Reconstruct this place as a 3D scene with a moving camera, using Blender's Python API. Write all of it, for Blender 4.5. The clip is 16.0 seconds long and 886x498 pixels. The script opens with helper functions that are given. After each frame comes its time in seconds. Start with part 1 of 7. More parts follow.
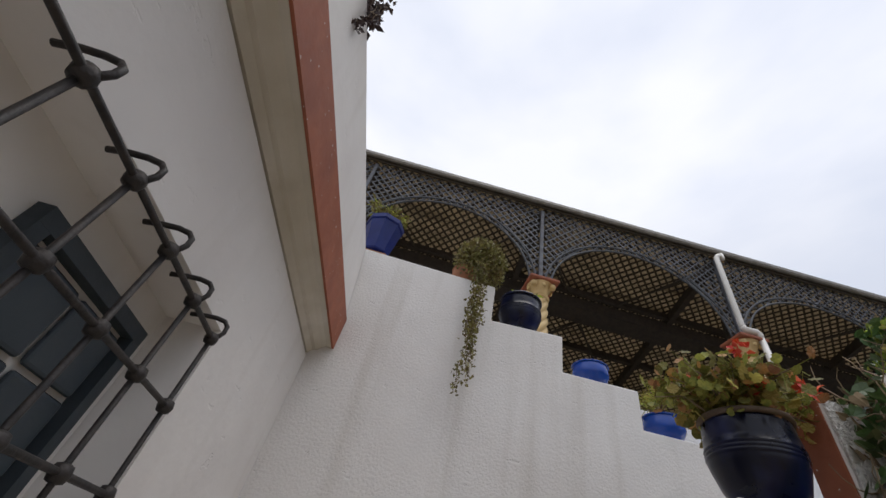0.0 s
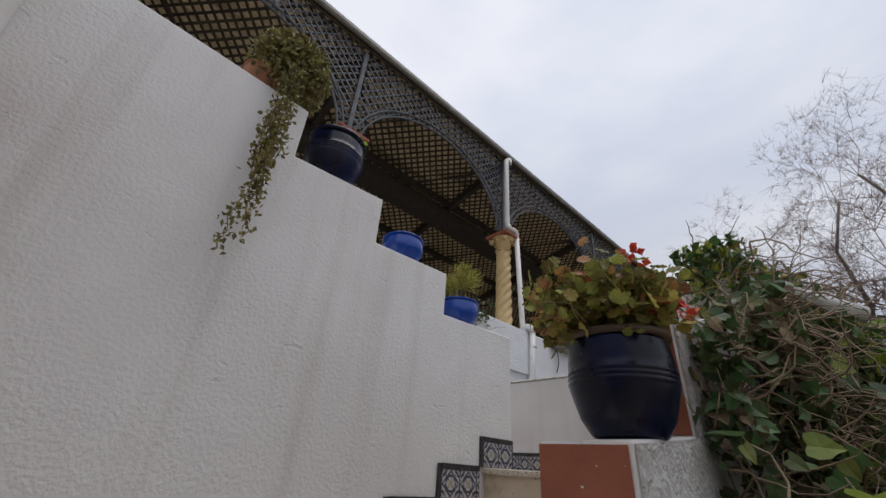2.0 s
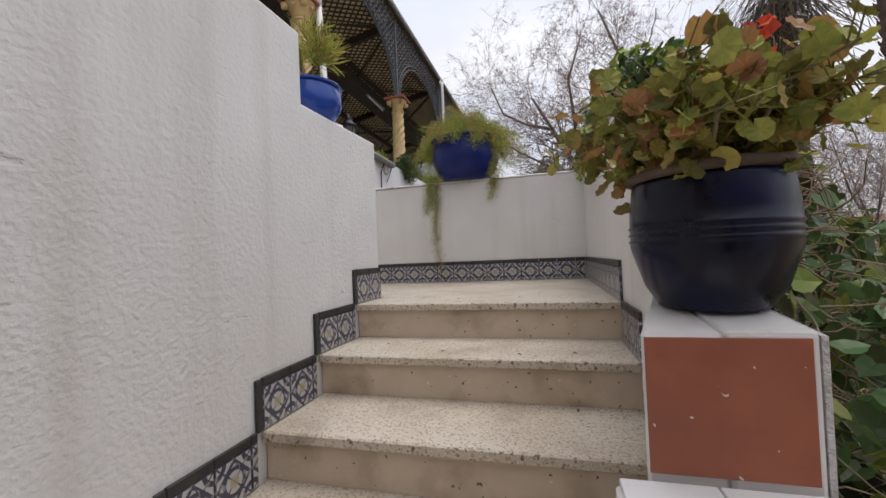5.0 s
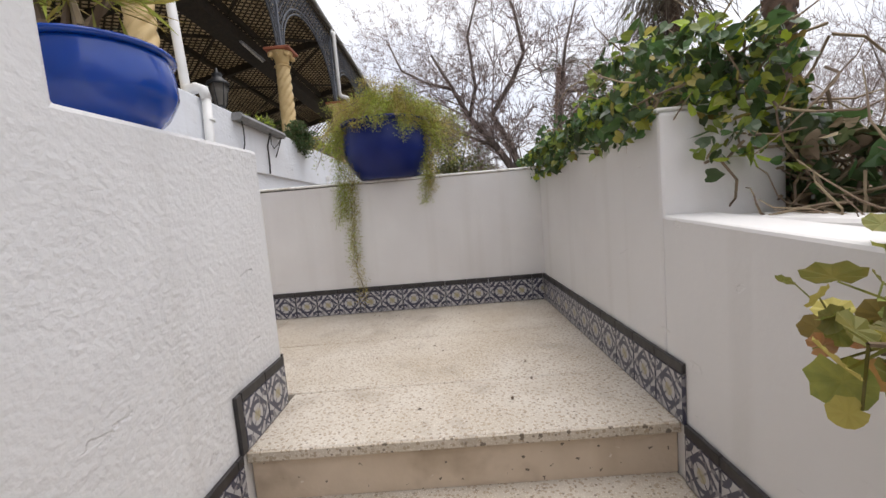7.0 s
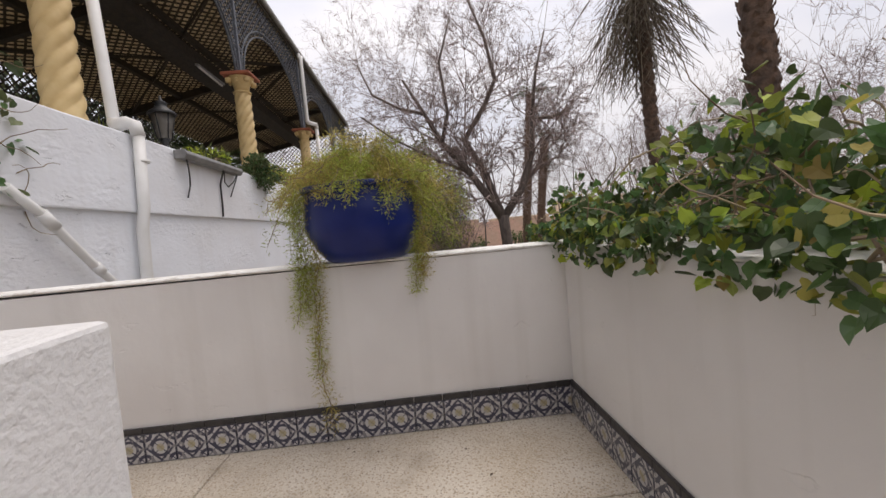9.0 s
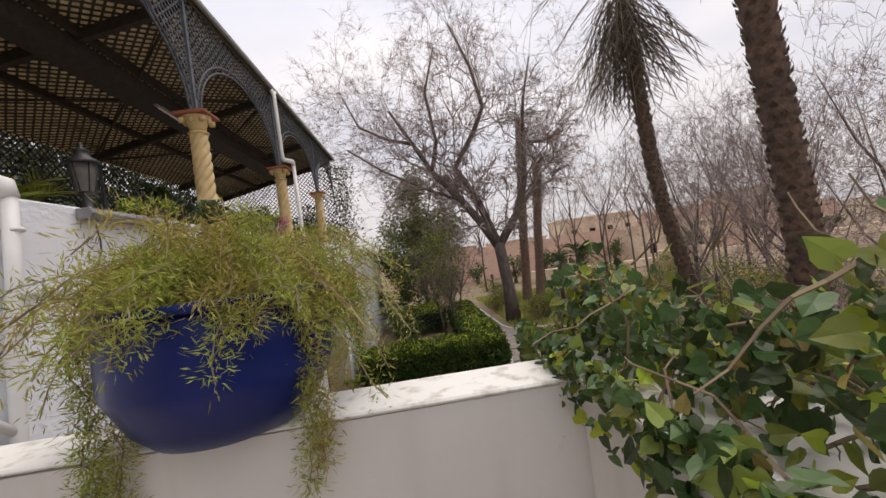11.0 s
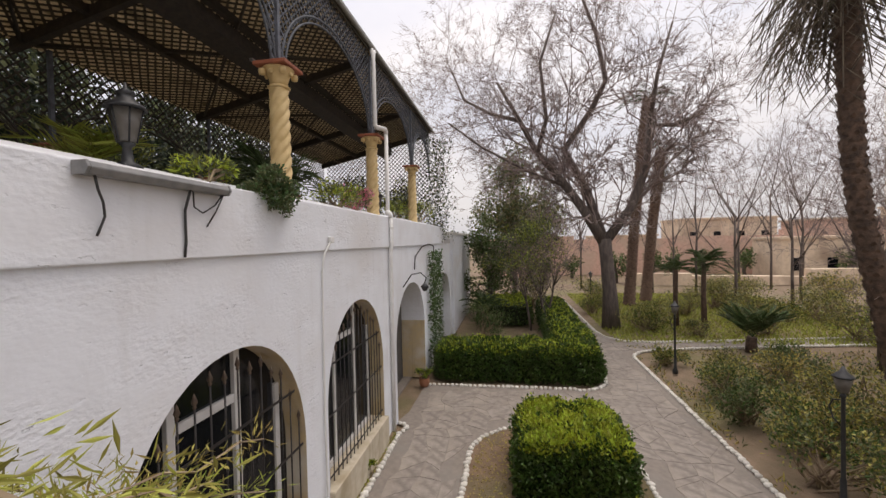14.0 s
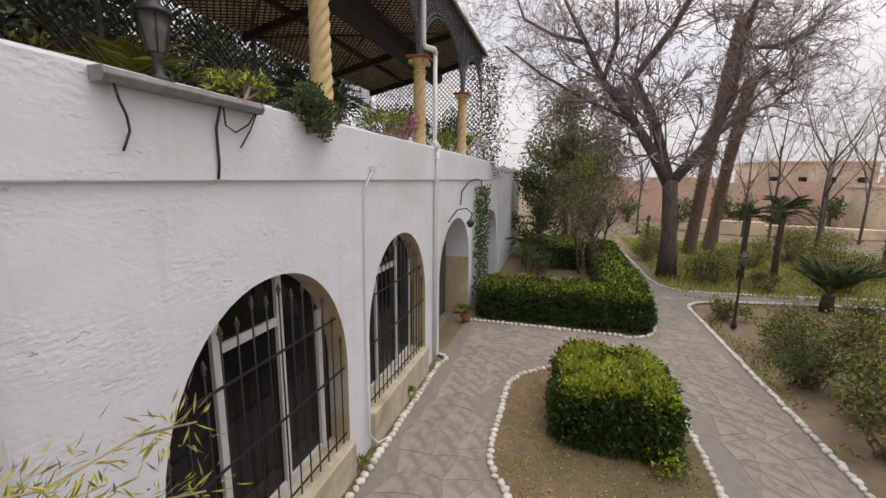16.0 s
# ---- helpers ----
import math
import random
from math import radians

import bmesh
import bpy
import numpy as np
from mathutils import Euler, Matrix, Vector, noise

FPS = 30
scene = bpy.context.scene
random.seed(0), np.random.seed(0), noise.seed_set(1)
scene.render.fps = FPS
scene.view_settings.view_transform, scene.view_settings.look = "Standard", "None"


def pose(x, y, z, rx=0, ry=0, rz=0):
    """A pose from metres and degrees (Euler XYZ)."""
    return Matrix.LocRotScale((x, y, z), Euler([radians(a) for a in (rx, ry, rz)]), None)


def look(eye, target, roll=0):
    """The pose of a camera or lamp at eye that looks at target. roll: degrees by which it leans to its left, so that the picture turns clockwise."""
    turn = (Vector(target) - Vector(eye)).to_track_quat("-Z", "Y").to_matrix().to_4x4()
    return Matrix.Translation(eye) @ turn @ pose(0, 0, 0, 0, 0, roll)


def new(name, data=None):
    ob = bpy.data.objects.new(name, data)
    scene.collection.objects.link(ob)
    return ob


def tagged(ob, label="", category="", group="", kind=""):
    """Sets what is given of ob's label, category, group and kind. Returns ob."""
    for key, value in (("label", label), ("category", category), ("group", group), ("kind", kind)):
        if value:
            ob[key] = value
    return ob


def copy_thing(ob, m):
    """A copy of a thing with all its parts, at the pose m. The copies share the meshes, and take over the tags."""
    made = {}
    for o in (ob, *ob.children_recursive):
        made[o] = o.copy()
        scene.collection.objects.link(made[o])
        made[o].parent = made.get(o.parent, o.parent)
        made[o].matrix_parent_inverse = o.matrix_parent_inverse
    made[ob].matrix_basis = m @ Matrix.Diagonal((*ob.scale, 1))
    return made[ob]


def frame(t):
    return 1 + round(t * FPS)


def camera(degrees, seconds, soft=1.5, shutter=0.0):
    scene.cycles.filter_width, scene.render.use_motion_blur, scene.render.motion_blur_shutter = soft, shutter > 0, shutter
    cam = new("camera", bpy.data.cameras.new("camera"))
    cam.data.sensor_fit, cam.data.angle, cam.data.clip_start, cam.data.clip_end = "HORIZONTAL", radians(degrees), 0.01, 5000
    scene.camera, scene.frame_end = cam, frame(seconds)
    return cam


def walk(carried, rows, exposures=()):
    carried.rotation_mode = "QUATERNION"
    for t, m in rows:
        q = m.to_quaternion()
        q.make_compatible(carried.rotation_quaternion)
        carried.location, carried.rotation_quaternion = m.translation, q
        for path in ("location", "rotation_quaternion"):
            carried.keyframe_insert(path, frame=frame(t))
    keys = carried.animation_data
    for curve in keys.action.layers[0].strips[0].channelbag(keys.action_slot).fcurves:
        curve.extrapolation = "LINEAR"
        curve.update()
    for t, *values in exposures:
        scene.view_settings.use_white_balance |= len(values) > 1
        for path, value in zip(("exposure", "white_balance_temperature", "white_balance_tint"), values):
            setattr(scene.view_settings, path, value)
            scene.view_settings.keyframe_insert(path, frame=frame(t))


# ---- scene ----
cam = camera(95.9, 16.0)
PATH = [
    (0, (0.2, 0.2, 1.351), (0.224, 1.669, 2.708), 15.1),
    (0.5, (0.171, 0.471, 1.481), (0.661, 1.879, 2.815), 11.0),
    (1, (0.222, 0.664, 1.576), (0.912, 2.038, 2.854), 8.0),
    (1.5, (0.218, 0.895, 1.699), (1.184, 2.24, 2.819), 5.3),
    (2, (0.264, 1.066, 1.767), (1.434, 2.369, 2.734), 4.4),
    (2.5, (0.339, 1.221, 1.816), (1.547, 2.556, 2.688), 1.2),
    (3, (0.376, 1.324, 1.869), (1.652, 2.669, 2.618), -0.5),
    (3.5, (0.392, 1.540, 1.879), (1.969, 2.705, 2.271), 0.5),
    (6, (0.898, 2.163, 2.243), (2.869, 2.490, 2.166), -4.7),
    (6.5, (1.142, 2.238, 2.365), (3.12, 2.465, 2.175), -4.6),
    (7, (1.353, 2.332, 2.467), (3.344, 2.375, 2.278), -4.8),
    (7.5, (1.513, 2.427, 2.615), (3.504, 2.373, 2.429), -5.1),
    (8, (1.701, 2.41, 2.655), (3.693, 2.319, 2.507), -5.3),
    (8.5, (1.849, 2.407, 2.793), (3.842, 2.305, 2.668), -5.2),
    (9, (2.058, 2.438, 2.842), (4.052, 2.329, 2.739), -5.2),
    (9.5, (2.187, 2.468, 2.973), (4.179, 2.312, 2.902), -5.9),
    (10, (2.477, 2.297, 2.977), (4.471, 2.147, 2.976), -7.9),
    (12.5, (3.591, 2.064, 3.381), (5.588, 1.973, 3.436), -6.6),
    (13, (3.894, 2.077, 3.366), (5.893, 2.041, 3.422), -4.8),
    (13.5, (4.162, 2.115, 3.373), (6.159, 2.195, 3.427), -3.2),
    (14, (4.415, 2.107, 3.362), (6.387, 2.439, 3.324), -1.3),
    (14.5, (4.565, 2.14, 3.365), (6.501, 2.633, 3.263), 0.8),
    (15, (4.654, 2.198, 3.339), (6.567, 2.739, 3.121), 2.2),
    (15.5, (4.719, 2.211, 3.318), (6.565, 2.928, 3.039), 2.0),
    (16, (4.773, 2.148, 3.3), (6.663, 2.703, 2.95), 0.6),
]
walk(cam, [(t, look(eye, target, roll)) for t, eye, target, roll in PATH],
     [(0, 0.1, 6500, 11), (1, -0.15, 6350, 11), (2.5, -0.08, 6500, 12), (3, 0.05, 6650, 12), (3.5, 0.2, 6700, 13), (6, 0.52, 6550, 12), (7, 0.71, 6600, 12), (8, 0.52, 6800, 15), (10, 0.4, 7000, 15), (12.5, 0.4, 7150, 17), (14.5, 0.45, 7150, 15), (16, 0.48, 7050, 14)])

# ---- world and light: a bright overcast sky ----
SUN_EL, SUN_AZ = 78.0, 150.0
world = bpy.data.worlds.new("overcast")
scene.world = world
world.use_nodes = True
wn, wl = world.node_tree.nodes, world.node_tree.links
wn.clear()
w_out = wn.new("ShaderNodeOutputWorld")
w_bg = wn.new("ShaderNodeBackground")
w_sky = wn.new("ShaderNodeTexSky")
w_sky.sky_type = 'NISHITA'
w_sky.sun_disc = False
w_sky.sun_elevation, w_sky.sun_rotation = radians(SUN_EL), radians(SUN_AZ)
w_gain = wn.new("ShaderNodeVectorMath")
w_gain.operation = 'SCALE'
w_gain.inputs["Scale"].default_value = 0.10
w_tc = wn.new("ShaderNodeTexCoord")
w_map = wn.new("ShaderNodeMapping")
w_map.inputs["Scale"].default_value = (1.0, 1.0, 2.6)
w_noise = wn.new("ShaderNodeTexNoise")
w_noise.inputs["Scale"].default_value = 2.2
w_noise.inputs["Detail"].default_value = 5.0
w_noise.inputs["Roughness"].default_value = 0.45
w_ramp = wn.new("ShaderNodeValToRGB")
w_ramp.color_ramp.elements[0].position, w_ramp.color_ramp.elements[0].color = 0.36, (0.74, 0.785, 0.89, 1)
w_ramp.color_ramp.elements[1].position, w_ramp.color_ramp.elements[1].color = 0.62, (0.93, 0.945, 0.99, 1)
w_mix = wn.new("ShaderNodeMix")
w_mix.data_type = 'RGBA'
w_mix.inputs["Factor"].default_value = 0.88
wl.new(w_tc.outputs["Generated"], w_map.inputs["Vector"])
wl.new(w_map.outputs["Vector"], w_noise.inputs["Vector"])
wl.new(w_noise.outputs["Fac"], w_ramp.inputs["Fac"])
wl.new(w_sky.outputs["Color"], w_gain.inputs[0])
wl.new(w_gain.outputs["Vector"], w_mix.inputs["A"])
wl.new(w_ramp.outputs["Color"], w_mix.inputs["B"])
# an overcast sky is brightest overhead
w_sep = wn.new("ShaderNodeSeparateXYZ")
w_lift = wn.new("ShaderNodeMapRange")
w_lift.inputs["From Min"].default_value, w_lift.inputs["From Max"].default_value = 0.05, 0.75
w_lift.inputs["To Min"].default_value, w_lift.inputs["To Max"].default_value = 0.64, 1.08
wl.new(w_tc.outputs["Generated"], w_sep.inputs["Vector"])
wl.new(w_sep.outputs["Z"], w_lift.inputs["Value"])
wl.new(w_mix.outputs["Result"], w_bg.inputs["Color"])
wl.new(w_lift.outputs["Result"], w_bg.inputs["Strength"])
wl.new(w_bg.outputs["Background"], w_out.inputs["Surface"])

sun = new("sun", bpy.data.lights.new("sun", 'SUN'))
sun.data.energy, sun.data.angle, sun.data.color = 1.1, radians(45), (1.0, 0.96, 0.9)
sun.matrix_world = pose(0, 0, 30, 90 - SUN_EL, 0, 180 - SUN_AZ)


# ---- material helpers ----
def rgba(c):
    return (c[0], c[1], c[2], 1.0)


def mat(name, c1, c2, scale=6.0, rough=0.7, bump=0.2, bscale=60.0, metal=0.0, depth=0.004, c3=None, s3=0.7,
        island=0.0, piece=0.0, through_light=0.0, coat=0.0, stretch=(1, 1, 1), streak=0.0, spread=(0.35, 0.65), coarse=0.6, patchy=0.0):
    """Two colours mixed by a fine noise, a third in large patches, bump, variation by piece, streaks that run down."""
    m = bpy.data.materials.new(name)
    m.use_nodes = True
    n, l = m.node_tree.nodes, m.node_tree.links
    b = n["Principled BSDF"]
    tc = n.new("ShaderNodeTexCoord")
    mp = n.new("ShaderNodeMapping")
    mp.inputs["Scale"].default_value = stretch
    l.new(tc.outputs["Object"], mp.inputs["Vector"])

    def noise_node(s, detail=6.0, vec=mp.outputs["Vector"]):
        t = n.new("ShaderNodeTexNoise")
        t.inputs["Scale"].default_value, t.inputs["Detail"].default_value = s, detail
        l.new(vec, t.inputs["Vector"])
        return t.outputs["Fac"]

    def ramp(fac, a, z):
        r = n.new("ShaderNodeMapRange")
        r.inputs["From Min"].default_value, r.inputs["From Max"].default_value = a, z
        l.new(fac, r.inputs["Value"])
        return r.outputs["Result"]

    def mixed(fac, a, z):
        x = n.new("ShaderNodeMix")
        x.data_type = 'RGBA'
        for key, v in (("Factor", fac), ("A", a), ("B", z)):
            if isinstance(v, (int, float)):
                x.inputs[key].default_value = v
            elif isinstance(v, tuple):
                x.inputs[key].default_value = rgba(v)
            else:
                l.new(v, x.inputs[key])
        return x.outputs["Result"]
    col = mixed(ramp(noise_node(scale), *spread), c1, c2)
    if c3:
        col = mixed(ramp(noise_node(s3, 4.0), 0.5, 0.72), col, c3)
    if streak:
        sm = n.new("ShaderNodeMapping")
        sm.inputs["Scale"].default_value = (5.0, 5.0, 0.35)
        l.new(tc.outputs["Object"], sm.inputs["Vector"])
        mu = n.new("ShaderNodeMath")
        mu.operation = 'MULTIPLY'
        l.new(ramp(noise_node(1.3, 3.0, sm.outputs["Vector"]), 0.55, 0.75), mu.inputs[0])
        mu.inputs[1].default_value = streak
        col = mixed(mu.outputs[0], col, tuple(0.55 * v * w for v, w in zip(c1, (1.0, 0.93, 0.8))))
    for amount, kind in ((island, "island"), (piece, "piece")):
        if amount:
            src = n.new("ShaderNodeNewGeometry").outputs["Random Per Island"] if kind == "island" else n.new("ShaderNodeObjectInfo").outputs["Random"]
            h = n.new("ShaderNodeHueSaturation")
            mr = n.new("ShaderNodeMapRange")
            mr.inputs["To Min"].default_value, mr.inputs["To Max"].default_value = 1 - amount, 1 + amount
            l.new(src, mr.inputs["Value"])
            l.new(mr.outputs["Result"], h.inputs["Value"])
            mh = n.new("ShaderNodeMapRange")
            mh.inputs["To Min"].default_value, mh.inputs["To Max"].default_value = 0.5 - 0.04 * amount, 0.5 + 0.05 * amount
            l.new(src, mh.inputs["Value"])
            l.new(mh.outputs["Result"], h.inputs["Hue"])
            l.new(col, h.inputs["Color"])
            col = h.outputs["Color"]
    l.new(col, b.inputs["Base Color"])
    rr = n.new("ShaderNodeMapRange")
    rr.inputs["To Min"].default_value, rr.inputs["To Max"].default_value = max(0.03, rough - 0.12), min(1.0, rough + 0.12)
    l.new(noise_node(scale * 2.3), rr.inputs["Value"])
    l.new(rr.outputs["Result"], b.inputs["Roughness"])
    b.inputs["Metallic"].default_value = metal
    b.inputs["Coat Weight"].default_value = coat
    b.inputs["Coat Roughness"].default_value = 0.08
    if bump:
        bp = n.new("ShaderNodeBump")
        bp.inputs["Strength"].default_value, bp.inputs["Distance"].default_value = bump, depth
        two = n.new("ShaderNodeMath")
        two.operation = 'MULTIPLY_ADD'
        l.new(noise_node(bscale * 0.22, 3.0), two.inputs[0])
        two.inputs[1].default_value = coarse
        l.new(noise_node(bscale, 8.0), two.inputs[2])
        height = two.outputs[0]
        if patchy:
            # smooth and rough patches, with scattered flakes whose edges stand out
            mr = n.new("ShaderNodeMapRange")
            mr.inputs["From Min"].default_value, mr.inputs["From Max"].default_value = 0.42, 0.62
            mr.inputs["To Min"].default_value, mr.inputs["To Max"].default_value = bump * (1 - patchy), bump
            l.new(noise_node(1.4, 3.0), mr.inputs["Value"])
            l.new(mr.outputs["Result"], bp.inputs["Strength"])
            fl = n.new("ShaderNodeMapping")
            fl.inputs["Scale"].default_value = (1.0, 1.0, 2.2)
            l.new(tc.outputs["Object"], fl.inputs["Vector"])
            flake = ramp(noise_node(7.0, 8.0, fl.outputs["Vector"]), 0.665, 0.69)
            ad = n.new("ShaderNodeMath")
            ad.operation = 'MULTIPLY_ADD'
            ad.inputs[1].default_value = -1.1
            l.new(flake, ad.inputs[0])
            l.new(height, ad.inputs[2])
            height = ad.outputs[0]
        l.new(height, bp.inputs["Height"])
        l.new(bp.outputs["Normal"], b.inputs["Normal"])
    if through_light:
        t = n.new("ShaderNodeBsdfTranslucent")
        s = n.new("ShaderNodeMixShader")
        s.inputs["Fac"].default_value = through_light
        l.new(col, t.inputs["Color"])
        l.new(b.outputs["BSDF"], s.inputs[1])
        l.new(t.outputs["BSDF"], s.inputs[2])
        l.new(s.outputs["Shader"], n["Material Output"].inputs["Surface"])
    return m


def tile_mat():
    """A glazed skirting tile: grey-blue knotwork and a pale ochre heart on off-white."""
    m = bpy.data.materials.new("patterned_tile")
    m.use_nodes = True
    n, l = m.node_tree.nodes, m.node_tree.links
    b = n["Principled BSDF"]
    tc = n.new("ShaderNodeTexCoord")
    sx = n.new("ShaderNodeSeparateXYZ")
    l.new(tc.outputs["UV"], sx.inputs["Vector"])

    def op(kind, a, c=0.0):
        o = n.new("ShaderNodeMath")
        o.operation = kind
        for i, v in enumerate((a, c)):
            if isinstance(v, (int, float)):
                o.inputs[i].default_value = v
            else:
                l.new(v, o.inputs[i])
        return o.outputs[0]

    def near(v, at, width):
        return op('LESS_THAN', op('ABSOLUTE', op('SUBTRACT', v, at)), width)
    u, v = op('ABSOLUTE', op('SUBTRACT', sx.outputs[0], 0.5)), op('ABSOLUTE', op('SUBTRACT', sx.outputs[1], 0.5))
    d = op('ADD', u, v)
    r = op('SQRT', op('ADD', op('MULTIPLY', u, u), op('MULTIPLY', v, v)))
    cu, cv = op('SUBTRACT', 0.5, u), op('SUBTRACT', 0.5, v)
    rc = op('SQRT', op('ADD', op('MULTIPLY', cu, cu), op('MULTIPLY', cv, cv)))
    line = op('MAXIMUM', near(d, 0.44, 0.055), op('MAXIMUM', near(r, 0.27, 0.045), near(rc, 0.24, 0.055)))
    line = op('MAXIMUM', line, op('MAXIMUM', near(op('SUBTRACT', u, v), 0.0, 0.025), near(op('MAXIMUM', u, v), 0.485, 0.02)))
    heart = op('LESS_THAN', r, 0.13)
    mx = n.new("ShaderNodeMix")
    mx.data_type = 'RGBA'
    mx.inputs["A"].default_value, mx.inputs["B"].default_value = (0.47, 0.46, 0.46, 1), (0.045, 0.045, 0.075, 1)
    l.new(line, mx.inputs["Factor"])
    m2 = n.new("ShaderNodeMix")
    m2.data_type = 'RGBA'
    l.new(mx.outputs["Result"], m2.inputs["A"])
    m2.inputs["B"].default_value = (0.36, 0.31, 0.17, 1)
    l.new(op('MULTIPLY', heart, 0.8), m2.inputs["Factor"])
    wear = n.new("ShaderNodeTexNoise")
    wear.inputs["Scale"].default_value = 30.0
    l.new(tc.outputs["Object"], wear.inputs["Vector"])
    m3 = n.new("ShaderNodeMix")
    m3.data_type = 'RGBA'
    l.new(m2.outputs["Result"], m3.inputs["A"])
    m3.inputs["B"].default_value = (0.42, 0.40, 0.39, 1)
    l.new(op('MULTIPLY', op('GREATER_THAN', wear.outputs["Fac"], 0.56), 0.45), m3.inputs["Factor"])
    l.new(m3.outputs["Result"], b.inputs["Base Color"])
    b.inputs["Roughness"].default_value = 0.28
    return m


def glass_mat(name, tint, rough=0.05):
    m = bpy.data.materials.new(name)
    m.use_nodes = True
    b = m.node_tree.nodes["Principled BSDF"]
    b.inputs["Base Color"].default_value = rgba(tint)
    b.inputs["Roughness"].default_value = rough
    b.inputs["Transmission Weight"].default_value = 0.9
    return m


M = {}
M["stucco"] = mat("white_stucco", (0.76, 0.75, 0.74), (0.71, 0.70, 0.69), 3.0, 0.85, 0.62, 55.0, depth=0.011, c3=(0.67, 0.65, 0.63), s3=0.5, streak=0.26, coarse=0.7, patchy=0.5)
M["plaster"] = mat("smooth_white_plaster", (0.77, 0.75, 0.73), (0.72, 0.70, 0.68), 1.6, 0.8, 0.45, 18.0, depth=0.006, c3=(0.65, 0.62, 0.60), s3=0.9, streak=0.18, patchy=0.6)
M["whitewash"] = mat("flaking_whitewash", (0.80, 0.825, 0.865), (0.765, 0.785, 0.82), 2.0, 0.85, 0.85, 17.0, depth=0.015, c3=(0.71, 0.705, 0.71), s3=0.45, streak=0.14, stretch=(1, 1, 1.5), coarse=1.2, patchy=0.75)
M["coping"] = mat("chipped_coping_paint", (0.78, 0.77, 0.74), (0.45, 0.41, 0.36), 14.0, 0.85, 0.6, 40.0, spread=(0.52, 0.72))
M["cove"] = mat("stained_cove_plaster", (0.62, 0.58, 0.51), (0.54, 0.50, 0.42), 4.0, 0.85, 0.3, 25.0, c3=(0.44, 0.40, 0.31), streak=0.2)
M["red"] = mat("terracotta_red_paint", (0.36, 0.115, 0.06), (0.30, 0.095, 0.05), 9.0, 0.7, 0.35, 45.0, c3=(0.26, 0.085, 0.05), s3=2.5)
M["ochre"] = mat("ochre_limewash", (0.56, 0.43, 0.24), (0.50, 0.40, 0.26), 4.0, 0.85, 0.4, 30.0, c3=(0.62, 0.57, 0.48), s3=1.2, streak=0.5)
M["sill"] = mat("worn_pale_ochre_sill", (0.60, 0.54, 0.43), (0.52, 0.45, 0.33), 5.0, 0.85, 0.5, 30.0, c3=(0.40, 0.33, 0.22), s3=1.6, streak=0.5)
M["cream"] = mat("cream_column_paint", (0.70, 0.53, 0.27), (0.60, 0.43, 0.20), 6.0, 0.6, 0.3, 40.0, streak=0.3)
def terrazzo(name, base, pale, chip, chips, grime):
    """Cast stone with small chips, worn pale in patches and grimy in others."""
    m = mat(name, base, pale, 3.0, 0.55, 0.35, 90.0)
    n, l = m.node_tree.nodes, m.node_tree.links
    b = n["Principled BSDF"]
    col = b.inputs["Base Color"].links[0].from_socket
    tc = n.new("ShaderNodeTexCoord")
    for size, cut, tint, amount in ((54.0, 0.38, chip, 0.78), (130.0, 0.32, (0.74, 0.69, 0.61), 0.6), (34.0, 0.17, (0.17, 0.13, 0.10), 0.8)):
        v = n.new("ShaderNodeTexVoronoi")
        v.inputs["Scale"].default_value = size * chips
        v.inputs["Randomness"].default_value = 1.0
        l.new(tc.outputs["Object"], v.inputs["Vector"])
        c = n.new("ShaderNodeMath")
        c.operation = 'LESS_THAN'
        c.inputs[1].default_value = cut
        l.new(v.outputs["Distance"], c.inputs[0])
        k = n.new("ShaderNodeMath")
        k.operation = 'MULTIPLY'
        k.inputs[1].default_value = amount
        l.new(c.outputs[0], k.inputs[0])
        x = n.new("ShaderNodeMix")
        x.data_type = 'RGBA'
        l.new(k.outputs[0], x.inputs["Factor"])
        l.new(col, x.inputs["A"])
        x.inputs["B"].default_value = rgba(tint)
        col = x.outputs["Result"]
    t = n.new("ShaderNodeTexNoise")
    t.inputs["Scale"].default_value, t.inputs["Detail"].default_value = 4.5, 8.0
    l.new(tc.outputs["Object"], t.inputs["Vector"])
    r = n.new("ShaderNodeMapRange")
    r.inputs["From Min"].default_value, r.inputs["From Max"].default_value = 0.56, 0.72
    r.inputs["To Max"].default_value = grime
    l.new(t.outputs["Fac"], r.inputs["Value"])
    x = n.new("ShaderNodeMix")
    x.data_type = 'RGBA'
    l.new(r.outputs["Result"], x.inputs["Factor"])
    l.new(col, x.inputs["A"])
    x.inputs["B"].default_value = (0.25, 0.20, 0.15, 1)
    l.new(x.outputs["Result"], b.inputs["Base Color"])
    return m


M["travertine"] = terrazzo("worn_terrazzo_tread", (0.45, 0.39, 0.31), (0.55, 0.50, 0.43), (0.34, 0.265, 0.185), 1.3, 0.45)
M["nosing"] = terrazzo("grimy_terrazzo_nosing", (0.50, 0.43, 0.33), (0.58, 0.51, 0.42), (0.36, 0.28, 0.19), 1.2, 0.9)
M["riser"] = mat("stained_stone_riser", (0.63, 0.52, 0.40), (0.57, 0.465, 0.35), 8.0, 0.65, 0.5, 60.0, c3=(0.33, 0.25, 0.17), s3=4.5, streak=0.35)
M["tile"] = tile_mat()
M["border"] = mat("black_glazed_border", (0.018, 0.016, 0.018), (0.04, 0.036, 0.036), 20.0, 0.5, 0.2)
M["grout"] = mat("rough_cement_joint", (0.55, 0.53, 0.50), (0.46, 0.44, 0.42), 30.0, 0.9, 0.5)
M["white_tile"] = mat("white_glazed_tile", (0.72, 0.72, 0.72), (0.68, 0.68, 0.69), 8.0, 0.3, 0.05, piece=0.04)
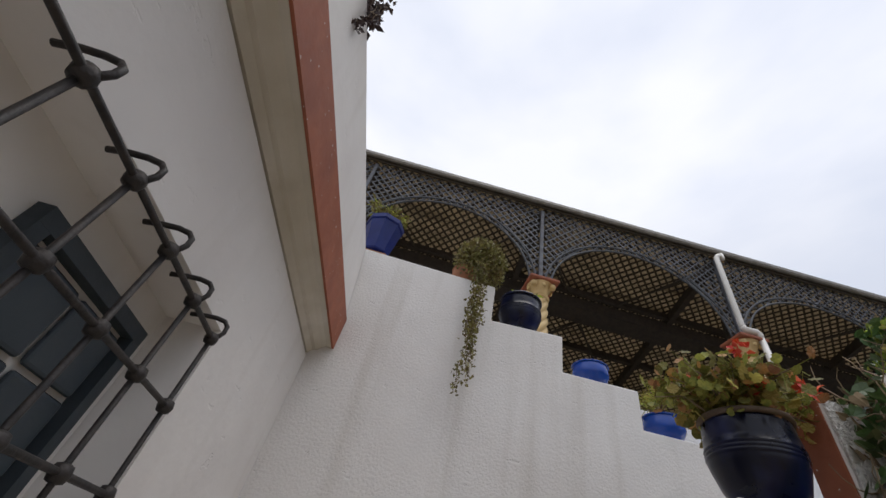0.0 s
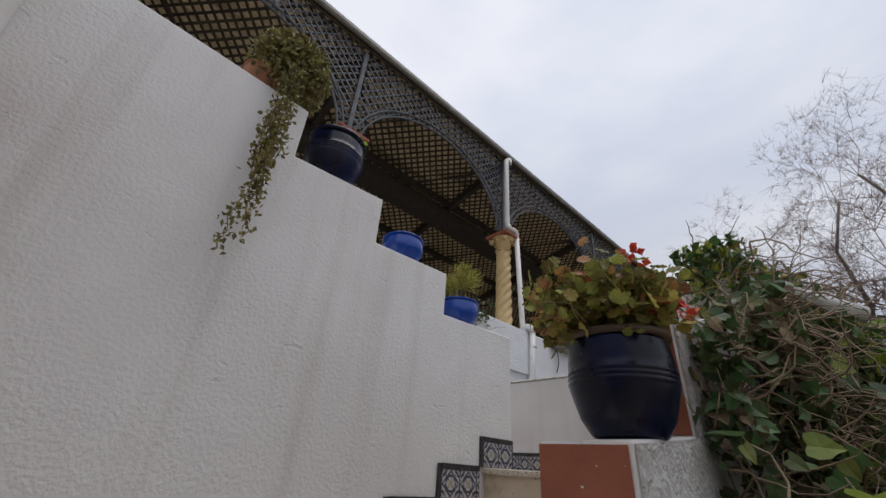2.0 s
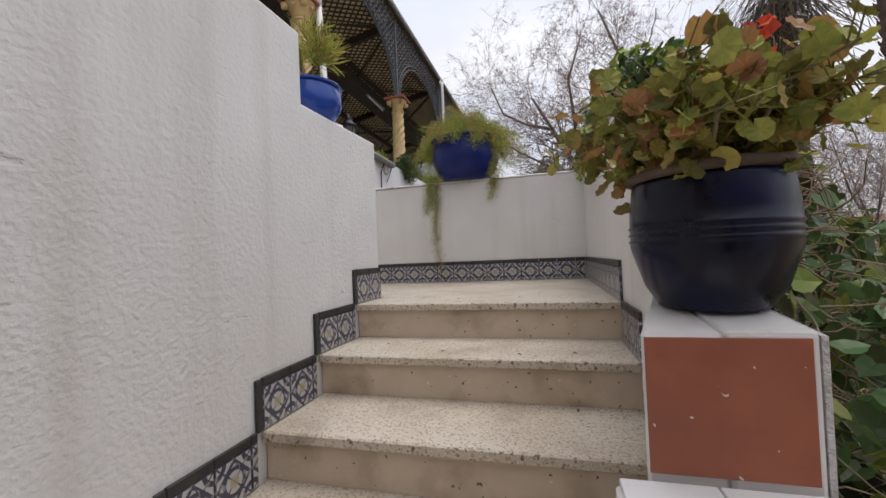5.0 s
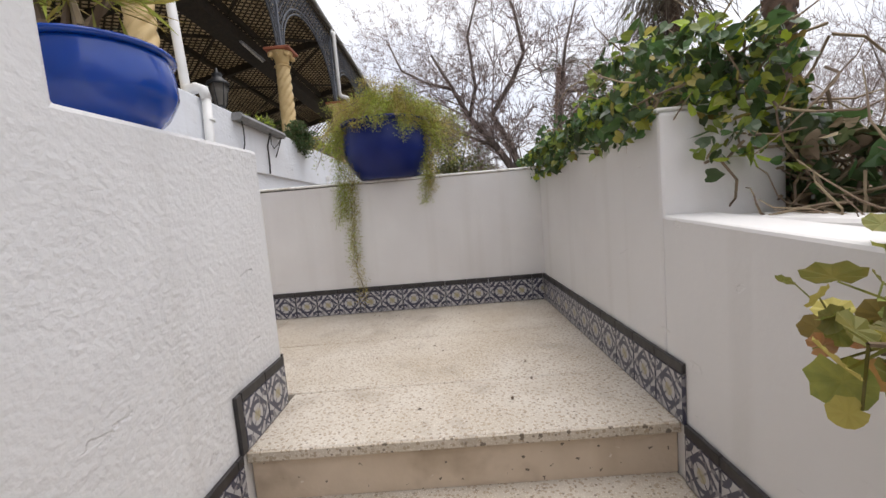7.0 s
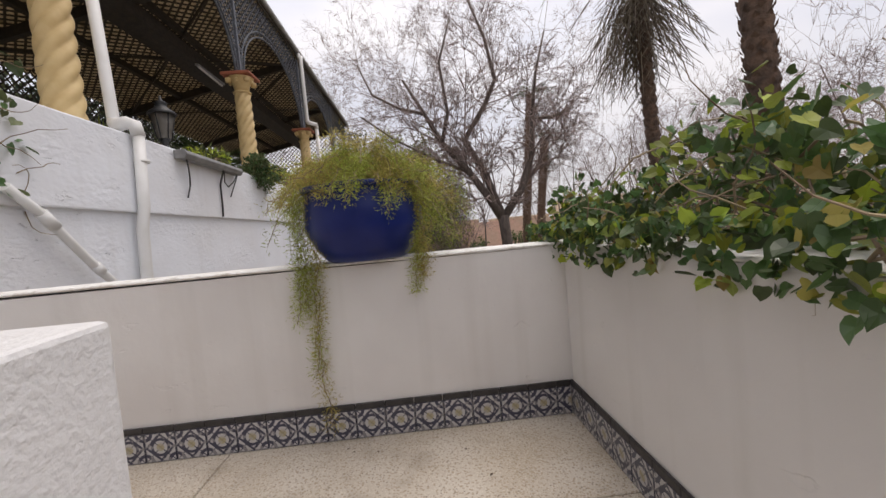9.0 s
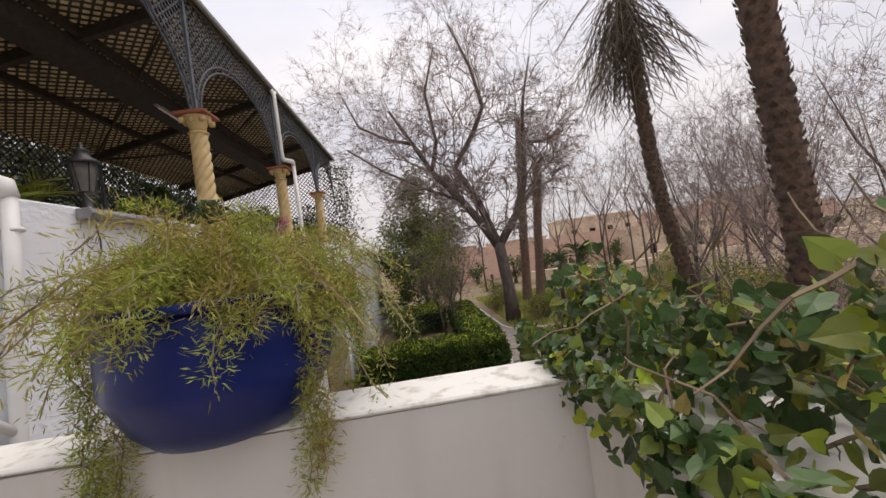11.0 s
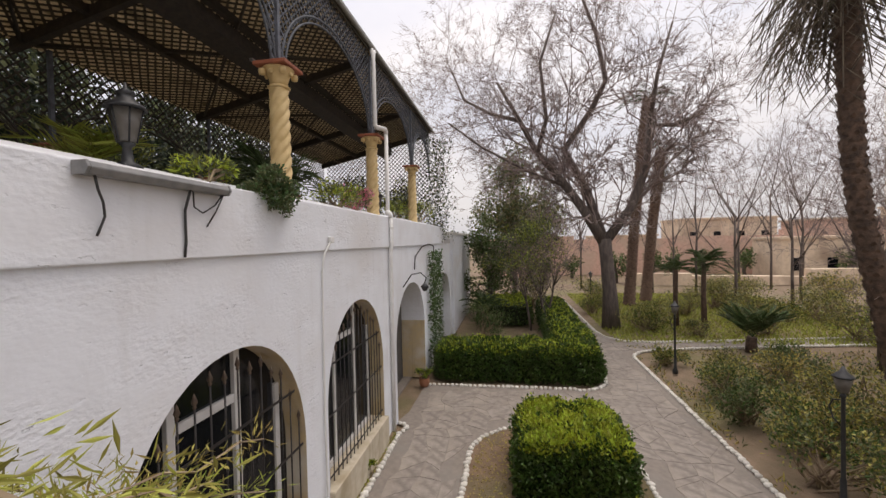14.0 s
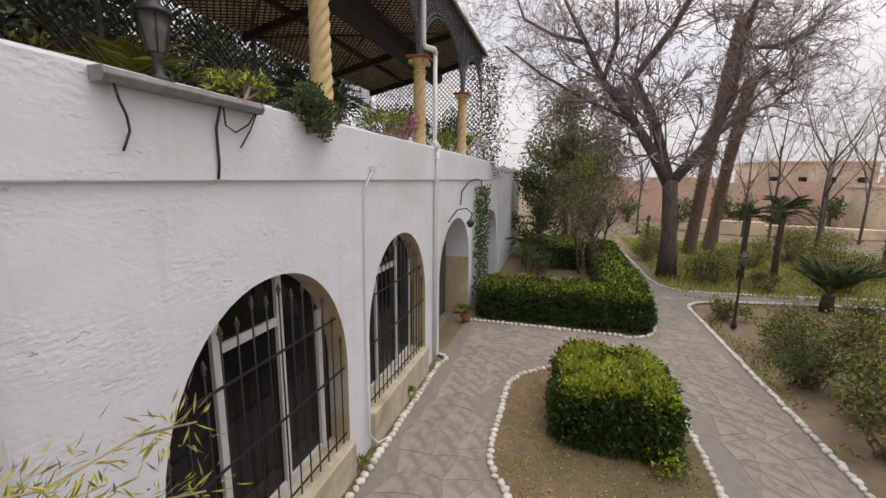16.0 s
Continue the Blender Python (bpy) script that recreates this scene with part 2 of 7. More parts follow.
M["iron"] = mat("old_dark_iron", (0.018, 0.017, 0.018), (0.04, 0.033, 0.03), 30.0, 0.55, 0.5, 120.0, metal=0.3)
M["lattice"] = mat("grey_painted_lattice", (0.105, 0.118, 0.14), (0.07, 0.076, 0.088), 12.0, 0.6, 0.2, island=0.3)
# Darker and browner than the front lattice; roof, back arches and end screen.
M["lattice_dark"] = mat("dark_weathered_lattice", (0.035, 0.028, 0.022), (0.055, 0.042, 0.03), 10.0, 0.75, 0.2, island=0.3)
M["reed"] = mat("sun_bleached_reed_roofing", (0.66, 0.57, 0.42), (0.44, 0.36, 0.24), 5.0, 0.8, 0.5, 30.0, c3=(0.20, 0.16, 0.10), s3=0.8, through_light=0.42, stretch=(1, 8, 1))
M["gutter"] = mat("grey_zinc_gutter", (0.24, 0.23, 0.21), (0.18, 0.17, 0.15), 10.0, 0.5, 0.2)
M["pvc"] = mat("grey_white_plastic_pipe", (0.76, 0.755, 0.74), (0.70, 0.695, 0.67), 6.0, 0.45, 0.1, streak=0.12)
M["navy"] = mat("navy_glazed_ceramic", (0.003, 0.004, 0.014), (0.005, 0.011, 0.065), 5.0, 0.3, 0.08, 14.0, coat=0.2, spread=(0.42, 0.70))
M["cobalt"] = mat("cobalt_blue_glazed_ceramic", (0.004, 0.052, 0.33), (0.006, 0.068, 0.42), 6.0, 0.2, 0.1, 14.0, coat=0.35)
M["blue_pot"] = mat("ultramarine_glazed_ceramic", (0.005, 0.014, 0.11), (0.008, 0.020, 0.15), 6.0, 0.35, 0.1, 14.0, coat=0.15)
for key in ("navy", "blue_pot"):
    M[key].node_tree.nodes["Principled BSDF"].inputs["Specular IOR Level"].default_value = 0.22
M["clay"] = mat("bare_terracotta", (0.38, 0.17, 0.09), (0.30, 0.13, 0.07), 12.0, 0.8, 0.3)
M["rim"] = mat("worn_brown_pot_rim", (0.07, 0.045, 0.03), (0.12, 0.08, 0.05), 14.0, 0.6, 0.3)
M["soil"] = mat("bare_garden_soil", (0.225, 0.150, 0.095), (0.15, 0.100, 0.062), 5.0, 0.95, 0.8, 30.0, depth=0.02, c3=(0.11, 0.10, 0.045), s3=0.5)
M["ground"] = mat("garden_earth_with_weeds", (0.245, 0.175, 0.118), (0.17, 0.125, 0.078), 2.0, 0.95, 0.8, 20.0, depth=0.03, c3=(0.17, 0.150, 0.065), s3=0.25)
M["flag"] = mat("grey_flagstone", (0.300, 0.262, 0.230), (0.205, 0.178, 0.155), 5.0, 0.85, 0.7, 16.0, depth=0.016, piece=0.06, island=0.06, c3=(0.33, 0.285, 0.24), s3=1.5, coarse=1.2)
M["mortar"] = mat("sandy_paving_mortar", (0.255, 0.220, 0.190), (0.205, 0.177, 0.153), 9.0, 0.9, 0.6, 40.0, c3=(0.22, 0.20, 0.18), s3=0.8)
M["kerb"] = mat("whitewashed_kerb_stone", (0.66, 0.64, 0.60), (0.50, 0.47, 0.42), 18.0, 0.85, 0.6, 50.0, piece=0.15, island=0.15)
M["bark"] = mat("grey_brown_bark", (0.165, 0.132, 0.115), (0.095, 0.076, 0.068), 9.0, 0.9, 0.9, 22.0, depth=0.02, stretch=(1, 1, 0.25))
M["twig"] = mat("bare_winter_twigs", (0.22, 0.168, 0.158), (0.30, 0.232, 0.21), 4.0, 0.9, 0.0, island=0.25)
M["palm_bark"] = mat("fibrous_palm_trunk", (0.135, 0.085, 0.058), (0.06, 0.040, 0.030), 7.0, 0.95, 0.9, 14.0, depth=0.03)
M["palm_bark_pale"] = mat("weathered_palm_trunk", (0.24, 0.155, 0.115), (0.15, 0.10, 0.075), 7.0, 0.95, 0.9, 14.0, depth=0.03)
M["shrub_leaf"] = mat("yellow_olive_shrub_leaf", (0.26, 0.235, 0.060), (0.35, 0.295, 0.078), 2.0, 0.55, 0.0, island=0.45, through_light=0.25)
M["dry_frond"] = mat("dry_hanging_fronds", (0.16, 0.125, 0.085), (0.10, 0.08, 0.06), 5.0, 0.9, 0.0, island=0.35)
M["palm_leaf"] = mat("dark_palm_leaf", (0.058, 0.098, 0.029), (0.091, 0.130, 0.046), 5.0, 0.5, 0.0, island=0.35, through_light=0.2)
M["hedge"] = mat("glossy_hedge_leaf", (0.042, 0.080, 0.014), (0.075, 0.118, 0.020), 2.0, 0.45, 0.0, island=0.5, through_light=0.25)
# Near-black: the shade deep inside foliage, put into the colour of solids.
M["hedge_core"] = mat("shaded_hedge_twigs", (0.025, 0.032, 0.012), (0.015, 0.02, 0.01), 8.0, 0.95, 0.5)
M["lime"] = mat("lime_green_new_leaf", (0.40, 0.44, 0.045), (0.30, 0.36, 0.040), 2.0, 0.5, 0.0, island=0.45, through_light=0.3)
M["olive"] = mat("olive_green_leaf", (0.101, 0.121, 0.047), (0.149, 0.162, 0.068), 2.0, 0.6, 0.0, island=0.45, through_light=0.2)
M["pine"] = mat("dark_pine_needles", (0.028, 0.042, 0.026), (0.045, 0.060, 0.035), 2.0, 0.7, 0.0, island=0.4)
M["ivy"] = mat("dark_ivy_leaf", (0.055, 0.10, 0.032), (0.09, 0.145, 0.045), 3.0, 0.4, 0.0, island=0.55, through_light=0.25)
M["ivy_young"] = mat("young_ivy_leaf", (0.20, 0.25, 0.045), (0.26, 0.29, 0.065), 3.0, 0.45, 0.0, island=0.4, through_light=0.35)
M["vine"] = mat("tangled_vine_stems", (0.192, 0.138, 0.090), (0.288, 0.216, 0.144), 6.0, 0.9, 0.0, island=0.35)
M["fern"] = mat("asparagus_fern_green", (0.29, 0.34, 0.055), (0.41, 0.40, 0.085), 3.0, 0.6, 0.0, island=0.5, through_light=0.35)
M["fern_dry"] = mat("yellowed_fern", (0.435, 0.362, 0.102), (0.348, 0.261, 0.072), 3.0, 0.7, 0.0, island=0.4, through_light=0.3)
M["geranium"] = mat("geranium_leaf", (0.19, 0.205, 0.045), (0.28, 0.255, 0.06), 45.0, 0.6, 0.0, island=0.45, through_light=0.3)
M["geranium_red"] = mat("reddened_geranium_leaf", (0.42, 0.20, 0.07), (0.34, 0.19, 0.08), 45.0, 0.6, 0.0, island=0.4, through_light=0.25)
M["flower"] = mat("scarlet_petal", (0.62, 0.06, 0.03), (0.70, 0.11, 0.06), 8.0, 0.6, 0.0, island=0.2, through_light=0.2)
M["pink"] = mat("pink_petal", (0.66, 0.16, 0.24), (0.72, 0.30, 0.38), 8.0, 0.6, 0.0, island=0.2, through_light=0.2)
M["succulent"] = mat("trailing_succulent", (0.17, 0.16, 0.05), (0.25, 0.20, 0.07), 5.0, 0.55, 0.0, island=0.45, through_light=0.15)
M["succulent_dark"] = mat("dark_purple_sedum", (0.045, 0.028, 0.03), (0.08, 0.05, 0.045), 5.0, 0.6, 0.0, island=0.4)
M["window_white"] = mat("white_window_frame", (0.66, 0.65, 0.63), (0.58, 0.57, 0.55), 6.0, 0.5, 0.1)
M["dark_frame"] = mat("dark_blue_window_frame", (0.022, 0.032, 0.042), (0.034, 0.046, 0.056), 9.0, 0.55, 0.2)
M["shutter"] = mat("slate_blue_shutter_paint", (0.030, 0.044, 0.058), (0.044, 0.060, 0.074), 5.0, 0.55, 0.3, 30.0)
M["roughcast"] = mat("coarse_white_roughcast", (0.72, 0.71, 0.69), (0.55, 0.53, 0.50), 30.0, 0.9, 1.0, 70.0, depth=0.02, c3=(0.60, 0.58, 0.55), s3=2.0, coarse=1.4)
M["black_glass"] = mat("dark_window_glass", (0.007, 0.008, 0.010), (0.012, 0.013, 0.016), 2.0, 0.15, 0.0)
M["black_glass"].node_tree.nodes["Principled BSDF"].inputs["Specular IOR Level"].default_value = 0.3
# Darkness of the unlit rooms and passage, set as base colour.
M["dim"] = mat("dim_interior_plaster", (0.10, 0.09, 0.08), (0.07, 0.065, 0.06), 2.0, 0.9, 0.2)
M["lamp_black"] = mat("black_lamp_paint", (0.018, 0.02, 0.022), (0.03, 0.03, 0.032), 12.0, 0.45, 0.2)
M["lamp_glass"] = mat("frosted_lantern_glass", (0.30, 0.28, 0.25), (0.22, 0.20, 0.18), 5.0, 0.25, 0.0, through_light=0.5)
M["fixture"] = mat("weathered_grey_lamp_housing", (0.20, 0.20, 0.20), (0.27, 0.265, 0.26), 10.0, 0.55, 0.2)
M["cable"] = mat("black_cable", (0.025, 0.024, 0.023), (0.05, 0.047, 0.044), 10.0, 0.6, 0.0)
M["far_brick"] = mat("pinkish_brick_wall", (0.675, 0.446, 0.351), (0.567, 0.365, 0.284), 3.0, 0.9, 0.4, 20.0, c3=(0.540, 0.405, 0.311), s3=0.3)
M["far_stone"] = mat("sand_coloured_masonry", (0.756, 0.608, 0.459), (0.648, 0.513, 0.378), 3.0, 0.9, 0.4, 20.0, c3=(0.405, 0.297, 0.216), s3=0.3)


def specks(m, colour, size, cut, amount=0.9):
    """Small chips of another colour over a material."""
    n, l = m.node_tree.nodes, m.node_tree.links
    b = n["Principled BSDF"]
    col = b.inputs["Base Color"].links[0].from_socket
    tc = n.new("ShaderNodeTexCoord")
    v = n.new("ShaderNodeTexVoronoi")
    v.inputs["Scale"].default_value = size
    w = n.new("ShaderNodeTexNoise")
    w.inputs["Scale"].default_value = size * 3
    a = n.new("ShaderNodeVectorMath")
    a.operation = 'MULTIPLY_ADD'
    l.new(tc.outputs["Object"], w.inputs["Vector"])
    l.new(w.outputs["Color"], a.inputs[0])
    a.inputs[1].default_value = (0.6 / size,) * 3
    l.new(tc.outputs["Object"], a.inputs[2])
    l.new(a.outputs["Vector"], v.inputs["Vector"])
    c = n.new("ShaderNodeMath")
    c.operation = 'LESS_THAN'
    c.inputs[1].default_value = cut
    l.new(v.outputs["Distance"], c.inputs[0])
    k = n.new("ShaderNodeMath")
    k.operation = 'MULTIPLY'
    k.inputs[1].default_value = amount
    l.new(c.outputs[0], k.inputs[0])
    x = n.new("ShaderNodeMix")
    x.data_type = 'RGBA'
    l.new(k.outputs[0], x.inputs["Factor"])
    l.new(col, x.inputs["A"])
    x.inputs["B"].default_value = rgba(colour)
    l.new(x.outputs["Result"], b.inputs["Base Color"])


specks(M["red"], (0.68, 0.62, 0.55), 22.0, 0.09)
specks(M["riser"], (0.10, 0.08, 0.06), 24.0, 0.11)
specks(M["riser"], (0.72, 0.66, 0.58), 14.0, 0.07)
specks(M["nosing"], (0.14, 0.11, 0.08), 30.0, 0.22)
specks(M["flag"], (0.16, 0.145, 0.13), 5.0, 0.10, 0.6)
specks(M["soil"], (0.36, 0.28, 0.16), 18.0, 0.12, 0.8)


# ---- mesh helpers ----
def bm_box(x0, x1, y0, y1, z0, z1, bm=None):
    bm = bm or bmesh.new()
    v = [bm.verts.new((x, y, z)) for x in (x0, x1) for y in (y0, y1) for z in (z0, z1)]
    for f in ((0, 1, 3, 2), (4, 6, 7, 5), (0, 4, 5, 1), (2, 3, 7, 6), (0, 2, 6, 4), (1, 5, 7, 3)):
        bm.faces.new([v[i] for i in f])
    return bm


def soft(bm, w, seg=1):
    bmesh.ops.bevel(bm, geom=bm.edges[:], offset=w, segments=seg, affect='EDGES', profile=0.5)
    return bm


def bm_prism(poly, axis, a, z, bm=None):
    """A polygon in the two other axes, drawn out along axis from a to z."""
    bm = bm or bmesh.new()

    def at(p, d):
        return {"x": (d, p[0], p[1]), "y": (p[0], d, p[1]), "z": (p[0], p[1], d)}[axis]
    lo, hi = [bm.verts.new(at(p, a)) for p in poly], [bm.verts.new(at(p, z)) for p in poly]
    bm.faces.new(lo)
    bm.faces.new(hi[::-1])
    for i in range(len(poly)):
        j = (i + 1) % len(poly)
        bm.faces.new((lo[i], hi[i], hi[j], lo[j]))
    bmesh.ops.recalc_face_normals(bm, faces=bm.faces[:])
    return bm


def bm_lathe(profile, seg=24, twist=None, bm=None, origin=(0, 0, 0)):
    """Radius, height pairs turned round z; twist(angle, z) scales the radius."""
    bm = bm or bmesh.new()
    rings = []
    for r, h in profile:
        ring = []
        for i in range(seg):
            a = 2 * math.pi * i / seg
            k = twist(a, h) if twist else 1.0
            ring.append(bm.verts.new((origin[0] + r * k * math.cos(a), origin[1] + r * k * math.sin(a), origin[2] + h)))
        rings.append(ring)
    for p, q in zip(rings, rings[1:]):
        for i in range(seg):
            j = (i + 1) % seg
            f = bm.faces.new((p[i], p[j], q[j], q[i]))
            f.smooth = True
    bm.faces.new(rings[0][::-1])
    bm.faces.new(rings[-1])
    return bm


def bm_tube(points, radii, seg=8, bm=None):
    """A round bar through points."""
    bm = bm or bmesh.new()
    pts = [Vector(p) for p in points]
    if isinstance(radii, (int, float)):
        radii = [radii] * len(pts)
    rings, side = [], None
    for i, p in enumerate(pts):
        d = (pts[min(i + 1, len(pts) - 1)] - pts[max(i - 1, 0)]).normalized()
        if side is None:
            side = d.cross(Vector((0, 0, 1)))
            if side.length < 0.05:
                side = d.cross(Vector((0, 1, 0)))
        side = (side - d * side.dot(d)).normalized()
        up = d.cross(side)
        rings.append([bm.verts.new(p + radii[i] * (math.cos(2 * math.pi * k / seg) * side + math.sin(2 * math.pi * k / seg) * up)) for k in range(seg)])
    for p, q in zip(rings, rings[1:]):
        for k in range(seg):
            f = bm.faces.new((p[k], p[(k + 1) % seg], q[(k + 1) % seg], q[k]))
            f.smooth = True
    bm.faces.new(rings[0][::-1])
    bm.faces.new(rings[-1])
    return bm


def mesh_of(name, bm, material):
    me = bpy.data.meshes.new(name)
    bm.to_mesh(me)
    bm.free()
    me.materials.append(material)
    return me


def part(name, bm, material, parent=None, label=""):
    ob = new(name, mesh_of(name, bm, material))
    if parent:
        ob.parent = parent
    return tagged(ob, label)


def thing(name, label, category, group="", at=(0, 0, 0), kind=""):
    ob = new(name)
    ob.empty_display_size = 0.1
    ob.location = at
    return tagged(ob, label, category, group, kind)


def structure(name, bm, material, label=""):
    return tagged(part(name, bm, material), label or name.replace("_", " "), name.split("_")[0], kind="structure")


def from_arrays(name, verts, faces, material, parent=None, label="", smooth=False):
    me = bpy.data.meshes.new(name)
    v = np.asarray(verts, dtype=float).reshape(-1, 3)
    me.from_pydata(v.tolist(), [], np.asarray(faces).tolist())
    if smooth:
        me.polygons.foreach_set("use_smooth", [True] * len(me.polygons))
    me.materials.append(material)
    ob = new(name, me)
    if parent:
        ob.parent = parent
    return tagged(ob, label)


rng = np.random.default_rng(7)


def unit(v):
    return v / np.maximum(1e-9, np.linalg.norm(v, axis=-1, keepdims=True))


def leaf_arrays(p, direction, normal, length, width, fold=0.25):
    """A four-point folded leaf at every place p."""
    n = len(p)
    d = unit(direction)
    s = unit(np.cross(d, normal))
    nn = np.cross(s, d)
    L, W = np.broadcast_to(length, n)[:, None], np.broadcast_to(width, n)[:, None]
    base, tip = p, p + d * L
    mid = p + d * L * 0.45
    left, right = mid + s * W * 0.5 + nn * W * fold, mid - s * W * 0.5 + nn * W * fold
    v = np.stack([base, left, tip, right], 1).reshape(-1, 3)
    k = np.arange(n)[:, None] * 4
    return v, np.concatenate([k + [0, 2, 1], k + [0, 3, 2]])


def broad_arrays(p, direction, normal, size, rounded=False):
    """A broad leaf fanned round its stalk's end: pointed and lobed, or round with a scalloped, ruffled edge."""
    n = len(p)
    d = unit(direction)
    s = unit(np.cross(d, normal))
    nn = np.cross(s, d)
    size = np.broadcast_to(size, n)[:, None]
    if rounded:
        k_pts, outline = 15, [(0.05, 0.0, 0.0)]
        for i in range(14):
            a = math.radians(-160 + 320 * i / 13)
            r = 0.50 + (0.02 if i % 2 else -0.02)
            outline.append((0.36 + r * math.cos(a), r * 1.05 * math.sin(a), 0.045 if i % 2 else -0.03))
    else:
        outline = [(0.0, 0.0, 0.0), (-0.12, 0.22, 0.08), (-0.06, 0.40, 0.09), (0.22, 0.47, 0.05), (0.50, 0.40, 0.03), (0.72, 0.22, 0.0), (1.0, 0.0, -0.12),
                   (0.72, -0.22, 0.0), (0.50, -0.40, 0.03), (0.22, -0.47, 0.05), (-0.06, -0.40, 0.09), (-0.12, -0.22, 0.08)]
        k_pts = 12
    jit = rng.uniform(0.97, 1.03, (n, k_pts, 1)) if rounded else rng.uniform(0.92, 1.08, (n, k_pts, 1))
    v = np.stack([p + size * (a * d + b * s + c * nn) for a, b, c in outline], 1)
    mid = p[:, None, :] + 0.34 * size[:, :, None] * d[:, None, :]
    v = mid + (v - mid) * jit
    v = np.concatenate([v, mid - 0.06 * size[:, :, None] * nn[:, None, :]], 1).reshape(-1, 3)
    k = np.arange(n)[:, None] * (k_pts + 1)
    return v, np.concatenate([k + [k_pts, i, (i + 1) % k_pts] for i in range(k_pts)])


def stick_arrays(a, b, ra, rb, sides=3):
    """Thin tapered sticks from a to b, all in one go."""
    n = len(a)
    d = unit(b - a)
    ref = np.where(np.abs(d[:, 2:3]) > 0.9, np.array([[1.0, 0, 0]]), np.array([[0, 0, 1.0]]))
    s = unit(np.cross(d, ref))
    u = np.cross(d, s)
    ra, rb = np.broadcast_to(ra, n)[:, None], np.broadcast_to(rb, n)[:, None]
    lo, hi = [], []
    for i in range(sides):
        w = 2 * math.pi * i / sides
        o = math.cos(w) * s + math.sin(w) * u
        lo.append(a + ra * o)
        hi.append(b + rb * o)
    v = np.stack(lo + hi, 1).reshape(-1, 3)
    k = np.arange(n)[:, None] * (2 * sides)
    f = [k + [i, (i + 1) % sides, sides + (i + 1) % sides, sides + i] for i in range(sides)]
    return v, np.concatenate(f)


def rand_dirs(n, up=0.0):
    v = rng.normal(size=(n, 3))
    v[:, 2] += up
    return unit(v)


def join_arrays(items):
    vs, fs, base = [], [], 0
    for v, f in items:
        vs.append(v)
        fs.extend((np.asarray(f) + base).tolist())
        base += len(v)
    return np.concatenate(vs), fs


def from_lists(name, items, material, parent=None, label=""):
    v, f = join_arrays(items)
    me = bpy.data.meshes.new(name)
    me.from_pydata(v.tolist(), [], f)
    me.materials.append(material)
    ob = new(name, me)
    if parent:
        ob.parent = parent
    return tagged(ob, label)

# ---- plan, in metres ----
LANDING, RISE, TREAD = 1.80, 0.175, 0.365
NOSE = 2.48                       # front of the landing
Y_WALL, Y_RIGHT = 3.0, 1.70       # stepped wall and right parapet of the stair
X_BACK = 4.11                     # inner face of the back parapet
Y_FACADE, GARDEN = 5.115, -1.40
LEDGE, TERRACE_TOP = 3.26, 4.0
COLUMNS = (-1.55, 2.16, 6.04, 10.20, 14.43, 18.75)
Y_COL, CAP = 5.62, 6.15


# ---- setting: the stair court ----
stepped = [(-1.2, -0.2), (2.80, -0.2), (2.80, 2.735), (2.06, 2.712), (2.06, 3.02), (1.43, 3.005), (1.43, 3.335), (0.80, 3.30), (0.80, 3.66), (-1.2, 3.70)]
ob = structure("wall_stair", bm_prism(stepped, "y", Y_WALL, Y_WALL + 0.24), M["stucco"], "rough white stucco wall stepped along the stair")
bev = ob.modifiers.new("worn", 'BEVEL')
bev.width, bev.segments = 0.012, 2

right = [(1.41, -0.2), (2.5555, -0.2), (2.5555, 2.40), (1.925, 2.36), (1.925, 1.925), (1.41, 1.868)]
ob = structure("wall_parapet_right", bm_prism(right, "y", 1.55, Y_RIGHT), M["plaster"], "smooth white plaster parapet stepped beside the stair")
bev = ob.modifiers.new("worn", 'BEVEL')
bev.width, bev.segments = 0.01, 2
structure("wall_parapet_roughcast", bm_prism([(1.413, -0.2), (2.09, -0.2), (2.09, 2.355), (1.927, 2.35), (1.927, 1.92), (1.413, 1.86)], "y", 1.538, 1.5485), M["roughcast"], "coarse white roughcast on the outer face of the parapet")
bm = bm_prism([(1.412, Y_RIGHT - 0.002), (1.92, Y_RIGHT - 0.002), (1.412, 1.84)], "z", 0.6, 1.864)
for v in bm.verts:
    if v.co.z > 1.0:
        v.co.z += 0.11 * (v.co.x - 1.412)
structure("wall_parapet_block", soft(bm, 0.008), M["plaster"], "white plaster block at the foot of the parapet")
structure("wall_red_end_lower", soft(bm_box(1.404, 1.409, 1.565, 1.835, 1.60, 1.857), 0.001), M["red"], "terracotta red painted end of the parapet")
structure("wall_red_end_upper", soft(bm_box(1.917, 1.923, 1.56, 1.697, 1.93, 2.352), 0.001), M["red"], "terracotta red painted step of the parapet")
structure("wall_parapet_upper", soft(bm_box(2.556, X_BACK - 0.002, 1.33, Y_RIGHT, -0.2, 2.70), 0.012, 2), M["plaster"], "thick smooth white plaster parapet beside the landing")
structure("wall_parapet_shelf", soft(bm_box(2.1, 2.556, 1.40, 1.549, 1.0, 2.385), 0.008), M["plaster"], "outer half of the low parapet step")
ob = structure("wall_parapet_back", bm_prism([(1.3, -1.4), (Y_FACADE - 0.003, -1.4), (Y_FACADE - 0.003, 2.685), (1.3, 2.70)], "x", X_BACK + 0.002, X_BACK + 0.22), M["plaster"], "smooth white plaster parapet behind the landing")
structure("trim_back_coping", soft(bm_box(X_BACK - 0.006, X_BACK + 0.228, 1.29, Y_FACADE - 0.01, 2.70, 2.716), 0.006), M["coping"], "chipped white paint on the parapet top")
structure("trim_right_coping", soft(bm_box(2.562, X_BACK - 0.012, 1.335, Y_RIGHT + 0.004, 2.701, 2.714), 0.005), M["coping"], "chipped white paint on the parapet top")

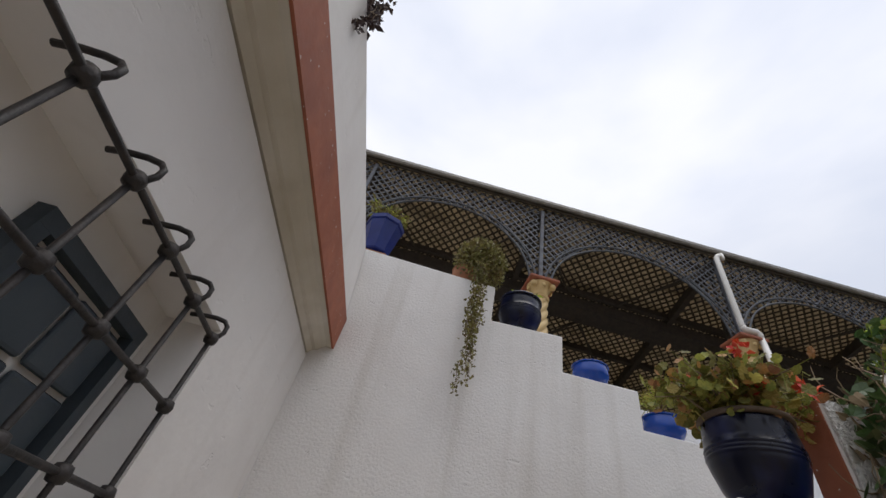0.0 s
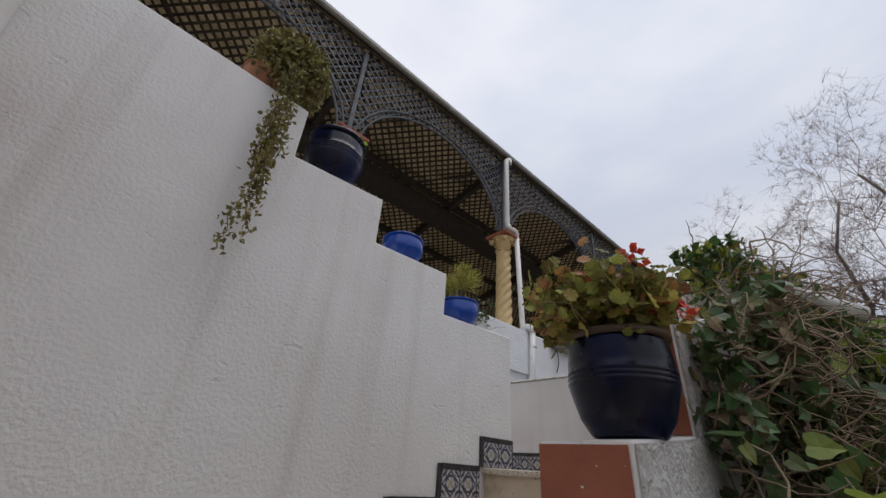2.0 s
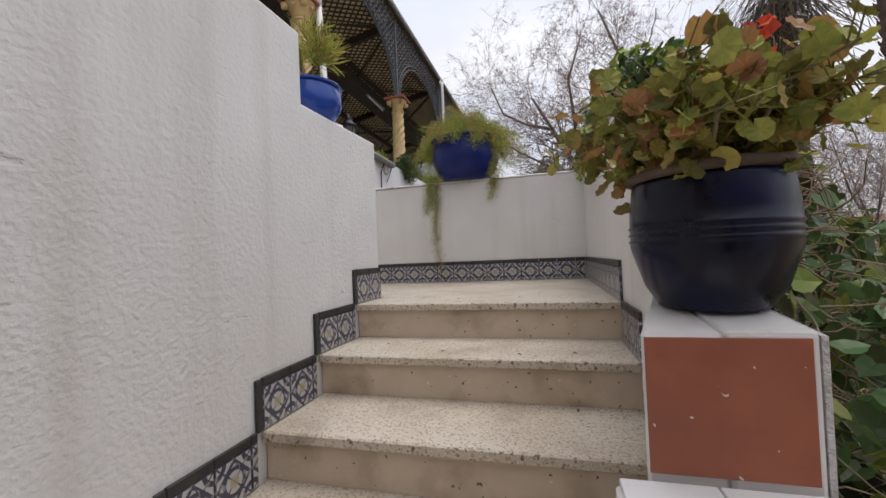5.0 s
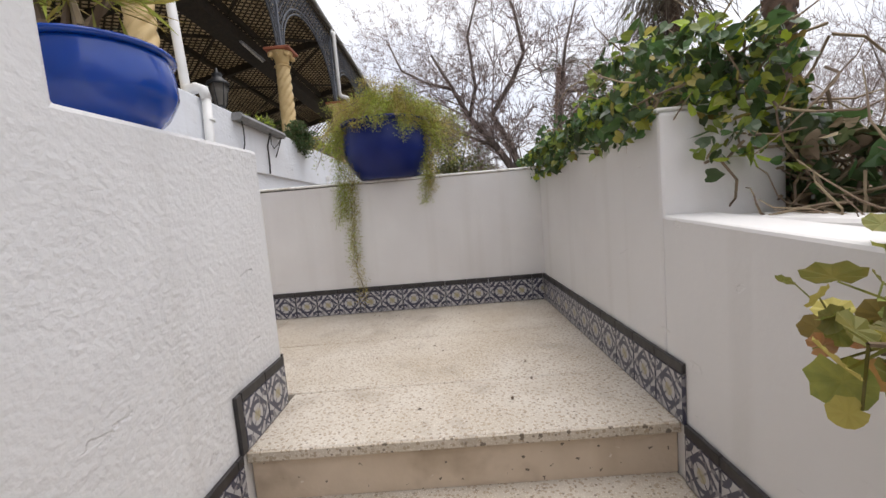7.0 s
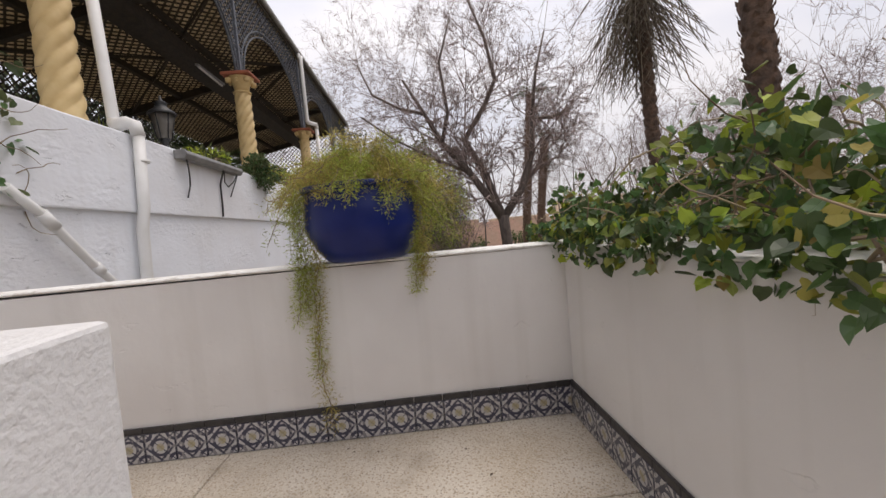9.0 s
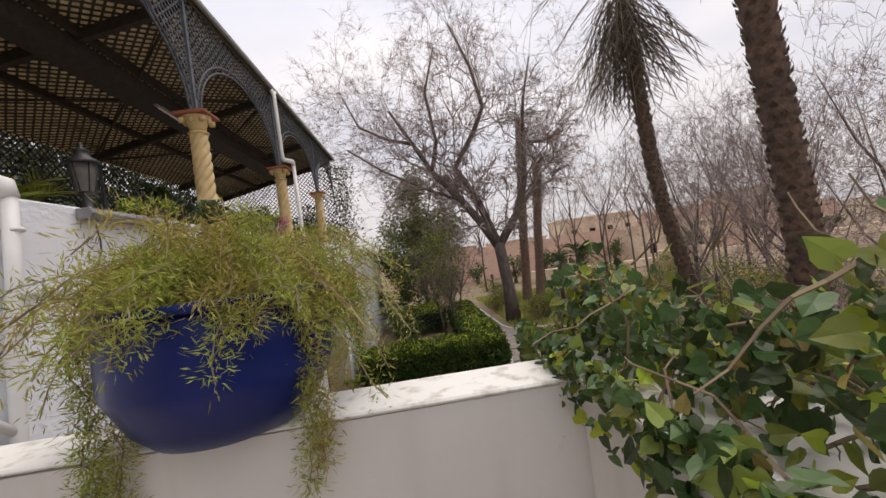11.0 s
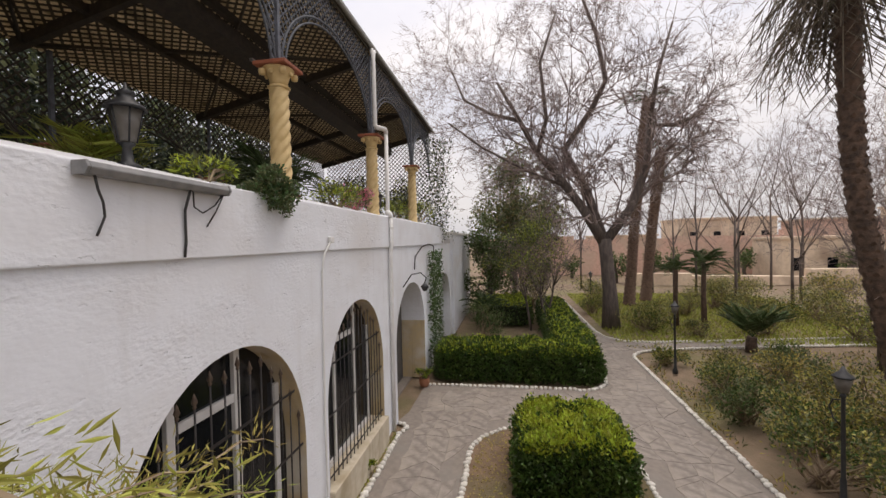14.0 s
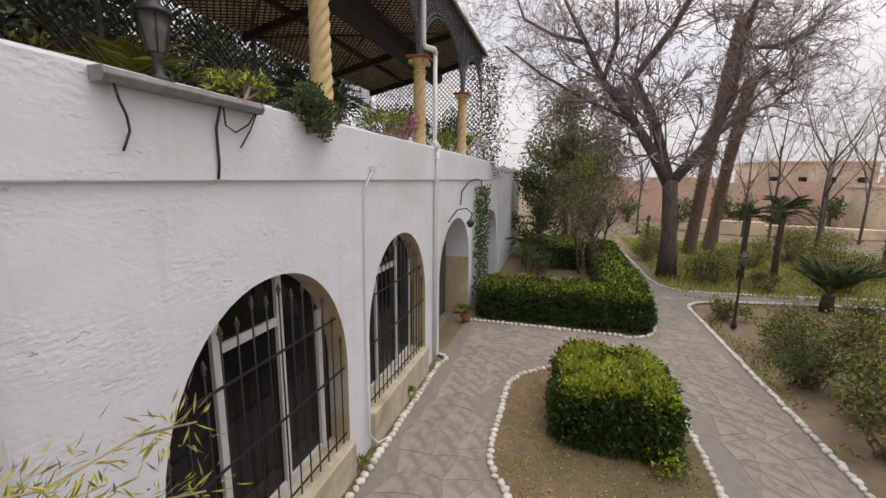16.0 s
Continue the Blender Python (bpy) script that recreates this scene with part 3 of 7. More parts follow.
# ledge with white tiles in front of the block
structure("wall_tiled_ledge", soft(bm_box(1.0, 1.402, 1.55, 1.90, -0.2, 1.575), 0.006), M["plaster"], "low white plaster plinth before the red block")
ledge_tiles = thing("tiled_top", "white glazed tiles laid on a low plinth", "tiles")
ledge_tiles["kind"] = "structure"
tile_me = mesh_of("white_tile", soft(bm_box(-0.098, 0.098, -0.083, 0.083, 0, 0.012), 0.002), M["white_tile"])
for i in range(2):
    for j in range(2):
        o = new("white_tile", tile_me)
        o.parent, o.location = ledge_tiles, (1.30 - 0.2 * i, 1.64 + 0.17 * j, 1.577)

# stairs: main flight up to the landing, winding down to the court
stairs = thing("stairs", "worn beige stone steps with stained risers", "stairs")
stairs["kind"] = "structure"
for k in range(1, 7):
    z, x0 = LANDING - k * RISE, NOSE - k * TREAD
    y0 = Y_RIGHT if x0 > 1.7 else (1.905 if x0 > 0.95 else 1.0)
    bm = soft(bm_box(x0, x0 + TREAD + 0.05, y0 + 0.002, Y_WALL - 0.004, z - 0.035, z), 0.007, 2)
    part("tread", bm, M["travertine"], stairs)
    part("nosing", soft(bm_box(x0 - 0.003, x0 + 0.012, y0 + 0.003, Y_WALL - 0.005, z - 0.036, z - 0.003), 0.003), M["nosing"], stairs)
part("nosing", soft(bm_box(NOSE - 0.003, NOSE + 0.012, Y_RIGHT + 0.003, Y_WALL - 0.005, LANDING - 0.036, LANDING - 0.003), 0.003), M["nosing"], stairs)
for k in range(0, 7):
    z, x0 = LANDING - k * RISE, NOSE - k * TREAD
    y0 = Y_RIGHT if x0 > 1.7 else (1.905 if x0 > 0.95 else 1.0)
    part("riser", bm_box(x0 + 0.022, x0 + 0.06, y0 + 0.003, Y_WALL - 0.005, z - RISE + 0.001, z - 0.036), M["riser"], stairs)
structure("floor_quarter_landing", bm_box(-0.55, NOSE - 6 * TREAD + 0.03, 1.0, Y_WALL - 0.003, 0.3, LANDING - 7 * RISE), M["travertine"], "beige stone quarter landing at the turn of the stair")
for k in range(3):
    part("lower_tread", soft(bm_box(-0.55, 0.54, 0.62 - 0.38 * k, 1.03 - 0.38 * k, 0.10, LANDING - (8 + k) * RISE), 0.006), M["travertine"], stairs)
structure("ground_side_bed", bm_prism([(-3.0, -1.45), (1.54, -1.45), (1.54, 0.55), (-3.0, 0.0)], "x", 0.56, 2.45), M["soil"], "planted soil beside the lower court")
structure("floor_court", bm_box(-0.55, 0.54, -3.0, 0.62, -0.1, 0.049), M["travertine"], "beige stone floor of the lower court")
# landing slabs
landing = thing("landing_floor", "beige speckled stone slabs with narrow joints", "floor")
landing["kind"] = "structure"
structure("floor_landing_bed", bm_box(NOSE + 0.06, X_BACK, Y_RIGHT, Y_FACADE, 1.5, LANDING - 0.032), M["grout"], "cement bed under the landing slabs")
xs = (NOSE, NOSE + 0.38, NOSE + 0.38 + 0.6, X_BACK)
for i in range(3):
    ys = (Y_RIGHT, Y_WALL - 0.004) if xs[i + 1] < 2.9 else (Y_RIGHT, 3.5, Y_FACADE)
    for a, b in zip(ys, ys[1:]):
        x1 = xs[i + 1] - 0.006
        part("slab", soft(bm_box(xs[i], x1, a + 0.002, b - 0.002, LANDING - 0.03, LANDING), 0.004), M["travertine"], landing)

# upper flight behind the stepped wall
upper = thing("upper_stairs", "beige stone steps rising to the terrace", "stairs")
upper["kind"] = "structure"
for k in range(9):
    part("tread", bm_box(2.80 - 0.33 * (k + 1), 2.80 - 0.33 * k, Y_WALL + 0.245, Y_FACADE - 0.004, 1.5, LANDING + RISE * (k + 1)), M["travertine"], upper)


# patterned skirting tiles
def tile_mesh(w, h):
    bm = soft(bm_box(0, w, -0.012, 0, 0, h), 0.0015)
    uv = bm.loops.layers.uv.new("UVMap")
    for f in bm.faces:
        for lp in f.loops:
            lp[uv].uv = (lp.vert.co.x / 0.15, lp.vert.co.z / 0.15)
    return mesh_of("skirting_tile", bm, M["tile"])


TILE = {w: tile_mesh(w, 0.148) for w in (0.148, 0.075, 0.06, 0.03)}
BORDER = {w: mesh_of("border_tile", soft(bm_box(0, w, -0.013, 0, 0, 0.03), 0.0015), M["border"]) for w in (0.148, 0.075, 0.06, 0.03)}
BORDER_UP = mesh_of("border_tile", soft(bm_box(0, 0.028, -0.013, 0, 0, 0.178), 0.0015), M["border"])


def skirting(label, start, along, length, upright=False):
    """Tiles with a black top border, from start along a horizontal direction; faces lie to the right of it."""
    t = thing("skirting", label, "skirting", "patterned skirting", start)
    t["kind"] = "structure"
    t.rotation_euler = (0, 0, math.atan2(along[1], along[0]))
    x = 0.0
    if upright:
        o = new("border_tile", BORDER_UP)
        o.parent, o.location = t, (0, 0, 0.002)
        x = 0.031
    while x < length - 0.02:
        w = next((w for w in (0.148, 0.075, 0.06, 0.03) if x + w <= length + 0.004), 0.03)
        for me, z in ((TILE[w], 0.002), (BORDER[w], 0.152)):
            o = new(me.name.split(".")[0], me)
            o.parent, o.location = t, (x, 0, z)
        x += w + 0.003
    return t


SKIRT = "blue and white patterned tile skirting with black border"
for k in range(0, 5):
    x0 = NOSE - k * TREAD - 0.03
    skirting(SKIRT, (x0, Y_WALL - 0.001, LANDING - k * RISE), (1, 0), 0.345 if k == 0 else TREAD - 0.002, True)
skirting(SKIRT, (2.801, Y_WALL, LANDING), (0, 1), 0.24)
skirting(SKIRT, (X_BACK - 0.001, Y_FACADE, LANDING), (0, -1), Y_FACADE - Y_RIGHT)
skirting(SKIRT, (X_BACK, Y_RIGHT + 0.001, LANDING), (-1, 0), X_BACK - NOSE + 0.03)
for k in range(1, 3):
    skirting(SKIRT, (NOSE - (k - 1) * TREAD - 0.032, Y_RIGHT + 0.001, LANDING - k * RISE), (-1, 0), TREAD - 0.002)

# ---- setting: the house beside the court ----
X_HOUSE = -0.615


def skewed(bm):
    """The house stands a little askew to the stair."""
    for v in bm.verts:
        v.co.x += 0.048 * (v.co.y - 0.75)
    return bm


win_y0, win_y1, win_z0, win_z1 = 0.15, 1.80, 0.75, 2.05
bm = bmesh.new()
for y0, y1, z0, z1 in ((-3.0, win_y0, -0.2, 2.57), (win_y1, 3.002, -0.2, 2.57), (win_y0, win_y1, -0.2, win_z0), (win_y0, win_y1, win_z1, 2.57)):
    bm_box(X_HOUSE - 0.35, X_HOUSE, y0, y1, z0, z1, bm)
bm_box(-2.5, X_HOUSE - 0.351, -3.0, 3.0, -0.2, -0.15, bm)
structure("wall_house", skewed(bm), M["plaster"], "smooth grey-white house wall with a barred window")
cove = [(X_HOUSE - 0.2, 2.592), (X_HOUSE, 2.592), (X_HOUSE + 0.025, 2.625), (X_HOUSE + 0.05, 2.628), (X_HOUSE + 0.08, 2.655), (X_HOUSE + 0.13, 2.685), (X_HOUSE + 0.15, 2.668), (X_HOUSE + 0.15, 2.67), (X_HOUSE - 0.2, 2.70)]
structure("trim_cove", skewed(bm_prism([(x, z) for x, z in cove], "y", -3.0, 2.997)), M["cove"], "stained plaster cove under the eave")
ob = structure("trim_red_band", skewed(bm_prism([(X_HOUSE - 0.2, 2.701), (X_HOUSE + 0.165, 2.67), (X_HOUSE + 0.172, 2.93), (X_HOUSE - 0.2, 2.93)], "y", -3.0, 2.996)), M["red"], "terracotta red painted band under the roof parapet")
structure("wall_house_parapet", skewed(bm_prism([(X_HOUSE - 0.2, 2.931), (X_HOUSE + 0.155, 2.931), (X_HOUSE + 0.08, 3.66), (X_HOUSE - 0.2, 3.66)], "y", -3.0, 2.995)), M["plaster"], "white roof parapet of the house")
structure("ceiling_house", bm_box(-2.5, X_HOUSE - 0.201, -3.0, 2.99, 2.75, 2.95), M["dim"], "plain ceiling of the house")
structure("wall_house_inner", bm_box(-2.6, -2.5, -3.0, 2.99, -0.2, 2.95), M["dim"], "plain inner wall of the house")

# window in the recess, of dark panes
win = thing("window_1", "dark-framed window with small grey panes in a deep recess", "window", kind="structure")
xw = X_HOUSE - 0.16
part("reveal", bm_box(xw - 0.06, xw - 0.02, win_y0, win_y1, win_z0, win_z1), M["plaster"], win)
wf = (1.05, 1.70, 0.9, 1.92)
bm = bmesh.new()
for y0, y1, z0, z1 in ((wf[0], wf[1], wf[3] - 0.05, wf[3]), (wf[0], wf[1], wf[2], wf[2] + 0.05), (wf[0], wf[0] + 0.05, wf[2] + 0.051, wf[3] - 0.051), (wf[1] - 0.05, wf[1], wf[2] + 0.051, wf[3] - 0.051)):
    bm_box(xw - 0.018, xw + 0.03, y0, y1, z0, z1, bm)
part("window_frame", bm, M["dark_frame"], win)
for j in range(2):
    for i in range(4):
        y0, z0 = wf[0] + 0.055 + 0.275 * j, wf[2] + 0.055 + 0.228 * i
        part("pane", soft(bm_box(xw - 0.015, xw + 0.004, y0, y0 + 0.255, z0, z0 + 0.21), 0.012, 2), M["shutter"], win)

# forged grille before the window
grille = thing("window_grille", "forged dark iron window grille with round collars", "grille")
gx = X_HOUSE + 0.115
g_ys, g_zs = [0.16 + 0.245 * i for i in range(7)], [0.69 + 0.25 * i for i in range(6)]
uprights = {}
for y in g_ys:
    uprights[y] = part("upright_bar", bm_tube([(gx, y, g_zs[0] - 0.06), (gx, y, 1.3), (gx, y, g_zs[-1] + 0.01)], 0.0085, 8), M["iron"], grille)
for z in g_zs:
    part("cross_bar", bm_tube([(gx + 0.003, g_ys[0] - 0.1, z), (gx + 0.003, 0.9, z), (gx + 0.003, g_ys[-1] + 0.03, z)], 0.009, 8), M["iron"], grille)
knot_me = mesh_of("collar", bm_lathe([(0.010, -0.022), (0.020, -0.018), (0.025, 0.0), (0.020, 0.018), (0.010, 0.022)], 12), M["iron"])
hook_pts = [(0, 0, 0), (0.015, 0.004, 0.012), (0.025, 0.008, 0.035), (0.022, 0.01, 0.062), (0.004, 0.01, 0.08), (-0.03, 0.006, 0.084), (-0.07, 0.0, 0.078), (-0.12, 0.0, 0.07)]
hook_me = mesh_of("hook", bm_tube(hook_pts, 0.0085, 8), M["iron"])
for y in g_ys:
    for z in g_zs:
        o = new("collar", knot_me)
        o.parent, o.location = uprights[y], (gx, y, z)
    o = new("hook", hook_me)
    o.parent, o.location = uprights[y], (gx, y, g_zs[-1])

# ---- setting: garden facade under the terrace ----
ARCHES = ((8.34, 1.47, 0.45, 2.22, -0.80), (11.98, 1.45, 0.55, 2.23, -0.74), (16.3, 1.75, 0.55, 2.12, GARDEN), (22.6, 1.5, 0.4, 1.9, GARDEN))


def arch_z(x, cx, hw, spring, apex):
    u = min(1.0, abs(x - cx) / hw)
    return spring + (apex - spring) * math.sqrt(max(0.0, 1 - u ** 2.15))


def facade_wall():
    bm = bmesh.new()
    y0, y1 = Y_FACADE, Y_FACADE + 0.5
    x = -3.0
    for cx, hw, spring, apex, sill in ARCHES:
        bm_box(x, cx - hw, y0, y1, GARDEN, LEDGE, bm)
        n = 28
        pts = [cx - hw * math.cos(math.pi * i / n) for i in range(n + 1)]
        poly = [(p, arch_z(p, cx, hw, spring, apex)) for p in pts]
        for (a, za), (b, zb) in zip(poly, poly[1:]):
            vs = [bm.verts.new(c) for c in ((a, y0, za), (b, y0, zb), (b, y0, LEDGE), (a, y0, LEDGE))]
            bm.faces.new(vs)
        if sill > GARDEN:
            bm_box(cx - hw, cx + hw, y0 + 0.03, y1, GARDEN, sill, bm)
        x = cx + hw
    bm_box(x, 24.5, y0, y1, GARDEN, LEDGE, bm)
    return bm


structure("wall_facade", facade_wall(), M["whitewash"], "whitewashed garden facade with flaking paint and arches")
for i, (cx, hw, spring, apex, sill) in enumerate(ARCHES):
    bm = bmesh.new()
    n = 28
    y0, y1 = Y_FACADE + 0.001, Y_FACADE + (0.34 if sill > GARDEN else 0.86)
    pts = [cx - (hw - 0.004) * math.cos(math.pi * k / n) for k in range(n + 1)]
    poly = [(cx - hw + 0.004, sill)] + [(p, arch_z(p, cx, hw, spring, apex) - 0.002) for p in pts] + [(cx + hw - 0.004, sill)]
    for (a, za), (b, zb) in zip(poly, poly[1:]):
        vs = [bm.verts.new(c) for c in ((a, y0, za), (a, y1, za), (b, y1, zb), (b, y0, zb))]
        bm.faces.new(vs)
    structure("trim_arch_reveal_%d" % (i + 1), bm, M["ochre"] if i < 2 else M["whitewash"], "limewashed reveal of an arch")
    if sill > GARDEN:
        structure("trim_arch_sill_%d" % (i + 1), soft(bm_box(cx - hw - 0.02, cx + hw + 0.02, Y_FACADE - 0.10, Y_FACADE + 0.36, GARDEN, sill + 0.01), 0.015), M["sill"], "worn ochre sill under an arched window")
structure("trim_passage_dado", bm_box(ARCHES[2][0] + ARCHES[2][1] - 0.03, ARCHES[2][0] + ARCHES[2][1] - 0.006, Y_FACADE - 0.004, Y_FACADE + 0.85, GARDEN, 0.62), M["ochre"], "ochre painted dado in the passage arch")
structure("wall_facade_inner", bm_box(-3.0, 24.5, Y_FACADE + 1.2, Y_FACADE + 1.3, GARDEN, LEDGE), M["dim"], "inner wall behind the arches, in a shade-dark colour")
structure("floor_facade_inner", bm_box(-3.0, 24.5, Y_FACADE + 0.5, Y_FACADE + 1.2, GARDEN - 0.05, GARDEN + 0.02), M["mortar"], "floor behind the arches")
structure("floor_terrace", bm_box(-3.0, 24.5, Y_FACADE + 0.002, 14.0, LEDGE + 0.001, LEDGE + 0.2), M["grout"], "cement terrace floor")
ob = structure("wall_terrace_parapet", bm_prism([(Y_FACADE - 0.045, LEDGE - 0.01), (Y_FACADE + 0.0, LEDGE - 0.01), (Y_FACADE + 0.82, LEDGE + 0.201), (Y_FACADE + 0.82, 4.22), (Y_FACADE + 0.12, 4.03), (Y_FACADE - 0.035, TERRACE_TOP)], "x", 1.0, 22.3), M["whitewash"], "whitewashed terrace parapet with flaking paint")
bev = ob.modifiers.new("worn", 'BEVEL')
bev.width, bev.segments = 0.015, 2
structure("wall_terrace_parapet_upper", bm_box(-3.0, 0.999, Y_FACADE, Y_FACADE + 0.8, LEDGE + 0.201, 4.2), M["whitewash"], "whitewashed terrace parapet above the stair")

# ---- the pergola on the terrace ----
EAVE = 8.40


def spiral(a, h):
    return 0.87 + 0.21 * abs(math.sin(2.5 * a - h * 17.0)) if 0.16 < h < 1.78 else 1.0


col = thing("column", "cream spiral column with red-edged capital on the parapet", "column", "pergola columns")
prof = [(0.20, 0.0), (0.20, 0.05), (0.165, 0.10), (0.165, 0.15)] + [(0.155 - 0.018 * i / 90, 0.17 + 1.60 * i / 90) for i in range(91)]
part("shaft", bm_lathe(prof, 60, spiral), M["cream"], col)
part("neck_ring", bm_lathe([(0.13, 1.772), (0.165, 1.78), (0.17, 1.80), (0.13, 1.825)], 20), M["cream"], col)
capital = part("capital", bm_lathe([(0.132, 1.82), (0.14, 1.90), (0.19, 2.02), (0.235, 2.06), (0.235, 2.075)], 20), M["cream"], col, "carved cream capital with scrolls")
for sx in (-1, 1):
    for sy in (-1, 1):
        part("scroll", bm_lathe([(0.02, -0.05), (0.05, -0.04), (0.055, 0.0), (0.05, 0.04), (0.02, 0.05)], 10, None, None, (0.17 * sx, 0.17 * sy, 2.0)), M["cream"], capital)
    for sy, ang in ((0, 0), (1, 90)):
        o = part("rosette", bm_lathe([(0.035, 0.0), (0.04, 0.012), (0.02, 0.03), (0.004, 0.034)], 12), M["cream"], capital)
        o.matrix_basis = pose(0.2 * sx * (1 - sy), 0.2 * sx * sy, 1.99, 0 if not sy else -90 * sx, 90 * sx if not sy else 0, 0)
part("abacus", soft(bm_box(-0.27, 0.27, -0.27, 0.27, 2.076, 2.135), 0.012), M["red"], col, "red painted capital slab")
part("post", bm_box(-0.035, 0.035, -0.03, 0.03, 2.136, 4.20), M["lattice"], col, "grey iron post above the column")
BASE_Z = CAP - 2.135
for i, x in enumerate(COLUMNS):
    if i == 0:
        col.location = (x, Y_COL, BASE_Z)
    else:
        copy_thing(col, pose(x, Y_COL, BASE_Z))
for x in (6.3, 10.62, 14.6, 18.9):
    copy_thing(col, pose(x, 10.5, 3.47) @ Matrix.Diagonal((1, 1, 0.86, 1)))


def lattice_panel(x0, x1, z_top, rise_z, spring_z, y, pitch=0.12, w=0.030, margin=0.16):
    """Diagonal slats that fill what an elliptic arch leaves under the eave, and the two bows of the arch."""
    cx, hw = (x0 + x1) / 2, (x1 - x0) / 2 - margin

    def bow(x, grow=0.0):
        u = abs(x - cx) / (hw + grow)
        return spring_z + (rise_z + grow - spring_z) * math.sqrt(1 - u * u) if u < 1 else -1e9
    items_a, items_b = [], []
    for sgn, items, yo in ((1, items_a, 0.0), (-1, items_b, 0.012)):
        span = (x1 - x0) + (z_top - spring_z)
        for k in range(int(span / (pitch * 1.414)) + 2):
            c = k * pitch * 1.414
            s0 = None
            steps = 90
            for i in range(steps + 1):
                z = spring_z + (z_top - spring_z) * i / steps
                x = x0 + c - (z - spring_z) if sgn > 0 else x1 - c + (z - spring_z)
                ok = x0 + 0.03 <= x <= x1 - 0.03 and z >= bow(x, 0.03)
                if ok and s0 is None:
                    s0 = (x, z)
                if s0 and (not ok or i == steps):
                    if abs(z - s0[1]) > 0.03:
                        items.append((s0, (x, z), yo))
                    s0 = None
    vs, fs = [], []
    for (xa, za), (xb, zb), yo in items_a + items_b:
        dx, dz = xb - xa, zb - za
        ln = math.hypot(dx, dz)
        nx, nz = -dz / ln * w / 2, dx / ln * w / 2
        b = len(vs)
        for yy in (y + yo - 0.005, y + yo + 0.005):
            vs += [(xa + nx, yy, za + nz), (xa - nx, yy, za - nz), (xb - nx, yy, zb - nz), (xb + nx, yy, zb + nz)]
        fs += [(b, b + 1, b + 2, b + 3), (b + 7, b + 6, b + 5, b + 4), (b, b + 3, b + 7, b + 4), (b + 1, b + 5, b + 6, b + 2)]
    bows = []
    for grow in (0.0, 0.11):
        n = 30
        bows.append([(cx - (hw + grow) * math.cos(math.pi * i / n), y, spring_z + (rise_z + grow - spring_z) * math.sin(math.pi * i / n)) for i in range(n + 1)])
    return vs, fs, bows


def pergola_bay(i, x0, x1, y, z_top, apex, spring, material, fine=0.12):
    t = thing("lattice_arch", "grey diagonal lattice panel with an arched opening", "lattice", "pergola arches")
    vs, fs, bows = lattice_panel(x0, x1, z_top, apex, spring, y, fine)
    o = from_arrays("lattice", vs, fs, material, t)
    o["kind"] = "stuff"
    for b in bows:
        part("arch_bow", bm_tube(b, 0.022, 6), material, t)
    return t


for i, (x0, x1) in enumerate(zip(COLUMNS, COLUMNS[1:])):
    pergola_bay(i, x0 + 0.035, x1 - 0.035, Y_COL, EAVE - 0.03, 7.62, CAP, M["lattice"])
pergola_bay(9, -5.2, COLUMNS[0] - 0.04, Y_COL, EAVE - 0.03, 7.62, CAP, M["lattice"])
pergola_bay(10, COLUMNS[-1] + 0.04, 22.2, Y_COL, EAVE - 0.03, 7.62, CAP, M["lattice"])
BACK_Y, BACK_Z = 10.7, 7.15
for i, (x0, x1) in enumerate(((-3.0, 2.0), (2.05, 6.25), (6.35, 10.45), (10.55, 14.55), (14.65, 18.85), (18.95, 22.2))):
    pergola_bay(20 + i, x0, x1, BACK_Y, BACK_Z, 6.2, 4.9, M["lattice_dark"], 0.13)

# end screen of crossed slats
t = thing("lattice_screen", "dark diagonal lattice screen closing the pergola end", "lattice")
vs, fs, bows = lattice_panel(5.7, 10.6, 8.0, 5.6, 4.9, 0.0, 0.13)
vs = [(22.2 + b, a, c) for a, b, c in vs]
o = from_arrays("lattice", vs, fs, M["lattice_dark"], t)
o["kind"] = "stuff"

roof = thing("pergola_roof", "dark slatted pergola roof with reed cover and gutter", "roof")


def roof_z(y):
    return EAVE - 0.10 + (BACK_Z - EAVE + 0.1) * (y - Y_COL) / (BACK_Y - Y_COL)


def sloped_bar(x0, x1, y0, y1, t, drop, bm):
    vs = []
    for x, y in ((x0, y0), (x1, y0), (x1, y1), (x0, y1)):
        z = roof_z(y) - drop
        vs.append((bm.verts.new((x, y, z)), bm.verts.new((x, y, z - t))))
    top, bot = [v[0] for v in vs], [v[1] for v in vs]
    bm.faces.new(top)
    bm.faces.new(bot[::-1])
    for i in range(4):
        j = (i + 1) % 4
        bm.faces.new((top[j], top[i], bot[i], bot[j]))


bm = bmesh.new()
sloped_bar(-5.4, 22.4, Y_COL - 0.12, BACK_Y + 0.15, 0.012, -0.05, bm)
part("reed_cover", bm, M["reed"], roof, "bleached reed sheet that glows in daylight")


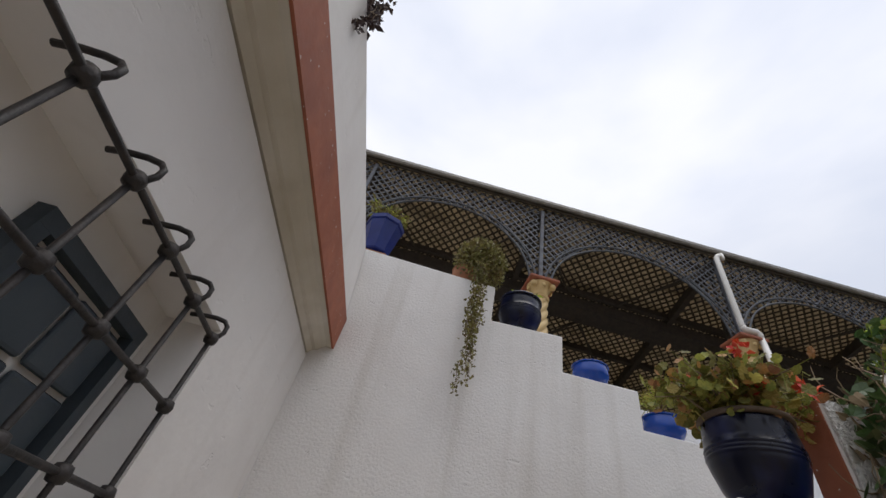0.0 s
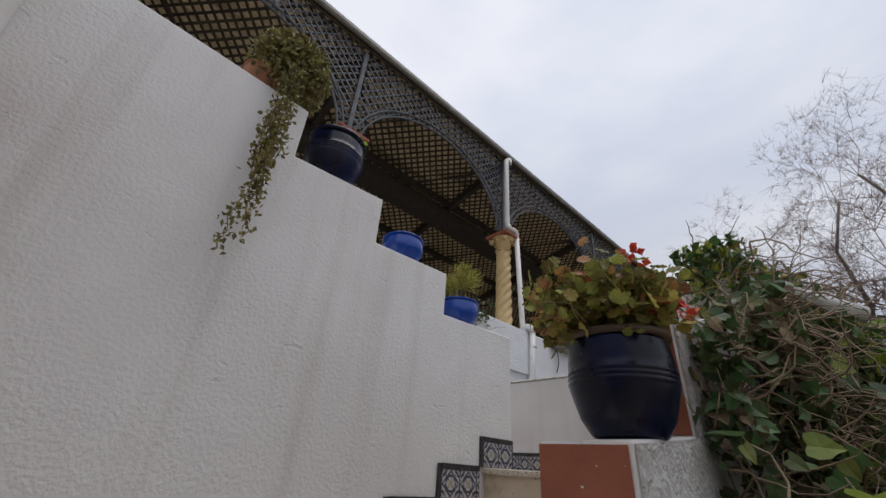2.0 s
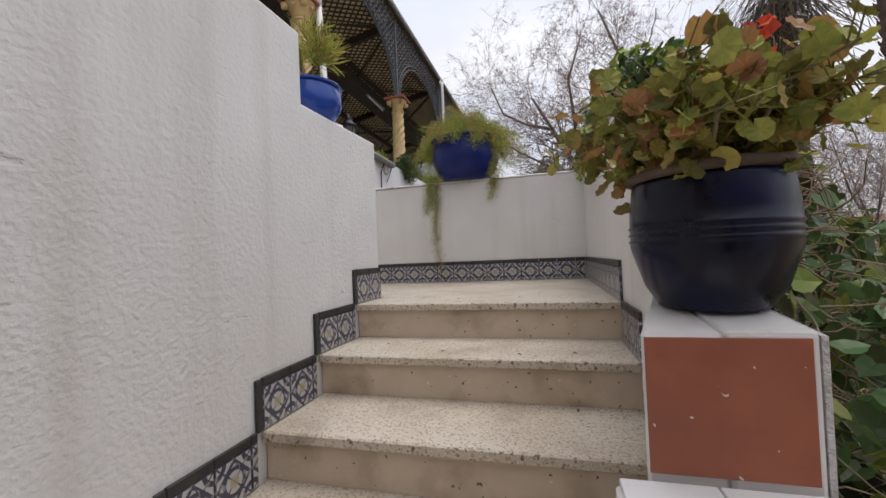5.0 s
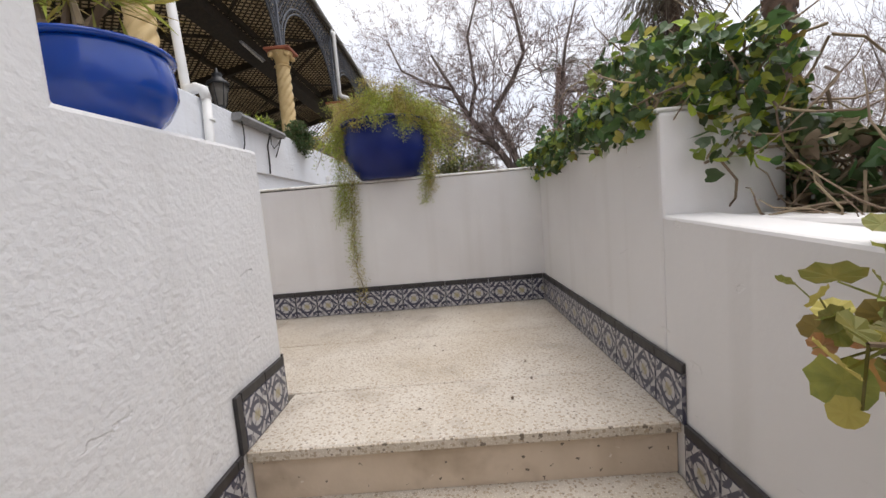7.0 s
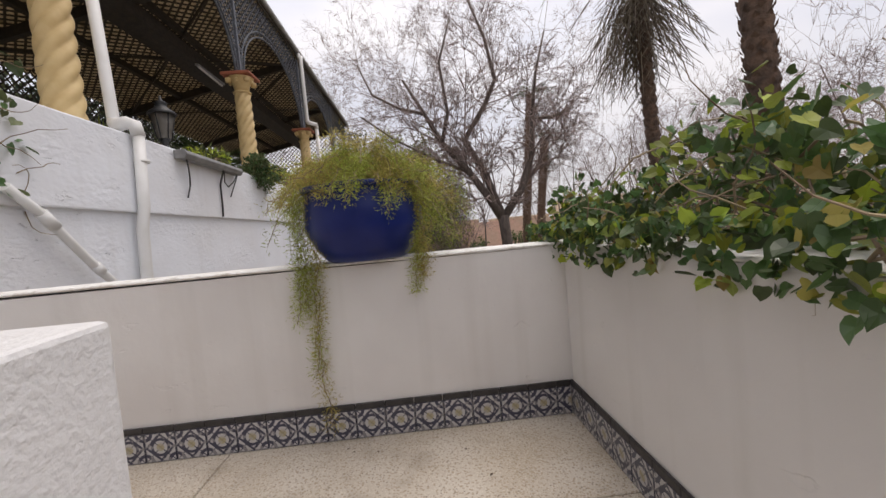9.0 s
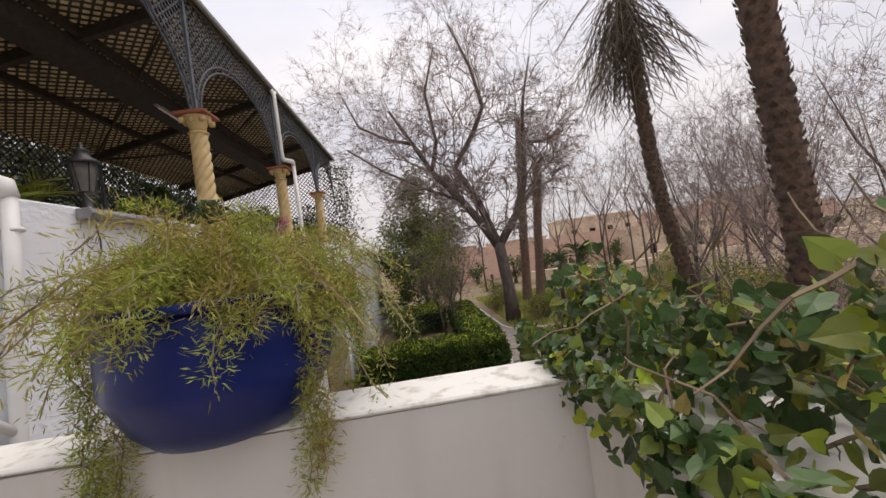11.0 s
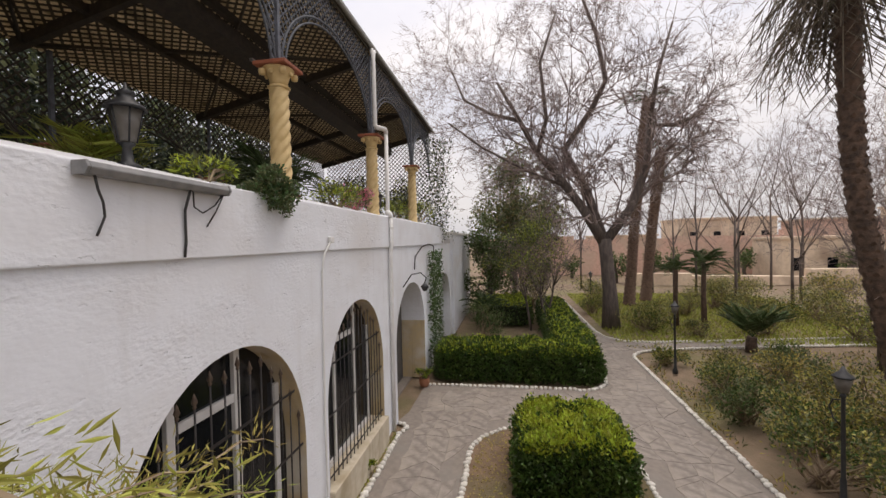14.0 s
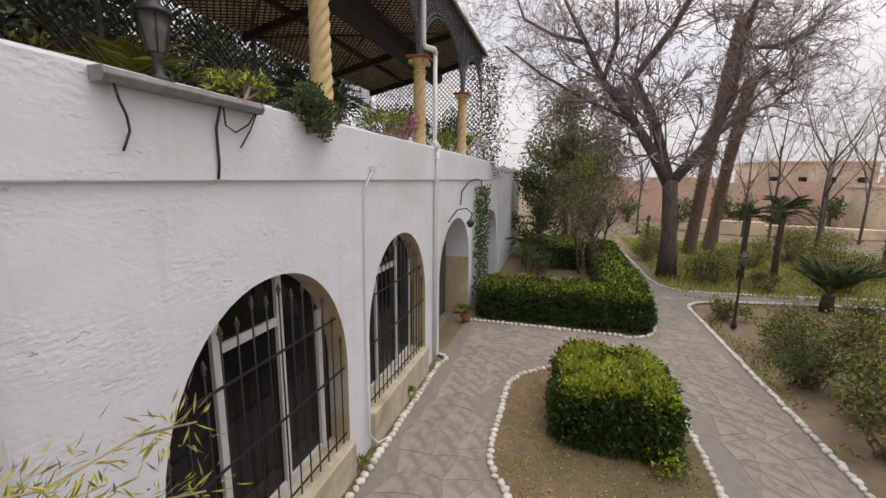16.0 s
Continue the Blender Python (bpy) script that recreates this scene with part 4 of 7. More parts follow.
def diagonal_slat(c, sign, width, t, drop, bm):
    """One lath laid slantwise under the roof, cut off at its ends."""
    ends = []
    for y in (Y_COL, BACK_Y):
        x = c + sign * (y - Y_COL)
        xc = min(max(x, -5.3), 22.3)
        ends.append((xc, Y_COL + sign * (xc - c)))
    (xa, ya), (xb, yb) = ends
    if abs(yb - ya) < 0.1 or not (Y_COL - 0.01 <= ya <= BACK_Y + 0.01 and Y_COL - 0.01 <= yb <= BACK_Y + 0.01):
        return
    w = width * 0.7071
    vs = []
    for x, y in ((xa - w, ya), (xa + w, ya), (xb + w, yb), (xb - w, yb)):
        z = roof_z(y) - drop
        vs.append((bm.verts.new((x, y, z)), bm.verts.new((x, y, z - t))))
    top, bot = [v[0] for v in vs], [v[1] for v in vs]
    bm.faces.new(top)
    bm.faces.new(bot[::-1])
    for i in range(4):
        k = (i + 1) % 4
        bm.faces.new((top[k], top[i], bot[i], bot[k]))


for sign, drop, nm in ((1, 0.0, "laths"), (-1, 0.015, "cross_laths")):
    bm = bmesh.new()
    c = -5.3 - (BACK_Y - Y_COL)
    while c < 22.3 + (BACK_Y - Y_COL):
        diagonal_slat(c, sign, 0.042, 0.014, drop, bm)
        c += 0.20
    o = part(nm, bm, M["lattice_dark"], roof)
    o["kind"] = "stuff"
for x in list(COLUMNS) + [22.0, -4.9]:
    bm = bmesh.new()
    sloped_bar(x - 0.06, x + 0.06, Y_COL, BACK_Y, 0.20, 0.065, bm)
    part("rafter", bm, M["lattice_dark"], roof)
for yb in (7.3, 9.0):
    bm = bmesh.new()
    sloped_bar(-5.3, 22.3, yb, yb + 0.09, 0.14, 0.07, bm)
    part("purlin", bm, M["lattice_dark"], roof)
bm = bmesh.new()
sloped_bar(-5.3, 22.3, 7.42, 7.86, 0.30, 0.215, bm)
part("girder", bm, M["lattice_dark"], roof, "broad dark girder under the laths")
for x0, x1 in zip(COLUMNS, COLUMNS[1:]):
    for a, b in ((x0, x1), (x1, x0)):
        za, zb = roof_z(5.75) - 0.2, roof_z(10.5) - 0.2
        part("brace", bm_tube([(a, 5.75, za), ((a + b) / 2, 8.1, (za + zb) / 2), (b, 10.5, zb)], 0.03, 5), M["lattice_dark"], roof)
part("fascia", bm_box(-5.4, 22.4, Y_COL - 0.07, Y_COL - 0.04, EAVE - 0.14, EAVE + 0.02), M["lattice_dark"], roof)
gut = [(Y_COL - 0.16, EAVE + 0.03), (Y_COL - 0.165, EAVE - 0.05), (Y_COL - 0.14, EAVE - 0.085), (Y_COL - 0.10, EAVE - 0.085), (Y_COL - 0.075, EAVE - 0.05), (Y_COL - 0.075, EAVE + 0.03)]
part("gutter", bm_prism(gut, "x", -5.5, 22.5), M["gutter"], roof, "weathered grey gutter along the eave")


# ---- pipes and fittings on the facade ----
def down_pipe(top, jog, foot, lower, lower_end, drift=0.0):
    t = thing("down_pipe", "grey-white plastic rain pipe bent over the parapet", "pipe", "rain pipes")
    (xt, yt), (xj, yj), (xf, yf), (xl, yl) = top, jog, foot, lower
    part("spout", bm_tube([(xt + 0.22, Y_COL - 0.12, EAVE - 0.08), (xt + 0.22, Y_COL - 0.13, EAVE - 0.2), (xt + 0.2, Y_COL - 0.15, EAVE - 0.25), (xt + 0.05, yt, EAVE - 0.27)], 0.05, 12), M["pvc"], t)
    part("upper_run", bm_tube([(xt + 0.07, yt, EAVE - 0.25), (xt, yt, EAVE - 0.32), (xt, yt, 6.36), (xt + 0.02, yt, 6.30)], 0.052, 12), M["pvc"], t)
    part("jog", bm_tube([(xt, yt, 6.33), (xt + 0.04, yt - 0.01, 6.27), (xj - 0.05, yj, 6.27), (xj, yj, 6.22), (xj, yj, 6.15)], 0.06, 12), M["pvc"], t)
    part("middle_run", bm_tube([(xj, yj, 6.2), (xf, yf, 4.20), (xf, yf, 4.14)], 0.052, 12), M["pvc"], t)
    part("bend", bm_tube([(xf, yf, 4.16), (xf + 0.3 * (xl - xf), yf - 0.06, 4.12), (xl, yl + 0.1, 4.11), (xl, yl + 0.02, 4.08), (xl, yl, 3.97)], 0.06, 12), M["pvc"], t)
    part("lower_run", bm_tube([(xl, yl, 4.0), (xl - 0.4 * drift, yl, 3.3), (xl - 0.5 * drift, yl + 0.03, 3.1), (xl - drift, yl + 0.03, 2.1), (xl - drift, yl + 0.045, lower_end)], 0.05, 12), M["pvc"], t)
    part("collar", bm_lathe([(0.065, 0), (0.065, 0.03)], 14, None, None, (xl, yl, 3.72)), M["pvc"], t)
    return t


down_pipe((5.92, 5.42), (6.20, 5.40), (6.20, 5.31), (6.07, 5.01), GARDEN, 0.12)
down_pipe((14.05, 5.38), (14.42, 5.22), (14.36, 5.20), (14.02, 5.02), GARDEN)
t = thing("waste_pipe", "grey plastic pipe sloping down the facade", "pipe")
part("run", bm_tube([(4.78, 5.04, 3.36), (5.0, 5.04, 3.20), (5.33, 5.04, 2.86), (5.73, 5.04, 2.49), (5.97, 5.045, 2.28)], 0.033, 12), M["pvc"], t)
part("joint", bm_tube([(5.0, 5.04, 3.20), (5.1, 5.04, 3.10)], 0.042, 12), M["pvc"], t)
part("joint", bm_tube([(5.40, 5.04, 2.80), (5.46, 5.04, 2.74)], 0.040, 12), M["pvc"], t)
t = thing("conduit", "thin grey conduit running down the facade", "conduit")
part("run", bm_tube([(10.62, 5.02, 3.42), (10.5, 5.03, 3.30), (10.42, 5.06, 3.16), (10.41, 5.09, 2.9), (10.36, 5.09, 0.5), (10.33, 5.06, -1.0), (10.5, 4.98, -1.28), (10.8, 4.9, -1.33)], 0.017, 8), M["pvc"], t)
part("box", soft(bm_box(10.56, 10.68, 4.99, 5.06, 3.38, 3.48), 0.01), M["pvc"], t)

# long lamp housing on the parapet
t = thing("strip_light", "long weathered grey strip light fixed to the parapet", "light")
body = [(5.07, 3.975), (4.95, 3.975), (4.93, 3.93), (4.96, 3.885), (5.07, 3.885)]
part("housing", soft(bm_prism(body, "x", 6.73, 8.11), 0.006), M["fixture"], t)
part("end_cap", soft(bm_prism([(5.071, 3.98), (4.945, 3.98), (4.925, 3.93), (4.955, 3.88), (5.071, 3.88)], "x", 6.705, 6.729), 0.004), M["fixture"], t)
part("end_cap", soft(bm_prism([(5.071, 3.98), (4.945, 3.98), (4.925, 3.93), (4.955, 3.88), (5.071, 3.88)], "x", 8.111, 8.135), 0.004), M["fixture"], t)
part("cable", bm_tube([(6.80, 4.99, 3.89), (6.82, 4.99, 3.79), (6.88, 5.02, 3.70), (6.905, 5.04, 3.60), (6.87, 5.05, 3.50), (6.85, 5.05, 3.46)], 0.009, 6), M["cable"], t, "cut black cable end")
part("cable", bm_tube([(7.66, 4.99, 3.89), (7.655, 5.05, 3.7), (7.66, 5.055, 3.4), (7.64, 5.055, 3.27)], 0.012, 6), M["cable"], t)
part("wire_loop", bm_tube([(7.70, 5.0, 3.88), (7.74, 5.03, 3.74), (7.86, 5.04, 3.69), (8.02, 5.03, 3.78), (8.08, 5.0, 3.89)], 0.008, 5), M["cable"], t)
part("wire_loop", bm_tube([(8.10, 5.0, 3.89), (8.04, 5.04, 3.72), (7.92, 5.05, 3.56)], 0.008, 5), M["cable"], t)


def lantern(x, y, z, s=1.0):
    t = thing("lantern", "old dark metal lantern with clouded glass", "lantern", "terrace lanterns", (x, y, z))
    part("foot", bm_lathe([(0.13 * s, 0), (0.14 * s, 0.03 * s), (0.06 * s, 0.08 * s), (0.04 * s, 0.22 * s), (0.08 * s, 0.27 * s)], 12), M["lamp_black"], t)
    glass = part("glass", bm_lathe([(0.085 * s, 0.28 * s), (0.15 * s, 0.62 * s)], 6), M["lamp_glass"], t)
    for k in range(6):
        a = math.pi * k / 3
        c, n = math.cos(a), math.sin(a)
        part("rib", bm_tube([(0.088 * s * c, 0.088 * s * n, 0.275 * s), (0.155 * s * c, 0.155 * s * n, 0.625 * s)], 0.009 * s, 5), M["lamp_black"], glass)
    part("roof", bm_lathe([(0.19 * s, 0.62 * s), (0.17 * s, 0.66 * s), (0.09 * s, 0.72 * s), (0.07 * s, 0.77 * s), (0.09 * s, 0.79 * s), (0.02 * s, 0.84 * s), (0.015 * s, 0.90 * s)], 12), M["lamp_black"], t)
    return t


lantern(7.75, 5.75, 4.13, 0.93)
lantern(15.4, 5.8, 4.2, 0.8)

# ---- garden ground ----
def ground_sheet():
    bm = bmesh.new()
    n = 40
    grid = [[None] * (n + 1) for _ in range(n + 1)]
    for i in range(n + 1):
        for j in range(n + 1):
            u, v = 2 * i / n - 1, 2 * j / n - 1
            x, y = 12 + 900 * u * abs(u) ** 2.2, -4 + 900 * v * abs(v) ** 2.2
            z = GARDEN - 0.015 + (0.03 * noise.noise((x * 0.4, y * 0.4, 0)) if abs(x - 14) < 25 and abs(y) < 25 else 0.0) - 0.03
            grid[i][j] = bm.verts.new((x, y, z))
    for i in range(n):
        for j in range(n):
            bm.faces.new((grid[i][j], grid[i + 1][j], grid[i + 1][j + 1], grid[i][j + 1]))
    return bm


structure("ground", ground_sheet(), M["ground"], "garden earth with patches of weeds")

# outlines of the paving, as gentle curves
def arc(cx, cy, r, a0, a1, n=10):
    return [(cx + r * math.cos(radians(a0 + (a1 - a0) * i / n)), cy + r * math.sin(radians(a0 + (a1 - a0) * i / n))) for i in range(n + 1)]


near_wall = [(6.0, 4.9), (13.9, 4.9)] + arc(14.0, 5.2, 0.5, -60, 0, 4)
island = [(6.0, 2.4), (9.6, 2.45)] + arc(11.2, 1.6, 1.5, 130, 90, 4) + [(12.6, 3.1)] + arc(13.1, 1.5, 1.6, 85, 0, 8) + arc(13.0, 0.35, 0.8, 0, -90, 6) + [(6.0, -0.40)]
right_edge = [(6.0, -2.6), (20.6, -2.62)] + arc(20.9, -3.9, 1.28, 90, 10, 8) + [(22.6, -5.2), (24.0, -14.0)]
far_edge = [(36.0, -1.85), (27.0, -2.05)] + arc(25.2, -4.0, 1.95, 80, 170, 2)[:1] + [(25.4, -2.1), (24.4, -2.3), (23.7, -2.95), (23.6, -4.0), (23.9, -6.2), (25.2, -14.0)]
hedge_edge = [(15.2, 5.0), (17.35, 4.98), (17.4, 0.2)] + arc(18.4, 0.15, 1.1, 185, 250, 5) + [(19.5, -1.12), (36.0, -0.9)]


def inside(poly, x, y):
    ok = False
    for (x0, y0), (x1, y1) in zip(poly, poly[1:] + poly[:1]):
        if (y0 > y) != (y1 > y) and x < (x1 - x0) * (y - y0) / (y1 - y0) + x0:
            ok = not ok
    return ok


paving = [near_wall[0]] + near_wall[1:] + hedge_edge + [(36.0, -1.85)] + far_edge[1:] + right_edge[::-1]
hole = island
ground_paving = structure("road_paving_bed", bm_prism(paving, "z", GARDEN - 0.06, GARDEN - 0.003), M["mortar"], "sandy mortar bed of the garden path")
bm = bm_prism(island, "z", GARDEN - 0.05, GARDEN + 0.02)
structure("ground_island", bm, M["soil"], "bare brown soil of the island bed")
structure("ground_strip", bm_box(6.0, 14.2, 4.9, Y_FACADE, GARDEN - 0.05, GARDEN + 0.015), M["soil"], "soil strip along the facade")

# flagstones: jittered cells with sunk joints
flag_near, flag_far = [], []
frand = random.Random(5)
cell = 0.46
corner = {}


def flag_corner(i, j):
    if (i, j) not in corner:
        corner[(i, j)] = (i * cell + frand.uniform(-0.19, 0.19) + (0.5 * cell if j % 2 else 0), j * cell + frand.uniform(-0.16, 0.16))
    return corner[(i, j)]


for i in range(int(7 / cell), int(36 / cell)):
    for j in range(int(-14 / cell), int(5.2 / cell)):
        q = [flag_corner(i, j), flag_corner(i + 1, j), flag_corner(i + 1, j + 1), flag_corner(i, j + 1)]
        mx, my = sum(p[0] for p in q) / 4, sum(p[1] for p in q) / 4
        if all(inside(paving, *p) and not inside(hole, *p) for p in q + [(mx, my)]):
            (flag_near if mx < 15.2 and my > -2.7 else flag_far).append((q, mx, my))


def flag_solid(q, mx, my, bm, dx=0.0, dy=0.0):
    ring = []
    for k in range(4):
        a, b = q[k], q[(k + 1) % 4]
        ring.append(a)
        ring.append(((a[0] + b[0]) / 2 + frand.uniform(-0.02, 0.02), (a[1] + b[1]) / 2 + frand.uniform(-0.02, 0.02)))
    h = GARDEN + frand.uniform(0.001, 0.007)
    top = [bm.verts.new((mx + (x - mx) * 0.958 - dx, my + (y - my) * 0.958 - dy, h)) for x, y in ring]
    low = [bm.verts.new((mx + (x - mx) * 0.99 - dx, my + (y - my) * 0.99 - dy, GARDEN - 0.02)) for x, y in ring]
    bm.faces.new(top)
    for k in range(8):
        bm.faces.new((low[k], low[(k + 1) % 8], top[(k + 1) % 8], top[k]))


# kerbs of small whitewashed stones
stone_meshes = []
for s in range(5):
    bm = bmesh.new()
    bmesh.ops.create_icosphere(bm, subdivisions=1, radius=0.5)
    for v in bm.verts:
        v.co *= 1 + 0.28 * (frand.random() - 0.5)
    for f in bm.faces:
        f.smooth = True
    stone_meshes.append(mesh_of("kerb_stone", bm, M["kerb"]))


def along_line(pts, step):
    out, left = [], 0.0
    for (x0, y0), (x1, y1) in zip(pts, pts[1:]):
        ln = math.hypot(x1 - x0, y1 - y0)
        while left < ln:
            out.append((x0 + (x1 - x0) * left / ln, y0 + (y1 - y0) * left / ln))
            left += step
        left -= ln
    return out


def kerb(label, pts, near_x):
    t = thing("kerb", label, "kerb", "garden kerbs")
    t["kind"] = "structure"
    far = bmesh.new()
    for x, y in along_line(pts, 0.15):
        sx, sz = frand.uniform(0.14, 0.19), frand.uniform(0.11, 0.16)
        if x < near_x:
            o = new("kerb_stone", frand.choice(stone_meshes))
            o.parent, o.location = t, (x + frand.uniform(-0.01, 0.01), y + frand.uniform(-0.015, 0.015), GARDEN + 0.02)
            o.scale, o.rotation_euler = (sx, sx * frand.uniform(0.75, 1.0), sz), (0, 0, frand.uniform(0, 6))
        else:
            m = Matrix.Translation((x, y, GARDEN + 0.02)) @ Matrix.Rotation(frand.uniform(0, 6), 4, 'Z') @ Matrix.Diagonal((sx, sx * 0.85, sz, 1))
            bmesh.ops.create_icosphere(far, subdivisions=1, radius=0.5, matrix=m)
    if len(far.verts):
        o = part("far_stones", far, M["kerb"], t)
        o["kind"] = "stuff"
    else:
        far.free()
    return t


KERB = "row of whitewashed rubble kerb stones"
kerb(KERB + " along the facade bed", [(7.0, 4.9)] + near_wall[1:], 20)
kerb(KERB + " round the island bed", [(8.0, 2.43)] + island[1:-1] + [(7.0, -0.40)], 15)
kerb(KERB + " along the path", [(9.0, -2.6)] + right_edge[1:], 17)
kerb(KERB + " under the trees", far_edge, 0)
kerb(KERB + " before the hedge", hedge_edge[1:], 18.0)


# ---- foliage makers ----
def leafy_box(name, label, x0, x1, y0, y1, z0, z1, count, size, top_lime=True):
    """A clipped hedge: a shade-coloured core, and leaves all over its uneven faces."""
    t = thing(name, label, "hedge")
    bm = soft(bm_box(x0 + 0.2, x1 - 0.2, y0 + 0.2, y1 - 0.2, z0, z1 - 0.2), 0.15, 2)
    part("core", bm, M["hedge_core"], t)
    lx, ly, lz = x1 - x0, y1 - y0, z1 - z0
    areas = np.array([lx * ly, lx * lz, lx * lz, ly * lz, ly * lz])
    pick = rng.choice(5, count, p=areas / areas.sum())
    u, v = rng.random(count), rng.random(count)
    p = np.zeros((count, 3))
    nrm = np.zeros((count, 3))
    for k, (fx, nn) in enumerate((((lambda a, b: (x0 + a * lx, y0 + b * ly, z1 + 0 * a)), (0, 0, 1)), ((lambda a, b: (x0 + a * lx, y0 + 0 * a, z0 + b * lz)), (0, -1, 0)),
                                  ((lambda a, b: (x0 + a * lx, y1 + 0 * a, z0 + b * lz)), (0, 1, 0)), ((lambda a, b: (x0 + 0 * a, y0 + a * ly, z0 + b * lz)), (-1, 0, 0)),
                                  ((lambda a, b: (x1 + 0 * a, y0 + a * ly, z0 + b * lz)), (1, 0, 0)))):
        s = pick == k
        p[s] = np.stack(fx(u[s], v[s]), 1)
        nrm[s] = nn
    # rounded corners and a lumpy face
    R = min(0.40, 0.42 * min(lx, ly, lz))
    core = np.clip(p, [x0 + R, y0 + R, z0 - 1.0], [x1 - R, y1 - R, z1 - R])
    nrm = unit(p - core)
    p = core + nrm * R
    lump = np.array([noise.noise(Vector(a * 2.3)) for a in p])
    p += nrm * (lump * 0.12 + 0.05 * np.array([noise.noise(Vector(a * 7.0)) for a in p]) - rng.random(count) ** 2 * 0.15 + 0.09 * (rng.random(count) < 0.05))[:, None]
    p[:, 2] = np.maximum(p[:, 2], z0 + 0.05)
    d = unit(rand_dirs(count) + 0.9 * nrm + np.array([0, 0, 0.5]))
    L = rng.uniform(0.7, 1.3, count) * size
    # Lime leaves replace green ones, more often where the face turns up.
    young = (nrm[:, 2] > 0.4) & (rng.random(count) < top_lime * (0.25 + 0.75 * nrm[:, 2] ** 2) * (0.85 + 0.9 * np.array([noise.noise(Vector(a * 3.1)) for a in p]))) if top_lime else np.zeros(count, bool)
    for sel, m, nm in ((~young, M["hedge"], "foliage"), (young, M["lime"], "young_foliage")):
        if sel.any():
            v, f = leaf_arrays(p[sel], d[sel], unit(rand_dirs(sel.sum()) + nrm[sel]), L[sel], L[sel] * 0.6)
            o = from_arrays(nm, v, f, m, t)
            o["kind"] = "stuff"
    return t


def bush(name, label, category, at, radius, height, count, size, materials, narrow=0.5, stems=12, hang=0.0, broad=False, lumps=9):
    """Stems from the ground and leaves in uneven clumps with gaps."""
    t = thing(name, label, category, "", at)
    cl = rand_dirs(lumps, 0.35) * rng.uniform(0.35, 0.95, (lumps, 1)) * np.array([radius, radius, height * 0.5]) + np.array([0, 0, height * 0.55])
    cr = rng.uniform(0.28, 0.55, lumps) * radius
    which = rng.integers(0, lumps, count)
    p = cl[which] + rand_dirs(count) * (rng.random((count, 1)) ** 0.45) * cr[which][:, None] * np.array([1, 1, 0.8])
    p[:, 2] = np.maximum(p[:, 2], 0.03)
    d = unit(rand_dirs(count) + 0.8 * unit(p - np.array([0, 0, height * 0.35])) + np.array([0, 0, 0.25 - hang]))
    L = rng.uniform(0.65, 1.35, count) * size
    share = np.linspace(0, 1, len(materials) + 1)
    r = rng.random(count)
    if stems:
        ends = cl[rng.integers(0, lumps, stems)]
        base = rng.normal(size=(stems, 3)) * radius * 0.12
        base[:, 2] = 0
        midp = base * 0.5 + ends * 0.5 + rng.normal(size=(stems, 3)) * radius * 0.12
        sr = 0.012 + 0.012 * radius
        from_lists("stems", [stick_arrays(base, midp, sr, sr * 0.7, 5), stick_arrays(midp, ends, sr * 0.7, sr * 0.3, 5)], M["vine"], t)
    for k, m in enumerate(materials):
        s = (r >= share[k]) & (r < share[k + 1])
        if s.any():
            nn = unit(rand_dirs(s.sum()) + np.array([0, 0, 0.9]))
            v, f = broad_arrays(p[s], d[s], nn, L[s]) if broad else leaf_arrays(p[s], d[s], nn, L[s], L[s] * narrow)
            o = from_arrays("foliage", v, f, m, t)
            o["kind"] = "stuff"
    return t


def branch_tree(t, trunk_pts, trunk_r, limbs, levels, twig_material, seed, droop=0.0, spread=0.75, kids=4, shrink=0.62, min_len=0.25, limb_len=1.0):
    """Trunk and limbs as tubes, then ever finer boughs as joined sticks."""
    g = np.random.default_rng(seed)
    part("trunk", bm_tube(trunk_pts, trunk_r, 12), M["bark"], t)
    tips = []
    for pts, r0, r1 in limbs:
        n = len(pts)
        rs = [r0 + (r1 - r0) * i / (n - 1) for i in range(n)]
        part("limb", bm_tube(pts, rs, 8), M["bark"], t)
        P = np.array(pts, float)
        for i in range(1, n):
            for w in (0.35, 0.7, 1.0):
                a = P[i - 1] + (P[i] - P[i - 1]) * w
                tips.append((a, unit(P[i] - P[i - 1]), limb_len * (1.0 if i < n - 1 else 1.2), rs[i] * 0.27))
    items = []
    a = np.array([x[0] for x in tips])
    d = np.array([x[1] for x in tips])
    ln = np.array([x[2] for x in tips])
    r = np.array([x[3] for x in tips])
    for lev in range(levels):
        k = kids if lev else 2
        A, D, LN, R = (np.repeat(z, k, axis=0) for z in (a, d, ln, r))
        n = len(A)
        D = unit(D + spread * g.normal(size=(n, 3)) + np.array([0, 0, 0.12 - droop]))
        LN = LN * g.uniform(0.55, 1.15, n)
        bend = unit(D + 0.35 * g.normal(size=(n, 3)) + np.array([0, 0, 0.05 - droop]))
        m = A + D * LN[:, None] * 0.5
        e = m + bend * LN[:, None] * 0.5
        sides = 5 if lev == 0 else 3
        items += [stick_arrays(A, m, R, R * 0.8, sides), stick_arrays(m, e, R * 0.8, R * 0.55, sides)]
        w = g.uniform(0.3, 1.0, n)[:, None]
        a, d, ln, r = np.where(w < 0.65, m + (e - m) * 0.4, e), bend, LN * shrink, np.maximum(R * 0.58, 0.006)
        if n > 9000:
            break
    o = from_lists("twigs", items, twig_material, t, "fine bare twigs")
    o["kind"] = "stuff"
    return t

